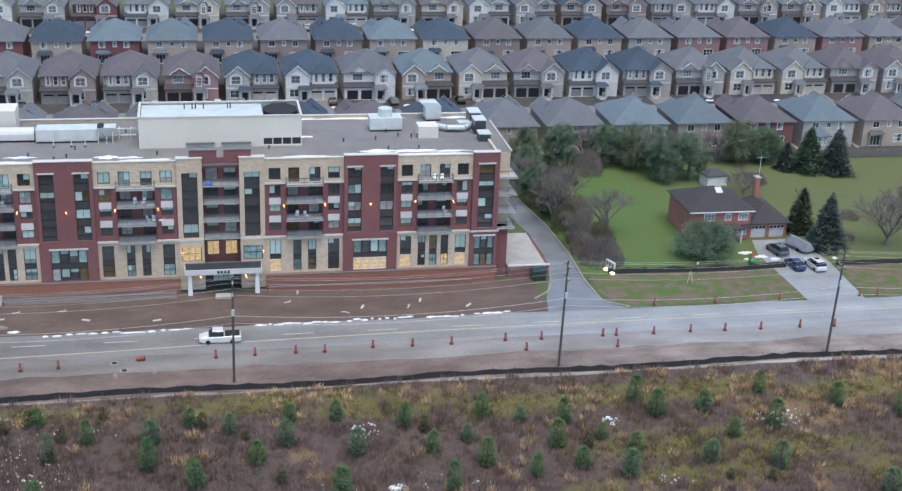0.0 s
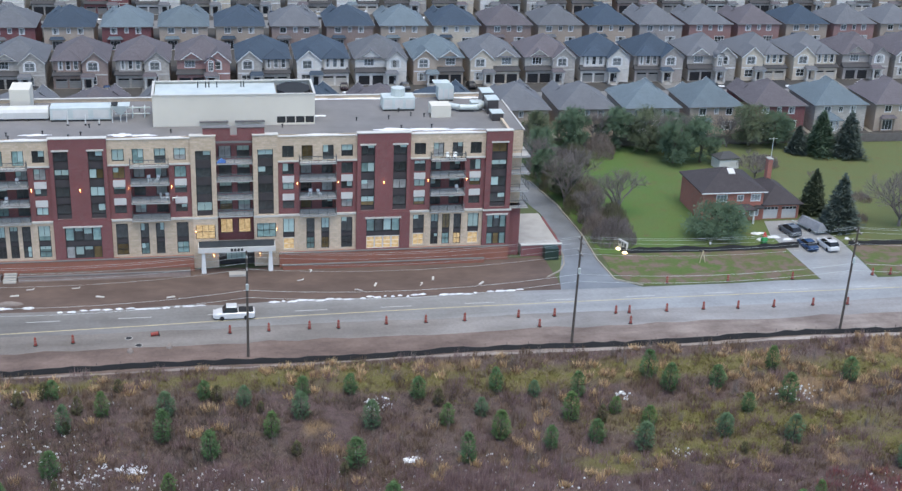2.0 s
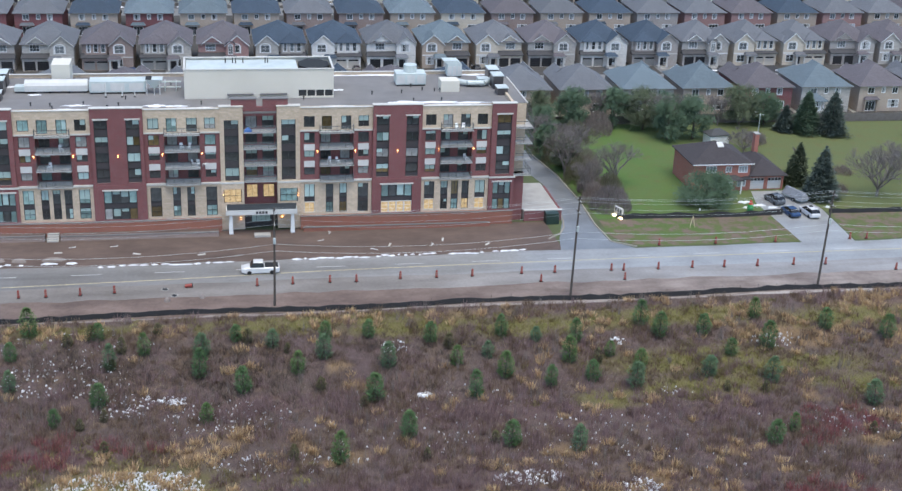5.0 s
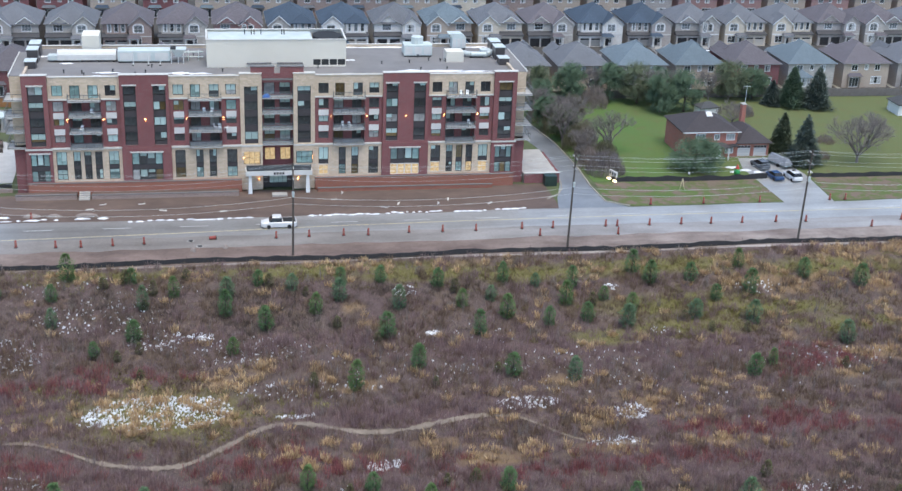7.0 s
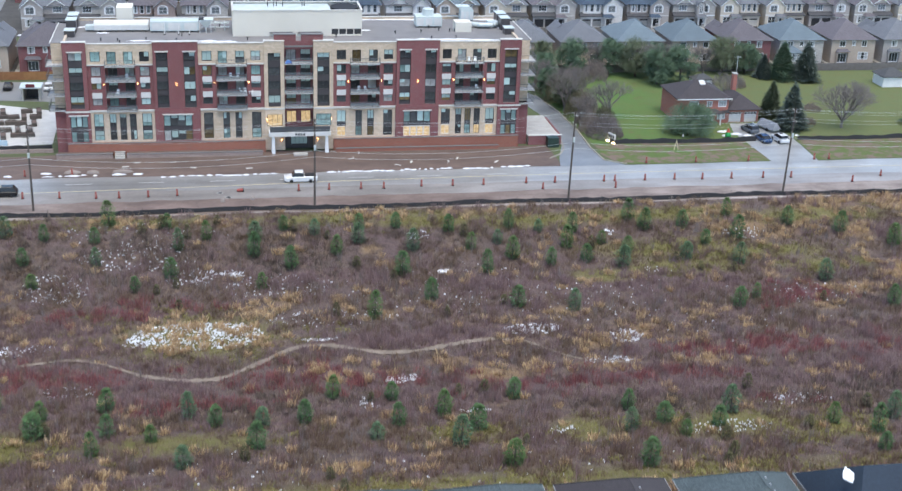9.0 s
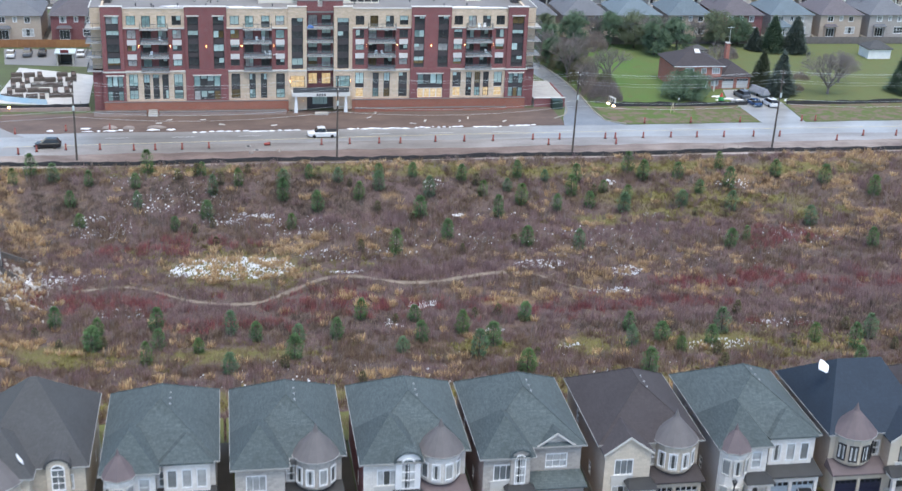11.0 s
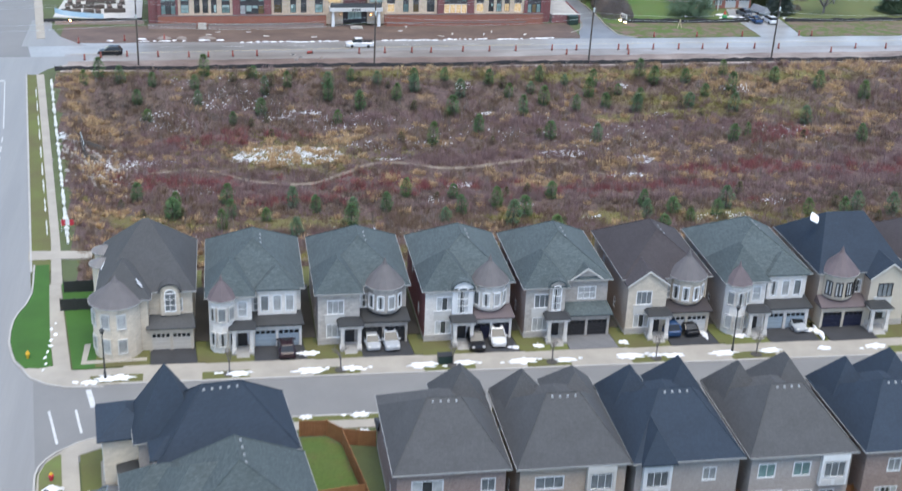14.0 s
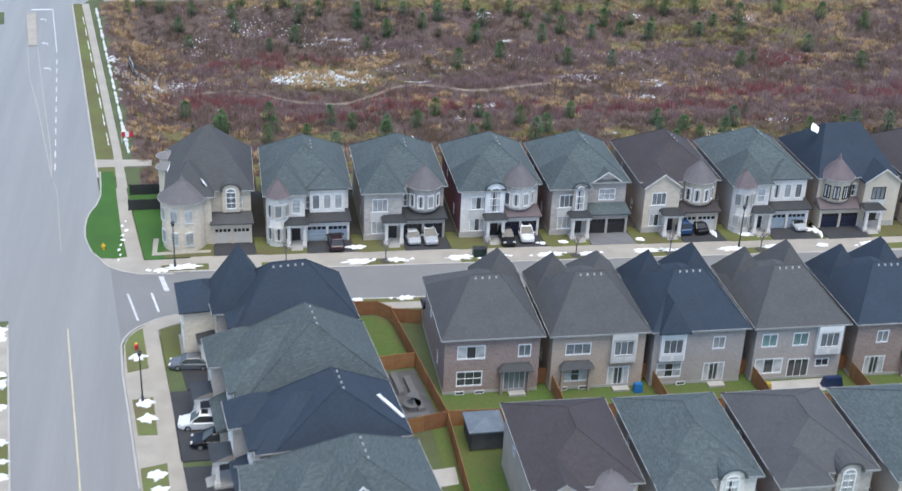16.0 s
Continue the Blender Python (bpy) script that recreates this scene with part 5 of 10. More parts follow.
def balcony(root, x0, x1, y0, y1, z, rnd, ends=0):
    """A slab with a glass rail, and what stands on it."""
    s = Shape()
    s.box(x0, y0, z - 0.2, x1, y1, z)
    b = part("balcony", s, M["balcony_slab"], root)
    rails = [((x0 + 0.05, y0 + 0.05), (x1 - 0.05, y0 + 0.05))]
    if ends >= 0:
        rails.append(((x1 - 0.05, y0 + 0.05), (x1 - 0.05, min(y1, y0 + 5))))
    if ends <= 0:
        rails.append(((x0 + 0.05, y0 + 0.05), (x0 + 0.05, min(y1, y0 + 5))))
    for (ax, ay), (bx, by) in rails:
        ln = math.hypot(bx - ax, by - ay)
        n = max(2, int(round(ln / 1.3)))
        at = pose(ax, ay, z, 0, 0, math.degrees(math.atan2(by - ay, bx - ax)))
        us = [u for i in range(n + 1) for u in (ln * i / n - 0.025, ln * i / n + 0.025)]
        rail = part("rail", cached(("rail", round(ln, 2)), lambda: Shape().lattice(us, [0.0, 0.06, 1.0, 1.08], -0.03, 0.03).mesh("rail", M["rail_metal"])), None, b, at=at)
        part("rail_glass", cached(("glass", round(ln, 2)), lambda: Shape().box(0, -0.012, 0.1, ln, 0.012, 0.98).mesh("rail_glass", M["rail_pane"])), None, rail) if ln > 3 else None


def rail_pane():
    m, n, l, p = tree_of("rail_pane")
    p.inputs["Base Color"].default_value = (0.6, 0.68, 0.68, 1)
    p.inputs["Roughness"].default_value = 0.05
    p.inputs["Alpha"].default_value = 0.07
    return m


M["rail_pane"] = rail_pane()
M["rail_metal"] = surface("rail_metal", (0.13, 0.135, 0.14), (0.09, 0.094, 0.1), 1, 8, 0.45, 0.02, 0.3)


def sconce(root, x, y, z):
    def body():
        return Shape().box(-0.08, -0.2, -0.09, 0.08, 0.05, 0.09).mesh("wall_lamp", M["dark_metal"])

    def bulb(k):
        return Shape().box(-0.06, -0.18, k * 0.115 - 0.025, 0.06, -0.05, k * 0.115 + 0.025).mesh("bulb", M["lamp_glow"])
    ob = part("wall_lamp", cached("sconce", body), None, root, at=pose(x, y, z))
    for k in (-1, 1):
        part("bulb", cached(("sconce_bulb", k), lambda: bulb(k)), None, ob)


build_apartment()


def balcony_chair():
    r = thing("balcony_chair", "white plastic chair on a balcony", "chair", pose(0, 0, -70), "chairs on the balconies")
    part("seat", Shape().box(-0.27, -0.25, 0.4, 0.27, 0.25, 0.46), M["white_paint"], r)
    part("backrest", Shape().solid([(-0.27, 0.22, 0.44), (0.27, 0.22, 0.44), (0.25, 0.42, 1.02), (-0.25, 0.42, 1.02), (-0.27, 0.27, 0.44), (0.27, 0.27, 0.44), (0.25, 0.46, 1.02), (-0.25, 0.46, 1.02)], [(0, 1, 2, 3), (7, 6, 5, 4), (0, 4, 5, 1), (2, 6, 7, 3), (1, 5, 6, 2), (0, 3, 7, 4)]), M["white_paint"], r)
    for x in (-0.22, 0.22):
        for y in (-0.2, 0.2):
            part("leg", Shape().box(x - 0.025, y - 0.025, 0, x + 0.025, y + 0.025, 0.41), M["white_paint"], r)
    return r


first = balcony_chair()
for i, (x, y, z, a) in enumerate(((-12.4, 0.3, 14.05, 20), (-11.3, 0.2, 14.05, -25), (-9.9, 0.3, 11.2, 10), (-8.9, 0.1, 11.2, -30), (-10.6, 0.5, 11.2, 60), (32.2, -0.3, 16.8, 15), (33.2, -0.3, 16.8, -12), (12.6, 0.2, 11.2, 30), (11.2, 0.4, 11.2, -15), (-31.0, 0.3, 14.05, 35), (-33.0, 0.2, 11.2, -20), (34.0, 0.5, 11.2, 25))):
    ob = first if i == 0 else copy_thing(first, pose(FX + x, FY + y, z, 0, 0, a))
    ob.matrix_basis = pose(FX + x, FY + y, z, 0, 0, a)
thing("tarpaulin", "bright blue tarpaulin bundled on a balcony", "tarpaulin", pose(FX - 1.9, FY + 0.6, 16.8), shape=Shape().prism([(-0.7, -0.4), (0.6, -0.45), (0.75, 0.35), (-0.5, 0.45)], 0, 0.4, [(-0.5, -0.25), (0.45, -0.3), (0.5, 0.2), (-0.4, 0.3)]).prism([(-0.4, -0.25), (0.35, -0.25), (0.4, 0.2), (-0.3, 0.2)], 0.4, 0.6, [(-0.2, -0.1), (0.1, -0.1), (0.15, 0.1), (-0.15, 0.1)]), material=surface("blue_tarp", (0.02, 0.16, 0.55), (0.015, 0.10, 0.4), 2, 9, 0.5, 0.2))


def rooftop_unit(name, label, w, d, h, m, kind="box"):
    r = thing(name, label, "air handler", m)
    s = Shape()
    s.box(-w / 2, -d / 2, 0.3, w / 2, d / 2, h)
    part("housing", s, M["galvanised"], r)
    for i in range(3):
        x = -w / 2 + w * (i + 0.5) / 3
        s = Shape()
        s.box(x - w / 8, -d / 2 - 0.04, 0.5, x + w / 8, -d / 2, h - 0.3)
        part("access_panel", s, M["white_panel"], r)
    s = Shape()
    s.box(-w / 2 + 0.1, -d / 2 + 0.1, 0, w / 2 - 0.1, d / 2 - 0.1, 0.3)
    part("curb", s, M["dark_metal"], r)
    if kind == "fan":
        s = Shape()
        s.cyl(0, 0, h, h + 1.3, w * 0.22, n=12)
        part("flue", s, M["galvanised"], r)
    if kind == "hood":
        s = Shape()
        s.prism([(-w / 2, -d / 2), (w / 2, -d / 2), (w / 2, d / 2), (-w / 2, d / 2)], h, h + 0.7, [(-w / 2 - 0.8, -d / 2), (w / 2 - 0.8, -d / 2), (w / 2 - 0.8, d / 2), (-w / 2 - 0.8, d / 2)])
        part("hood", s, M["galvanised"], r)
    return r


rooftop_unit("rooftop_unit", "large pale blue-grey air handling unit on the roof", 9.0, 3.0, 2.1, pose(-20.8, 210.6, DECK))
dct = thing("rooftop_duct", "long rounded white duct lying on the roof", "duct", pose(-30.6, 210.9, DECK))
part("shell", Shape().sweep([(-1.1, 0.35), (1.1, 0.35), (1.1, 1.3), (0.85, 1.75), (0.4, 2.0), (-0.4, 2.0), (-0.85, 1.75), (-1.1, 1.3)], -5.0, 5.0), M["white_panel"], dct)
part("outlet", Shape().box(-6.6, -0.9, 0.35, -5.0, 0.9, 1.1), M["galvanised"], dct)
for x in (-4.0, -1.0, 2.0, 4.5):
    part("foot", Shape().box(x - 0.15, -0.9, 0, x + 0.15, 0.9, 0.36), M["dark_metal"], dct)
hood = thing("exhaust_hood", "pale funnel-shaped exhaust hood on steel legs", "exhaust hood", pose(-14.9, 209.6, DECK))
part("funnel", Shape().prism([(-0.35, -0.5), (0.35, -0.5), (0.35, 0.5), (-0.35, 0.5)], 1.0, 2.5, [(-1.4, -1.1), (1.4, -1.1), (1.4, 1.1), (-1.4, 1.1)]), M["galvanised"], hood)
part("grille", Shape().box(-1.35, -1.05, 2.5, -0.4, 1.05, 2.62), M["rubber"], hood, "black intake grille")
for x in (-1.2, 0.0, 0.9):
    part("leg", Shape().box(x - 0.06, -1.2, 0, x + 0.06, -1.08, 2.4 if x else 1.1), M["white_panel"], hood)
for x, h in ((-22.6, 2.5), (-20.0, 1.6), (-18.0, 0.9)):
    vp = thing("vent_pipe", "white vent pipe standing on the flat roof", "vent pipe", pose(x, 207.2, DECK))
    part("pipe", Shape().cyl(0, 0, 0.15, h, 0.09, n=8), M["white_panel"], vp)
    part("collar", Shape().cyl(0, 0, 0, 0.2, 0.2, 0.12, 8), M["rubber"], vp)
rooftop_unit("rooftop_unit", "square metal fan unit on the roof", 5.2, 3.0, 2.2, pose(28.4, 213.4, DECK), "fan")
rooftop_unit("rooftop_unit", "metal hooded intake unit on the roof", 2.6, 2.2, 2.4, pose(37.0, 218.2, DECK), "hood")
rooftop_unit("rooftop_unit", "low pale metal condenser on the roof", 2.2, 1.8, 1.0, pose(41.5, 213.5, DECK))
def box_thing(name, label, category, dims, mat, m=None, group=""):
    s = Shape()
    s.box(*dims)
    return thing(name, label, category, m, group, shape=s, material=mat)


box_thing("roof_hatch", "cream stair housing on the flat roof", "roof hatch", (-1.6, -1.4, 0, 1.6, 1.4, 1.9), M["penthouse_panel"], pose(34.6, 209.4, DECK))
box_thing("roof_hatch", "cream stair housing on the flat roof", "roof hatch", (-1.5, -2.2, 0, 1.5, 2.2, 3.6), M["penthouse_panel"], pose(-30.2, 216.6, DECK))
# pipe frame between the units
duct = thing("roof_pipes", "run of galvanised pipes on low stands", "pipes", pose(0, 0, 0))
for i, (a, b) in enumerate((((-15.8, 211.5, DECK + 1.4), (-10.6, 211.5, DECK + 1.4)), ((-15.8, 212.5, DECK + 1.0), (-10.6, 212.5, DECK + 1.0)), ((-15.8, 210.5, DECK + 0.7), (-10.6, 210.5, DECK + 0.7)))):
    part("pipe", Shape().rod(a, b, 0.09), M["galvanised"], duct)
for x in (-15, -13.2, -11.4):
    part("stand", Shape().box(x - 0.05, 210.4, DECK, x + 0.05, 212.6, DECK + 1.45), M["galvanised"], duct)
duct = thing("roof_duct", "bent galvanised duct on the roof", "duct", pose(0, 0, 0))
for a, b in (((36.6, 212.5, DECK + 0.7), (38.2, 211.2, DECK + 0.7)), ((38.2, 211.2, DECK + 0.7), (41.0, 211.0, DECK + 0.7)), ((41, 211, DECK + 0.7), (42.5, 212.6, DECK + 0.7))):
    part("duct_length", Shape().rod(a, b, 0.45, n=10), M["galvanised"], duct)
part("duct_foot", Shape().box(38.0, 210.9, DECK, 40.5, 211.3, DECK + 0.4), M["dark_metal"], duct)

# terrace walls in front of the block
for x0, x1, y, h in ((-42.5, -32.5, 195.0, 0.9), (-30.0, -5.2, 194.9, 0.8), (8.6, 40.0, 195.9, 0.7)):
    w = thing("terrace_wall", "low red-brown brick retaining wall with pale coping", "retaining wall", pose((x0 + x1) / 2, y, 0))
    part("brickwork", Shape().box((x0 - x1) / 2, 0, 0, (x1 - x0) / 2, 0.35, h), M["brown_brick"] if x1 < 0 else M["orange_brick"], w)
    part("coping", Shape().box((x0 - x1) / 2 - 0.05, -0.06, h, (x1 - x0) / 2 + 0.05, 0.41, h + 0.1), M["eave_grey"], w)
    bed = Shape()
    bed.box(x0, y + 0.4, 0.1, x1, 197.0, h - 0.12)
    thing("planting_bed", "bare brown planting bed behind the wall", "planting bed", shape=bed, material=M["mud"])
st = thing("steps", "concrete garden steps up to the terrace", "steps", pose(-31.25, 194.6, 0))
for i in range(4):
    part("step", Shape().box(-0.9, i * 0.5, 0, 0.9, i * 0.5 + 0.55, 0.22 * (i + 1)), M["concrete"], st)
# walled yard and bins at the east end
yard = thing("bin_enclosure", "low red-brick walled yard with a pale concrete top", "enclosure", pose(49.6, 198.0, 0))
part("wall", Shape().box(-3.2, -0.3, 0, 3.4, 0.0, 1.9), M["red_brick"], yard)
part("coping", Shape().box(-3.3, -0.4, 1.9, 3.5, 0.1, 2.05), M["pale_trim"], yard)
part("wall", Shape().box(3.1, 0.0, 0, 3.4, 12, 1.9), M["red_brick"], yard)
part("deck", Shape().box(-3.2, 0.0, 0, 3.1, 14, 1.75), M["concrete"], yard, "pale concrete ramp roof")
box_thing("transformer", "dark green utility cabinet", "utility cabinet", (-1.1, -0.9, 0, 1.1, 0.9, 1.9), surface("dark_green_paint", (0.02, 0.045, 0.035), (0.014, 0.03, 0.024), 1, 9, 0.5, 0.03), pose(51.0, 196.7, 0.03))

# ---- houses ----


def side_pose(pts, edge, u, z, out=0.0):
    """Pose on a wall: u along the edge of the plan, looking outwards."""
    a, b = Vector((*pts[edge], 0)), Vector((*pts[(edge + 1) % len(pts)], 0))
    d = (b - a).normalized()
    q = a + d * u + Vector((d.y, -d.x, 0)) * out
    return pose(q.x, q.y, z, 0, 0, math.degrees(math.atan2(d.y, d.x)))


def put_windows(root, shape, pts, z0, z1, wins, wall, others=None):
    """Walls with openings on a plan, and the windows in them; wins: (edge, u, sill, w, h, bars, rows, pane, frame)."""
    holes = {}
    for e, u, sill, w, h, *_ in wins:
        holes.setdefault(e, []).append((u - w / 2, u + w / 2, sill - z0, sill + h - z0))
    for e, hs in (others or {}).items():
        holes.setdefault(e, []).extend(hs)
    wall_ring(shape, pts, z0, z1, holes)
    for e, u, sill, w, h, bars, rows, pane, frm in wins:
        add_window(root, side_pose(pts, e, u, sill, -0.03), w, h, bars, rows, M[frm], M[pane])


def garage_door(root, m, w, h, mat, lights=True):
    def make():
        s = Shape()
        ring = [(0.09, 0.0), (0.09, h)]
        for i in range(3, -1, -1):
            z = h * i / 4
            ring += [(0.03, z + h / 4), (-0.02, z + h / 4 - 0.035), (-0.02, z + 0.035), (0.03, z)]
        s.sweep(ring[::-1], -w / 2, w / 2)
        return s.mesh("garage_door", mat)
    d = part("garage_door", cached(("gd", round(w, 2), mat.name), make), None, root, at=m)
    if lights == "strip":
        part("door_window", cached(("gds", round(w, 2)), lambda: Shape().box(-w / 2 + 0.14, -0.03, h * 0.79, w / 2 - 0.14, -0.015, h * 0.95).mesh("door_window", M["car_glass"])), None, d)
    elif lights:
        lite = cached(("gdl", round(w, 2)), lambda: Shape().box(-w / 8 + 0.07, -0.03, h * 0.76, w / 8 - 0.07, -0.015, h * 0.95).mesh("door_window", M["car_glass"]))
        for k in range(4):
            part("door_window", lite, None, d, at=pose(-w / 2 + w * (k + 0.5) / 4, 0, 0))


def fascia_ring(root, x0, y0, x1, y1, z, mat):
    def make():
        s = Shape()
        a = [(x0 - 0.05, y0 - 0.05), (x1 + 0.05, y0 - 0.05), (x1 + 0.05, y1 + 0.05), (x0 - 0.05, y1 + 0.05)]
        b = [(x0, y0), (x1, y0), (x1, y1), (x0, y1)]
        s.solid([(x, y, zz) for zz in (z - 0.15, z + 0.01) for ring in (a, b) for x, y in ring],
                [f for i in range(4) for j in ((i + 1) % 4, ) for f in ((i, j, 8 + j, 8 + i), (8 + i, 8 + j, 12 + j, 12 + i), (4 + j, 4 + i, 12 + i, 12 + j), (j, i, 4 + i, 4 + j))])
        return s.mesh("gutter", mat)
    part("gutter", make(), None, root)


def gable(root, x0, x1, y0, depth, z, slope, wall, roof, trim, window=True, pane="glass_dark", wall_drop=0.0):
    """A gable facing -y over the wall from x0 to x1."""
    cx, h = (x0 + x1) / 2, (x1 - x0) / 2 * slope
    s = Shape()
    s.solid([(x0, y0, z - wall_drop), (x1, y0, z - wall_drop), (x1, y0, z), (cx, y0, z + h), (x0, y0, z), (x0, y0 + 0.3, z), (x1, y0 + 0.3, z), (cx, y0 + 0.3, z + h)],
            [(0, 1, 2, 3, 4), (2, 6, 7, 3), (4, 3, 7, 5)])
    part("gable_wall", s, wall, root)
    o = 0.3
    s = Shape()
    for sg in (-1, 1):
        xe = cx + sg * ((x1 - x0) / 2 + o)
        ze = z - o * slope
        s.solid([(cx, y0 - o, z + h), (xe, y0 - o, ze), (xe, y0 + depth, ze), (cx, y0 + depth, z + h), (cx, y0 - o, z + h + 0.16), (xe, y0 - o, ze + 0.14), (xe, y0 + depth, ze + 0.14), (cx, y0 + depth, z + h + 0.16)],
                [(0, 1, 2, 3), (4, 7, 6, 5), (0, 4, 5, 1), (1, 5, 6, 2), (2, 6, 7, 3)])
    part("gable_roof", s, roof, root)
    s = Shape()
    for sg in (-1, 1):
        xe = cx + sg * ((x1 - x0) / 2 + o)
        ze = z - o * slope
        s.solid([(cx, y0 - o - 0.05, z + h - 0.06), (xe, y0 - o - 0.05, ze - 0.06), (xe, y0 - o - 0.05, ze + 0.16), (cx, y0 - o - 0.05, z + h + 0.18), (cx, y0 - o, z + h - 0.06), (xe, y0 - o, ze - 0.06), (xe, y0 - o, ze + 0.16), (cx, y0 - o, z + h + 0.18)],
                [(0, 1, 2, 3), (7, 6, 5, 4), (0, 4, 5, 1), (3, 2, 6, 7)])
    part("bargeboard", s, trim, root)


def turret(root, x, y, r, z0, z1, wall, roof, n=12, windows=(), round_foot=False, peak=1.5, sash="pale_trim"):
    s = Shape()
    if round_foot:
        s.cyl(x, y, z0 - 0.9, z0 - 0.35, r * 0.45, r * 0.88, n)
        s.cyl(x, y, z0 - 0.35, z0, r * 0.88, r, n)
    s.cyl(x, y, z0, z1, r, n=n)
    part("turret_wall", s, wall, root)
    s = Shape()
    s.cyl(x, y, z1 - 0.04, z1 + 0.1, r + 0.4, n=n)
    part("turret_eave", s, M["fascia_pale"], root)
    s = Shape()
    s.cyl(x, y, z1 + 0.1, z1 + 0.1 + peak * r * 0.75, r + 0.36, 0.16 * r, n)
    s.cyl(x, y, z1 + 0.1 + peak * r * 0.75, z1 + 0.1 + peak * r * 1.05, 0.16 * r, 0.02, n)
    part("turret_roof", s, roof, root)
    for ang, sill, w, h, pane in windows:
        a = radians(ang)
        rr = r + 0.065
        add_window(root, pose(x + rr * math.sin(a), y - rr * math.cos(a), sill, 0, 0, ang), w, h, 1, 1, M[sash], M[pane])


def arch_dormer(root, x, y0, y1, w, z0, z1, wall, roof, pane="glass_dark"):
    """A tall narrow bay with a rounded head that breaks the eaves."""
    n = 10
    def ring(rw, base, rise):
        return [(x - rw, base)] + [(x - rw * math.cos(math.pi * i / n), z1 + rise * math.sin(math.pi * i / n)) for i in range(n + 1)] + [(x + rw, base)]
    s = Shape()
    r = ring(w / 2, z0, w * 0.42)
    k = len(r)
    s.solid([(a, y0, b) for a, b in r] + [(a, y1, b) for a, b in r], [tuple(range(k - 1, -1, -1))[::-1][::-1], *[(i, (i + 1) % k, k + (i + 1) % k, k + i) for i in range(k)]])
    part("dormer_wall", s, wall, root)
    s = Shape()
    a = [(x - (w / 2 + 0.25) * math.cos(math.pi * i / n), z1 + (w * 0.42 + 0.22) * math.sin(math.pi * i / n)) for i in range(n + 1)]
    b = [(x - (w / 2 + 0.02) * math.cos(math.pi * i / n), z1 + (w * 0.42 + 0.02) * math.sin(math.pi * i / n)) for i in range(n + 1)]
    m = n + 1
    pts = [(p, y, q) for y in (y0 - 0.22, y1) for p, q in a] + [(p, y0 - 0.22, q) for p, q in b]
    s.solid(pts, [(i, i + 1, m + i + 1, m + i) for i in range(n)] + [(i + 1, i, 2 * m + i, 2 * m + i + 1) for i in range(n)])
    part("dormer_roof", s, roof, root)
    add_window(root, pose(x, y0 - 0.06, z0 + 0.55), w * 0.55, z1 - z0 - 0.75, 2, 3, M["white_paint"], M[pane], True)


def far_arch():
    """A moulded white arch over a window and its sides."""
    n, s = 10, Shape()
    pts = []
    for q in (1.35, 1.1):
        pts += [(-q, 0.0), (-q, 1.5)] + [(-q * math.cos(math.pi * i / n), 1.5 + q * 0.62 * math.sin(math.pi * i / n)) for i in range(1, n)] + [(q, 1.5), (q, 0.0)]
    k = len(pts) // 2
    s.solid([(x, y, z) for y in (-0.06, 0.05) for x, z in pts], [f for i in range(k - 1) for f in ((i, i + 1, k + i + 1, k + i), (2 * k + i + 1, 2 * k + i, i, i + 1), (k + i, k + i + 1, 3 * k + i + 1, 3 * k + i))])
    return s.mesh("window_arch", M["white_paint"])


ROOFS = {"green": R_GREEN, "grey": R_GREY, "brown": R_BROWN, "navy": R_NAVY}
# the same roof colours with haze mixed in
FAR_ROOFS = {"green": HAZED_GREEN, "grey": HAZED_GREY, "brown": HAZED_BROWN, "navy": HAZED_NAVY}
ROOF_WORD = {"green": "green-grey", "grey": "grey", "brown": "brown", "navy": "blue-black"}
WALL_WORD = {"red_brick": "red-brick", "tan_brick": "tan-brick", "pink_brick": "pink-brick", "brown_brick": "brown-brick", "grey_brick": "grey-brick", "grey_stone": "grey-stone",
             "pale_stone": "pale-stone", "white_stone": "white-stone", "beige_stucco": "beige stucco", "orange_brick": "orange-red brick", "cream_stone": "cream-stone"}


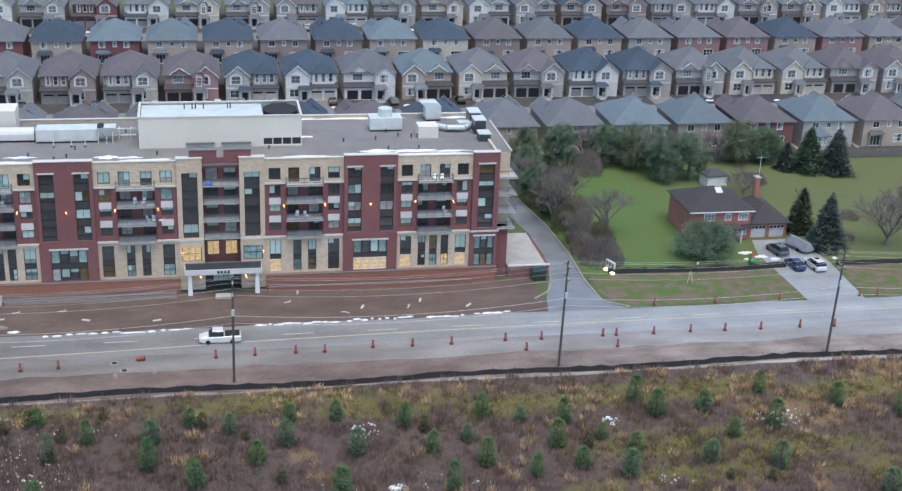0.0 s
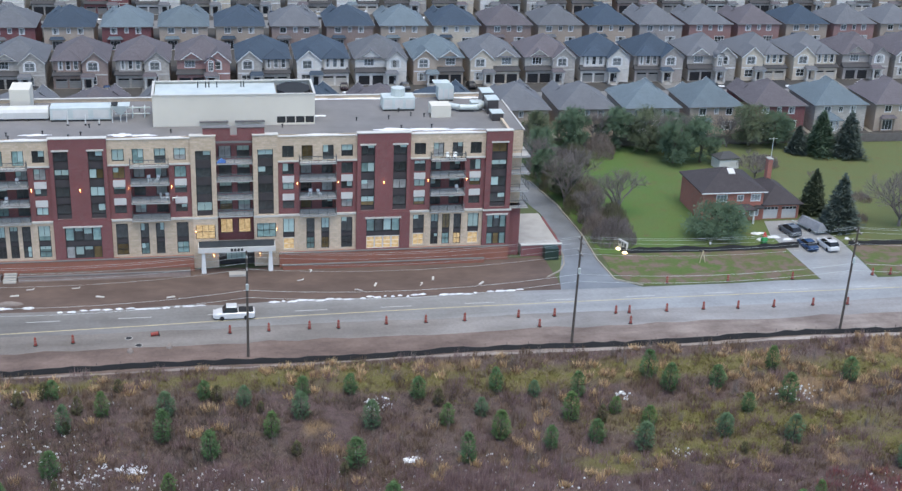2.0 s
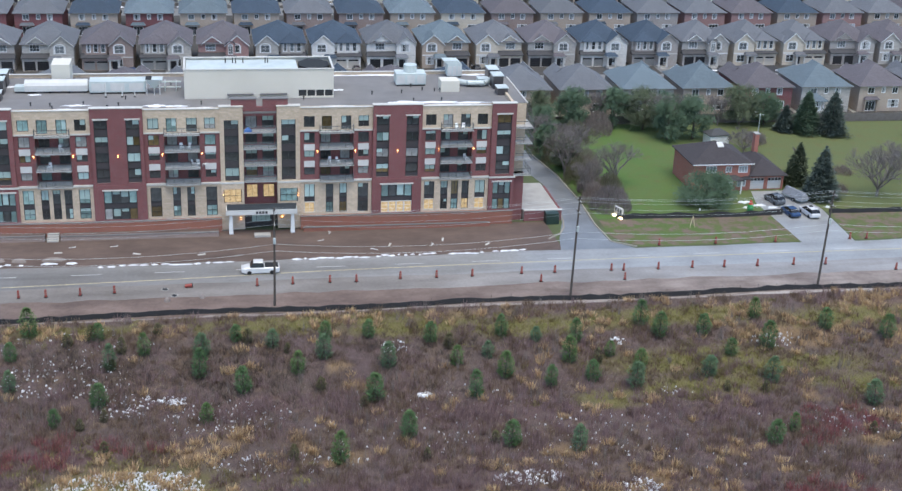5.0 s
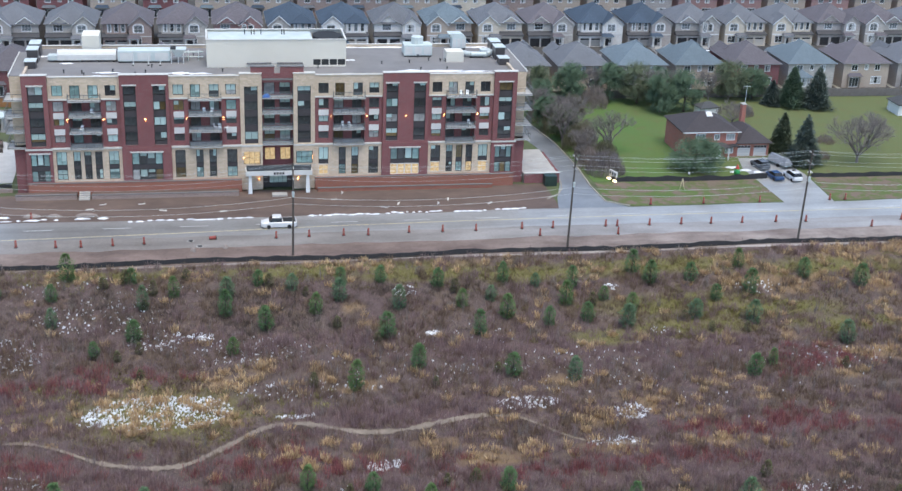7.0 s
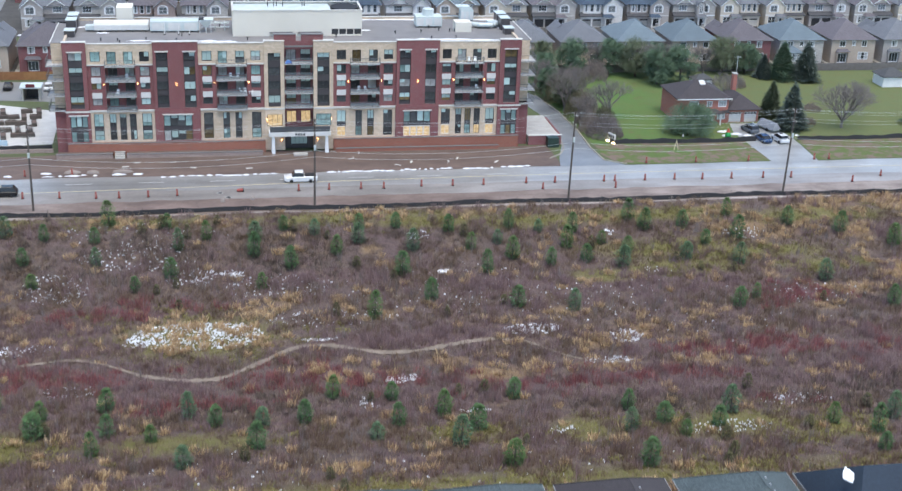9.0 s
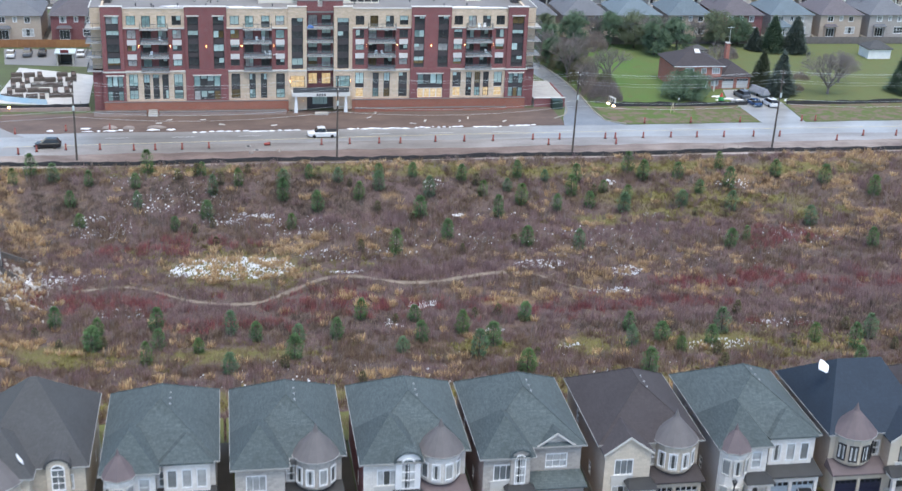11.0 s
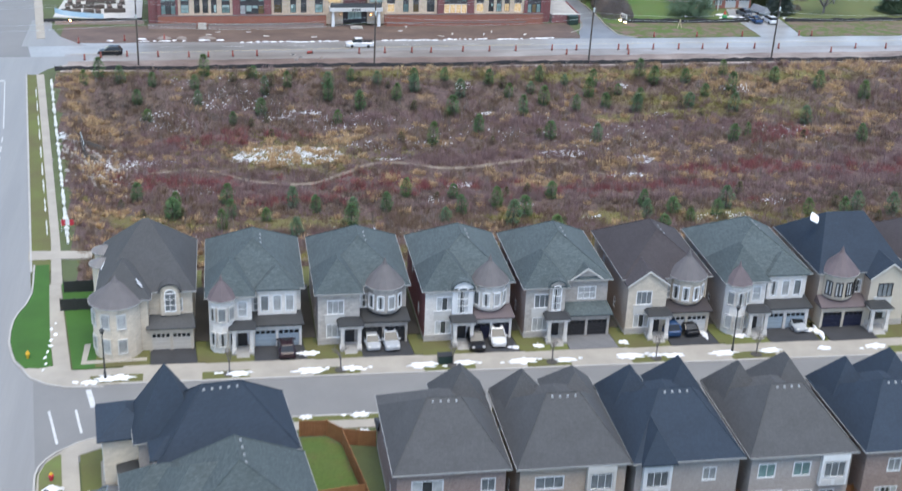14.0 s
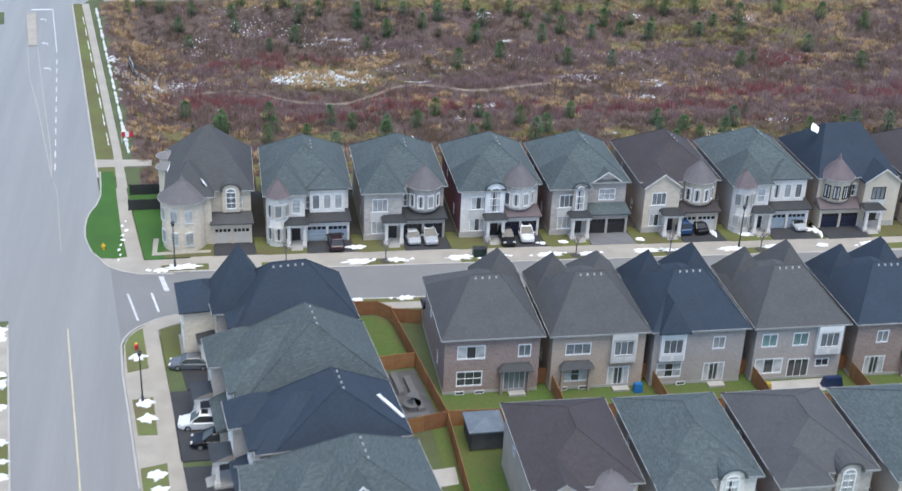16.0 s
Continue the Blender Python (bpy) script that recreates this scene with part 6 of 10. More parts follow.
def house(w=11.0, d=16.0, eave=6.6, roof="grey", front="tan_brick", side=None, wing="left", wing_w=None, step=1.8, slope=0.6, head="gable", head2=None,
          garage="garage_dark", porch=True, tur=None, dorm=None, near=False, sash=None, seed=1, group="", skirt=None, trim="fascia_pale", bay_back="canopy", ridge="deep", wing_slope=None, vents="line", back=None):
    """A two-storey house on 0..w by 0..d, its street front facing -y. wing: the side that stands forward; the garage is on the other."""
    rnd = random.Random(seed)
    side = side or front
    root = thing("house", f"two-storey {WALL_WORD[front]} house with a {ROOF_WORD[roof]} shingle hip roof", "house", group=group)
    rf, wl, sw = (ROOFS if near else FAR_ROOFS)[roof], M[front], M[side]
    a = wing_w or w * 0.46
    flip = wing == "right"
    fx = (lambda x: w - x) if flip else (lambda x: x)

    def rng(p, q):
        return (p, q) if not flip else (w - q, w - p)
    pane = lambda: rnd.choice(("glass_split", "glass_curtain", "glass_split", "glass_sheer") if near else ("glass_split", "glass_sheer", "glass_dark"))
    # plan, anticlockwise
    if not flip:
        plan = [(0, 0), (a, 0), (a, step), (w, step), (w, d), (0, d)]
        ef, eg, er, eb, el = 0, 2, 3, 4, 5
    else:
        plan = [(0, step), (w - a, step), (w - a, 0), (w, 0), (w, d), (0, d)]
        ef, eg, er, eb, el = 2, 0, 3, 4, 5
    lf = a
    lg = w - a
    wins = []
    # street front: wing windows and those over the garage
    ww = 1.9 if near else 2.0
    sash = sash or ("pale_trim" if tur == "corner" else "white_paint")
    if tur != "wing":
        wins += [(ef, lf * 0.42, 4.1, ww, 1.75, 3 if near else 2, 1 if near else 2, pane(), sash), (ef, lf * (0.4 if near else 0.36), 1.0, ww, 1.75, 3 if near else 2, 1 if near else 2, pane(), sash)]
    else:
        wins += [(ef, lf * 0.78, 4.15, 1.0, 1.9, 1, 2, pane(), "white_paint"), (ef, lf * 0.78, 1.0, 1.0, 1.7, 1, 1, pane(), "white_paint")]
    gu = lg * 0.55 if not flip else lg * 0.45
    if tur != "garage" and head2 != "bay":
        wins += [(eg, gu, 4.2, 2.2, 1.55, 3, 2, pane(), "white_paint")]
    su = lg * 0.12 if not flip else lg * 0.88
    if near and dorm is None:
        wins += [(eg, su, 4.0, 0.9, 1.7, 1, 2, pane(), "white_paint")]
    # sides, few and small
    for e, ln in () if not near else ((er, d - (step if not flip else 0)), (el, d - (0 if not flip else step))):
        wins += [(e, ln * 0.3, 4.3, 0.8, 1.3, 1, 2, "glass_dark", "white_paint"), (e, ln * 0.68, 1.4, 0.8, 1.3, 1, 2, "glass_dark", "white_paint")]
    # garden side
    wins += [(eb, w * 0.24, 4.2, 1.5, 1.4, 2, 1, pane(), "white_paint"), (eb, w * 0.74, 4.2, 2.2, 1.45, 3, 1, pane(), "white_paint"),
             (eb, w * 0.74, 1.0, 2.6, 1.7, 3, 2, pane(), "white_paint"), (eb, w * 0.26, 0.25, 2.3, 2.2, 3, 1, "glass_dark", "white_paint")]
    if not near:
        wins[-3] = (eb, w * 0.74, 4.2, 1.3, 1.4, 2, 1, pane(), "white_paint")
        wins += [(eb, w * 0.5, 4.4, 0.9, 1.2, 2, 1, pane(), "white_paint")]
    if back:
        wins = [q for q in wins if q[0] != eb] + [(eb, w * u, sill, ww_, hh, bars, rows, pn, "white_paint") for u, sill, ww_, hh, bars, rows, pn in back]
    s = Shape()
    put_windows(root, s, plan, 0, eave - 0.1, wins, wl)
    ob = part("wall", s, [wl, sw], root)
    # front edges take the facing, the others the side walls
    for poly in ob.data.polygons:
        nrm = poly.normal
        poly.material_index = 0 if nrm.y < -0.5 and poly.center.y < step + 1 else 1
    if near:
        part("foundation", Shape().box(-0.04, step + 0.3 if flip else 0.3, -0.3, w + 0.04, d + 0.04, 0.35), M["concrete"], root)
    if near and bay_back == "canopy" and head2 != "peak" and tur != "wing" and tur != "corner":
        # pale panelled surround that ties the upper and lower windows together, on a stone base
        c0, c1 = (lf * 0.40, lf * 0.40) if not flip else (w - a + lf * 0.40, w - a + lf * 0.40)
        part("window_surround", Shape().box(c0 - 1.15, -0.05, 2.85, c1 + 1.15, 0.02, 4.0).box(c0 - 1.25, -0.09, 3.95, c1 + 1.25, 0.02, 4.08), M["pale_trim"], root)
        part("stone_base", Shape().box(rng(0, a)[0] - 0.06, -0.08, 0, (rng(0, a)[1] - 2.3) if not flip else rng(0, a)[1] + 0.06, 0.05, 0.95), M["grey_stone"], root)
    # garage, forward of the set-back wall under a skirt roof
    g0, g1 = rng(a, w)
    gy = -0.1 if near else 0.2
    n_doors = 2
    dw = min(2.5, (g1 - g0 - 0.9) / 2)
    gaps = (g1 - g0 - 2 * dw) / 3
    cent = [g0 + gaps + dw / 2, g1 - gaps - dw / 2]
    s = Shape()
    wall_ring(s, [(g0, gy), (g1, gy), (g1, step + 0.1), (g0, step + 0.1)], 0, 3.05, {0: [(c - dw / 2 - g0, c + dw / 2 - g0, 0.05, 2.25) for c in cent]}, 0.25)
    part("garage_wall", s, wl, root)
    for c in cent:
        garage_door(root, pose(c, gy + 0.2, 0.05), dw, 2.2, M[garage], True if near else "strip" if garage != "garage_dark" else False)
    s = Shape()
    s.solid([(g0 - 0.3, gy - 0.4, 2.95), (g1 + 0.3, gy - 0.4, 2.95), (g1 + 0.3, step + 0.05, 2.95), (g0 - 0.3, step + 0.05, 2.95), (g0 - 0.3, gy - 0.4, 3.12), (g1 + 0.3, gy - 0.4, 3.12), (g1 + 0.05, step + 0.05, 3.85), (g0 - 0.05, step + 0.05, 3.85)],
            [(3, 2, 1, 0), (0, 1, 5, 4), (4, 5, 6, 7), (1, 2, 6, 5), (3, 0, 4, 7)])
    part("skirt_roof", s, M[skirt] if skirt else rf if near else M["skirt_shingle"], root)
    # entrance porch at the inner end of the wing
    px = fx(a - 1.15)
    top = 3.0 if near else 2.7
    if porch:
        s = Shape()
        s.box(px - 0.55, -0.06, 0.35, px + 0.55, 0.06, 2.55)
        part("front_door", s, M["door_dark"], root)
        for x in (px - 1.0, px + 1.0):
            s = Shape()
            s.box(x - 0.2, -1.75, 0.0, x + 0.2, -1.35, top)
            s.box(x - 0.27, -1.82, 0.0, x + 0.27, -1.28, 0.8)
            part("porch_column", s, M["white_stone"] if near else M["pale_trim"], root)
        s = Shape()
        s.box(px - 1.4, -1.9, top, px + 1.4, 0.05, top + 0.4)
        part("porch_beam", s, M["white_stone"] if near else M["pale_trim"], root)
        s = Shape()
        zt, rise = top + 0.4, 0.3 if near else 0.5
        s.solid([(px - 1.6, -2.1, zt), (px + 1.6, -2.1, zt), (px + 1.6, 0, zt), (px - 1.6, 0, zt), (px - 1.15, -0.4, zt + rise), (px + 1.15, -0.4, zt + rise), (px + 1.15, 0, zt + rise), (px - 1.15, 0, zt + rise)],
                [(3, 2, 1, 0), (0, 1, 5, 4), (1, 2, 6, 5), (3, 0, 4, 7), (4, 5, 6, 7)])
        part("porch_roof", s, M["dark_metal"] if near else rf, root)
        s = Shape()
        s.box(px - 1.3, -1.9, 0, px + 1.3, 0, 0.35)
        for i in range(3):
            s.box(px - 0.75, -1.9 - 0.32 * (i + 1), 0, px + 0.75, -1.9 - 0.32 * i, 0.35 - 0.1 * (i + 1))
        part("porch_steps", s, M["concrete"], root)
    # roofs
    o = 0.45
    s = Shape()
    if isinstance(ridge, tuple) and ridge[0] == "cross":
        # short ridge across, towards the garden, and a lower roof in front of it
        _, rise, half, reach, low = ridge
        s.hip_across(-o, d + o - 2 * reach, w + o, d + o, eave, rise, w / 2 + o - half)
        s.hip_deep(-o + 0.05, step - o, w + o - 0.05, d + o - reach, eave + 0.004, low, 4.2)
    elif isinstance(ridge, tuple):
        s.hip_deep(-o, step - o, w + o, d + o, eave, ridge[1], ridge[2], 0.16, ridge[2])
    elif ridge == "rear":
        s.hip_across(-o, d + o - 12.4, w + o, d + o, eave, 4.35, w / 2 + o - 1.6)
        s.hip_deep(-o + 0.05, step - o, w + o - 0.05, d - 6.0, eave + 0.004, 3.0, 4.2)
    elif ridge == "apex":
        s.hip_across(-o, step - o, w + o, d + o, eave, 6.2, w / 2 + o - 0.3)
    elif ridge == "across":
        s.hip_across(-o, step - o, w + o, d + o, eave, 5.2, 3.4)
    else:
        s.hip(-o, step - o, w + o, d + o, eave, slope)
    part("roof", s, rf, root)
    # caps along ridge and hips, and the vents beside them
    c = Shape()
    vent = cached("attic_vent", lambda: Shape().prism([(-0.12, -0.12), (0.12, -0.12), (0.12, 0.12), (-0.12, 0.12)], -0.1, 0.1, [(-0.08, -0.08), (0.08, -0.08), (0.08, 0.08), (-0.08, 0.08)]).mesh("attic_vent", M["vent_grey"]))
    if ridge == "rear" or isinstance(ridge, tuple) and ridge[0] == "cross":
        half, reach, rise = (1.6, 6.2, 4.35) if ridge == "rear" else (ridge[2], ridge[3], ridge[1])
        ends = [(w / 2 - half, d + o - reach, eave + rise), (w / 2 + half, d + o - reach, eave + rise)]
        for x0, e in ((-o, ends[0]), (w + o, ends[1])):
            c.rod((x0, d + o, eave), e, 0.07, n=6)
            if ridge != "rear":
                c.rod((x0, d + o - 2 * reach, eave), e, 0.07, n=6)
        c.rod(*ends, 0.07, n=6)
        if ridge != "rear":
            for i in range(4):
                part("attic_vent", vent, None, root, at=pose(w / 2 - half + (i + 0.3) * half * 0.62, d + o - reach + 0.5, eave + rise * (1 - 0.5 / reach) + 0.06), label="pale roof vent")
    elif near and (ridge == "deep" or isinstance(ridge, tuple)):
        y0, y1 = step - o, d + o
        inset, rise = (ridge[2], ridge[1]) if isinstance(ridge, tuple) else (w / 2 + o, (w / 2 + o) * slope)
        ends = [(w / 2, y0 + inset, eave + rise), (w / 2, y1 - inset, eave + rise)]
        for x0 in (-o, w + o):
            c.rod((x0, y0, eave), ends[0], 0.07, n=6)
            c.rod((x0, y1, eave), ends[1], 0.07, n=6)
        c.rod(*ends, 0.07, n=6)
        if isinstance(ridge, tuple):
            for i in range(5):
                part("attic_vent", vent, None, root, at=pose(w / 2 + 0.42, y0 + inset + 0.1 + i * 0.78, eave + rise * (1 - 0.42 / (w / 2 + o)) + 0.05), label="pale roof vent")
    if c.v:
        part("ridge_cap", c, rf, root)
    fascia_ring(root, -o, step - o, w + o, d + o, eave, M["fascia_pale"] if near else M["eave_grey"])
    w0, w1 = rng(0, a)
    if head == "gable":
        gable(root, w0 + 0.05, w1 - 0.05, -0.02, 5.5, eave - 0.1, 0.72 if near else 0.85, wl, rf, M[trim])
        if not near:
            # white arched surround of the upper window, and a band above the lower one
            c0 = (w0 + lf * 0.42) if not flip else (w1 - lf * 0.58)
            part("window_arch", cached("far_arch", far_arch), None, root, at=pose(c0, -0.06, 4.0))
            part("band_course", Shape().box(w0, -0.07, 3.05, w1, 0.0, 3.3), M["white_paint"] if trim == "white_paint" else M["pale_trim"], root)
    else:
        s = Shape()
        s.hip(w0 - o, -o, w1 + o, step + w * 0.46, eave + 0.003, wing_slope or slope * 1.12)
        part("wing_roof", s, rf, root)
        fascia_ring(root, w0 - o, -o, w1 + o, step + 0.5, eave, M["fascia_pale"] if near else M["eave_grey"])
    if head2 == "gable":
        q0, q1 = (g0 + 0.9, g1 - 0.7) if g1 - g0 > 4 else (g0, g1)
        gable(root, q0, q1, step - 0.05, 5.5, eave - 0.1, 0.7, wl, rf, M[trim])
    elif head2 == "peak":
        s = Shape()
        s.hip(g0 + 0.5, step - 0.9, g1 + 0.3, step + 5.0, eave + 0.006, 1.42)
        part("peak_roof", s, rf, root)
    elif head2 == "bay":
        q0, q1 = g0 + 0.7, g1 - 0.5
        plan2 = [(q0, step - 0.6), (q1, step - 0.6), (q1, step + 0.2), (q0, step + 0.2)]
        s = Shape()
        put_windows(root, s, plan2, 3.3, eave + 0.1, [(0, (q1 - q0) * t, 4.1, 0.9, 2.0, 1, 1 if near else 2, pane(), "white_paint") for t in (0.18, 0.5, 0.82)], wl)
        part("bay_wall", s, wl, root)
        s = Shape()
        s.hip(q0 - 0.35, step - 1.0, q1 + 0.35, step + 4.5, eave + 0.2, slope)
        part("bay_roof", s, rf, root)
    if tur == "low":
        turret(root, fx(w - 2.6), step + 0.2, 1.9, 3.95, eave - 0.4, wl, M["turret_slate"], 16, [(t, 4.2, 0.75, 1.5, pane()) for t in (-52, -18, 18, 52)], True, 0.8)
    elif tur == "garage":
        tx = fx(w - 2.6)
        turret(root, tx, step + 0.35, 2.1, 3.95, eave + 0.1, wl, M["turret_copper" if roof == "navy" else "turret_slate"], 16, [(t, 4.35, 0.8, 1.7, pane()) for t in (-52, -18, 18, 52)], True, 1.45, "door_dark" if sash == "door_dark" else "white_paint")
    elif tur == "wing":
        tx = fx(1.45)
        turret(root, tx, 0.15, 1.5, 0, eave - 0.1, wl, M["turret_copper"], 8, [(t, z, 0.85, 1.7, pane()) for t in (-45, 0, 45) for z in (1.0, 4.2)], False, 1.7)
    elif tur == "corner":
        tx = fx(1.9)
        turret(root, tx, 0.6, 2.75, 0, eave - 0.25, wl, M["turret_slate"], 18, [(t, z, 1.0, 1.75, "glass_curtain") for t in (-62, -24, 14) for z in (1.0, 4.1)], False, 1.0)
        for y in (9.2, 12.9):
            turret(root, -0.25, y, 1.15, 0, eave + 0.25, wl, M["eave_grey"], 12, (), False, 0.75)
    if dorm in ("porch", "tall"):
        arch_dormer(root, px, -0.3, 3.0, 1.9 if dorm == "porch" else 2.5, 3.3, eave + 0.0, wl if dorm == "porch" else M["white_paint"], rf, pane())
    elif dorm == "garage":
        arch_dormer(root, (g0 + g1) / 2, step - 0.5, step + 3.0, 2.2, 3.9, eave + 0.0, wl, rf, pane())
    # roof vents near the ridge
    zr = eave + (min(w, d - step) / 2 + o) * slope
    if near and vents == "row":
        for i in range(4):
            part("attic_vent", vent, None, root, at=pose(w / 2 + (i - 1.5) * 0.75, d + o - 6.2 * 0.94, eave + 4.35 * 0.94 + 0.03))
    for i in range(3 if near and vents == "line" and ridge == "deep" else 0):
        part("attic_vent", vent, None, root, at=pose(w / 2 + (0.9 if not flip else -0.9), step + w * 0.5 + 1.2 * i, zr - 0.9 * slope))
    # garden side: bays are given as far along the wall as the windows that they frame
    for kind, u in bay_back if isinstance(bay_back, tuple) else ((bay_back, 0.26), ):
        c = w - w * u
        if kind == "canopy":
            s = Shape()
            s.solid([(c - 1.9, d, 2.95), (c + 1.9, d, 2.95), (c + 1.9, d + 0.9, 2.95), (c - 1.9, d + 0.9, 2.95), (c - 1.4, d, 3.6), (c + 1.4, d, 3.6), (c + 1.2, d + 0.35, 3.6), (c - 1.2, d + 0.35, 3.6)],
                    [(0, 1, 2, 3), (3, 2, 6, 7), (0, 3, 7, 4), (2, 1, 5, 6), (4, 7, 6, 5)])
            part("canopy", s, rf, root)
            s = Shape()
            s.box(c - 1.6, d, 0.0, c - 1.35, d + 0.55, 2.7).box(c + 1.35, d, 0.0, c + 1.6, d + 0.55, 2.7)
            s.box(c - 1.6, d, 2.7, c + 1.6, d + 0.55, 2.96)
            part("bay", s, sw, root)
        elif kind == "room":
            ring = [(c - 2.0, d - 0.05), (c + 2.0, d - 0.05), (c + 2.0, d + 1.6), (c + 1.0, d + 2.6), (c - 1.0, d + 2.6), (c - 2.0, d + 1.6)]
            s = Shape()
            put_windows(root, s, ring, 0, 3.4, [(1, 0.8, 1.2, 0.8, 1.7, 1, 2, "glass_split", "white_paint"), (2, 0.7, 1.2, 0.9, 1.7, 1, 2, "glass_split", "white_paint"), (3, 1.0, 1.2, 1.4, 1.9, 2, 2, "glass_split", "white_paint"), (4, 0.7, 1.2, 0.9, 1.7, 1, 2, "glass_split", "white_paint")], wl)
            part("bay", s, wl, root)
            part("bay_roof", Shape().hip(c - 2.4, d - 1.5, c + 2.4, d + 3.0, 3.4, 0.6), rf, root)
        elif kind in ("box", "gabled_box", "pale_box"):
            # a panelled box bay in front of an upper window, open where the window is
            ring = [(c - 1.4, d - 0.02), (c + 1.4, d - 0.02), (c + 1.4, d + 0.5), (c - 1.4, d + 0.5)]
            s = Shape()
            wall_ring(s, ring, 3.25, eave - 0.12, {2: [(0.35, 2.45, 0.95, 2.65)]}, 0.2)
            s.face((c - 1.4, d - 0.02, 3.25), (c - 1.4, d + 0.5, 3.25), (c + 1.4, d + 0.5, 3.25), (c + 1.4, d - 0.02, 3.25))
            part("bay", s, M["white_paint"] if kind != "pale_box" else M["pale_trim"], root)
            add_window(root, pose(c, d + 0.46, 4.2, 0, 0, 180), 2.1, 1.7, 3, 1, M["white_paint"], M["glass_sheer"])
            for k in (-0.7, 0.7):
                part("bay_panel", Shape().box(c + k - 0.5, d + 0.5, 3.4, c + k + 0.5, d + 0.525, 4.0), M["white_panel"], root)
            if kind == "gabled_box":
                part("bay_roof", Shape().hip(c - 1.75, d - 6.0, c + 1.75, d + 0.85, eave + 0.02, 1.6), rf, root)
    return root


def place(ob, x, y, rz=0.0, z=0.02):
    ob.matrix_basis = pose(x, y, z, 0, 0, rz)
    return ob


M["vent_grey"] = surface("vent_grey", (0.36, 0.37, 0.38), (0.27, 0.275, 0.28), 1, 9, 0.5, 0.02)
# row A: fronts towards the residential street
NEAR = "houses along the residential street"
ROW_A = [
    dict(roof="grey", front="pale_stone", side="beige_stucco", head="hip", tur="corner", dorm="garage", garage="garage_tan", porch=False, wing_w=5.4, slope=0.88, ridge="apex"),
    dict(roof="green", front="white_stone", side="grey_brick", head="hip", tur="wing", head2="bay", garage="garage_blue", dorm=None, skirt="dark_metal"),
    dict(roof="green", front="grey_stone", side="grey_brick", head="hip", tur="garage", garage="garage_dark", skirt="dark_metal"),
    dict(roof="green", front="white_stone", side="red_brick", head="hip", tur="garage", garage="garage_navy", dorm="tall", wing_w=5.6, skirt="turret_copper"),
    dict(roof="green", front="grey_stone", side="brown_brick", head="hip", head2="gable", garage="garage_dark", dorm="porch"),
    dict(roof="brown", front="pale_stone", side="tan_brick", head="gable", tur="garage", garage="garage_white"),
    dict(roof="green", front="white_stone", side="grey_brick", head="hip", tur="wing", head2="bay", garage="garage_blue", skirt="dark_metal"),
    dict(roof="navy", front="beige_stucco", side="tan_brick", head="gable", tur="garage", garage="garage_navy", wing="right", skirt="turret_copper", ridge="across", sash="door_dark"),
    dict(roof="brown", front="pale_stone", side="grey_brick", head="gable", head2="gable", garage="garage_dark", wing="right"),
    dict(roof="green", front="grey_stone", side="brown_brick", head="hip", head2="bay", garage="garage_white"),
]
A_X = [-43.6, -31.3, -18.8, -6.2, 5.9, 18.5, 30.8, 43.6, 56.2, 68.8]
A_W = [10.4, 10.6, 10.6, 10.6, 10.6, 10.6, 11.2, 11.0, 10.8, 10.8]
for i, (spec, x, w) in enumerate(zip(ROW_A, A_X, A_W)):
    place(house(w=w, d=15.6, eave=6.9, near=True, seed=20 + i, group=NEAR, trim="pale_trim", **dict(dict(slope=0.7, wing_slope=1.15), **spec)), x, 53.0 + SLOPE * (x + 30), -0.8)

# row B: backs towards the field of gardens, roofs with two peaks
FRENCH, WIDE, PAIR, SLIDE = (0.2, 2.3, 2.25, 4, 1), (1.0, 2.7, 1.7, 3, 2), (4.3, 1.3, 1.4, 2, 1), (0.2, 2.4, 2.3, 3, 1)
ROW_B = [
    dict(roof="grey", front="brown_brick", head2="plain", bay_back=(("canopy", 0.75), ), back=((0.28, 4.3, 2.9, 1.5, 3, 1, "glass_split"), (0.84, *PAIR, "glass_sheer"), (0.27, *WIDE, "glass_dark"), (0.75, *FRENCH, "glass_sheer"))),
    dict(roof="grey", front="tan_brick", wing_slope=1.12, bay_back=(("canopy", 0.27), ("pale_box", 0.76)), back=((0.28, 4.3, 2.7, 1.3, 3, 1, "glass_sheer"), (0.27, *WIDE, "glass_split"), (0.74, *FRENCH, "glass_split"))),
    dict(roof="navy", front="grey_brick", bay_back=(("gabled_box", 0.2), ), back=((0.72, *PAIR, "glass_curtain"), (0.2, *WIDE, "glass_split"), (0.7, *FRENCH, "glass_split"))),
    dict(roof="grey", front="grey_brick", bay_back=(("box", 0.82), ), back=((0.16, 4.3, 1.7, 1.5, 2, 1, "glass_teal"), (0.51, 4.3, 1.7, 1.5, 2, 1, "glass_teal"), (0.19, 0.9, 3.1, 1.8, 3, 1, "glass_split"), (0.53, *SLIDE, "glass_dark"), (0.8, 1.5, 1.5, 0.9, 2, 1, "glass_dark"))),
    dict(roof="navy", front="brown_brick", bay_back=(("canopy", 0.74), ), back=((0.3, *PAIR, "glass_curtain"), (0.78, *PAIR, "glass_sheer"), (0.26, *FRENCH, "glass_split"), (0.74, *WIDE, "glass_split"))),
    dict(roof="grey", front="tan_brick", bay_back=(("box", 0.24), ), back=((0.74, *PAIR, "glass_sheer"), (0.24, *WIDE, "glass_split"), (0.72, *FRENCH, "glass_dark"))),
]
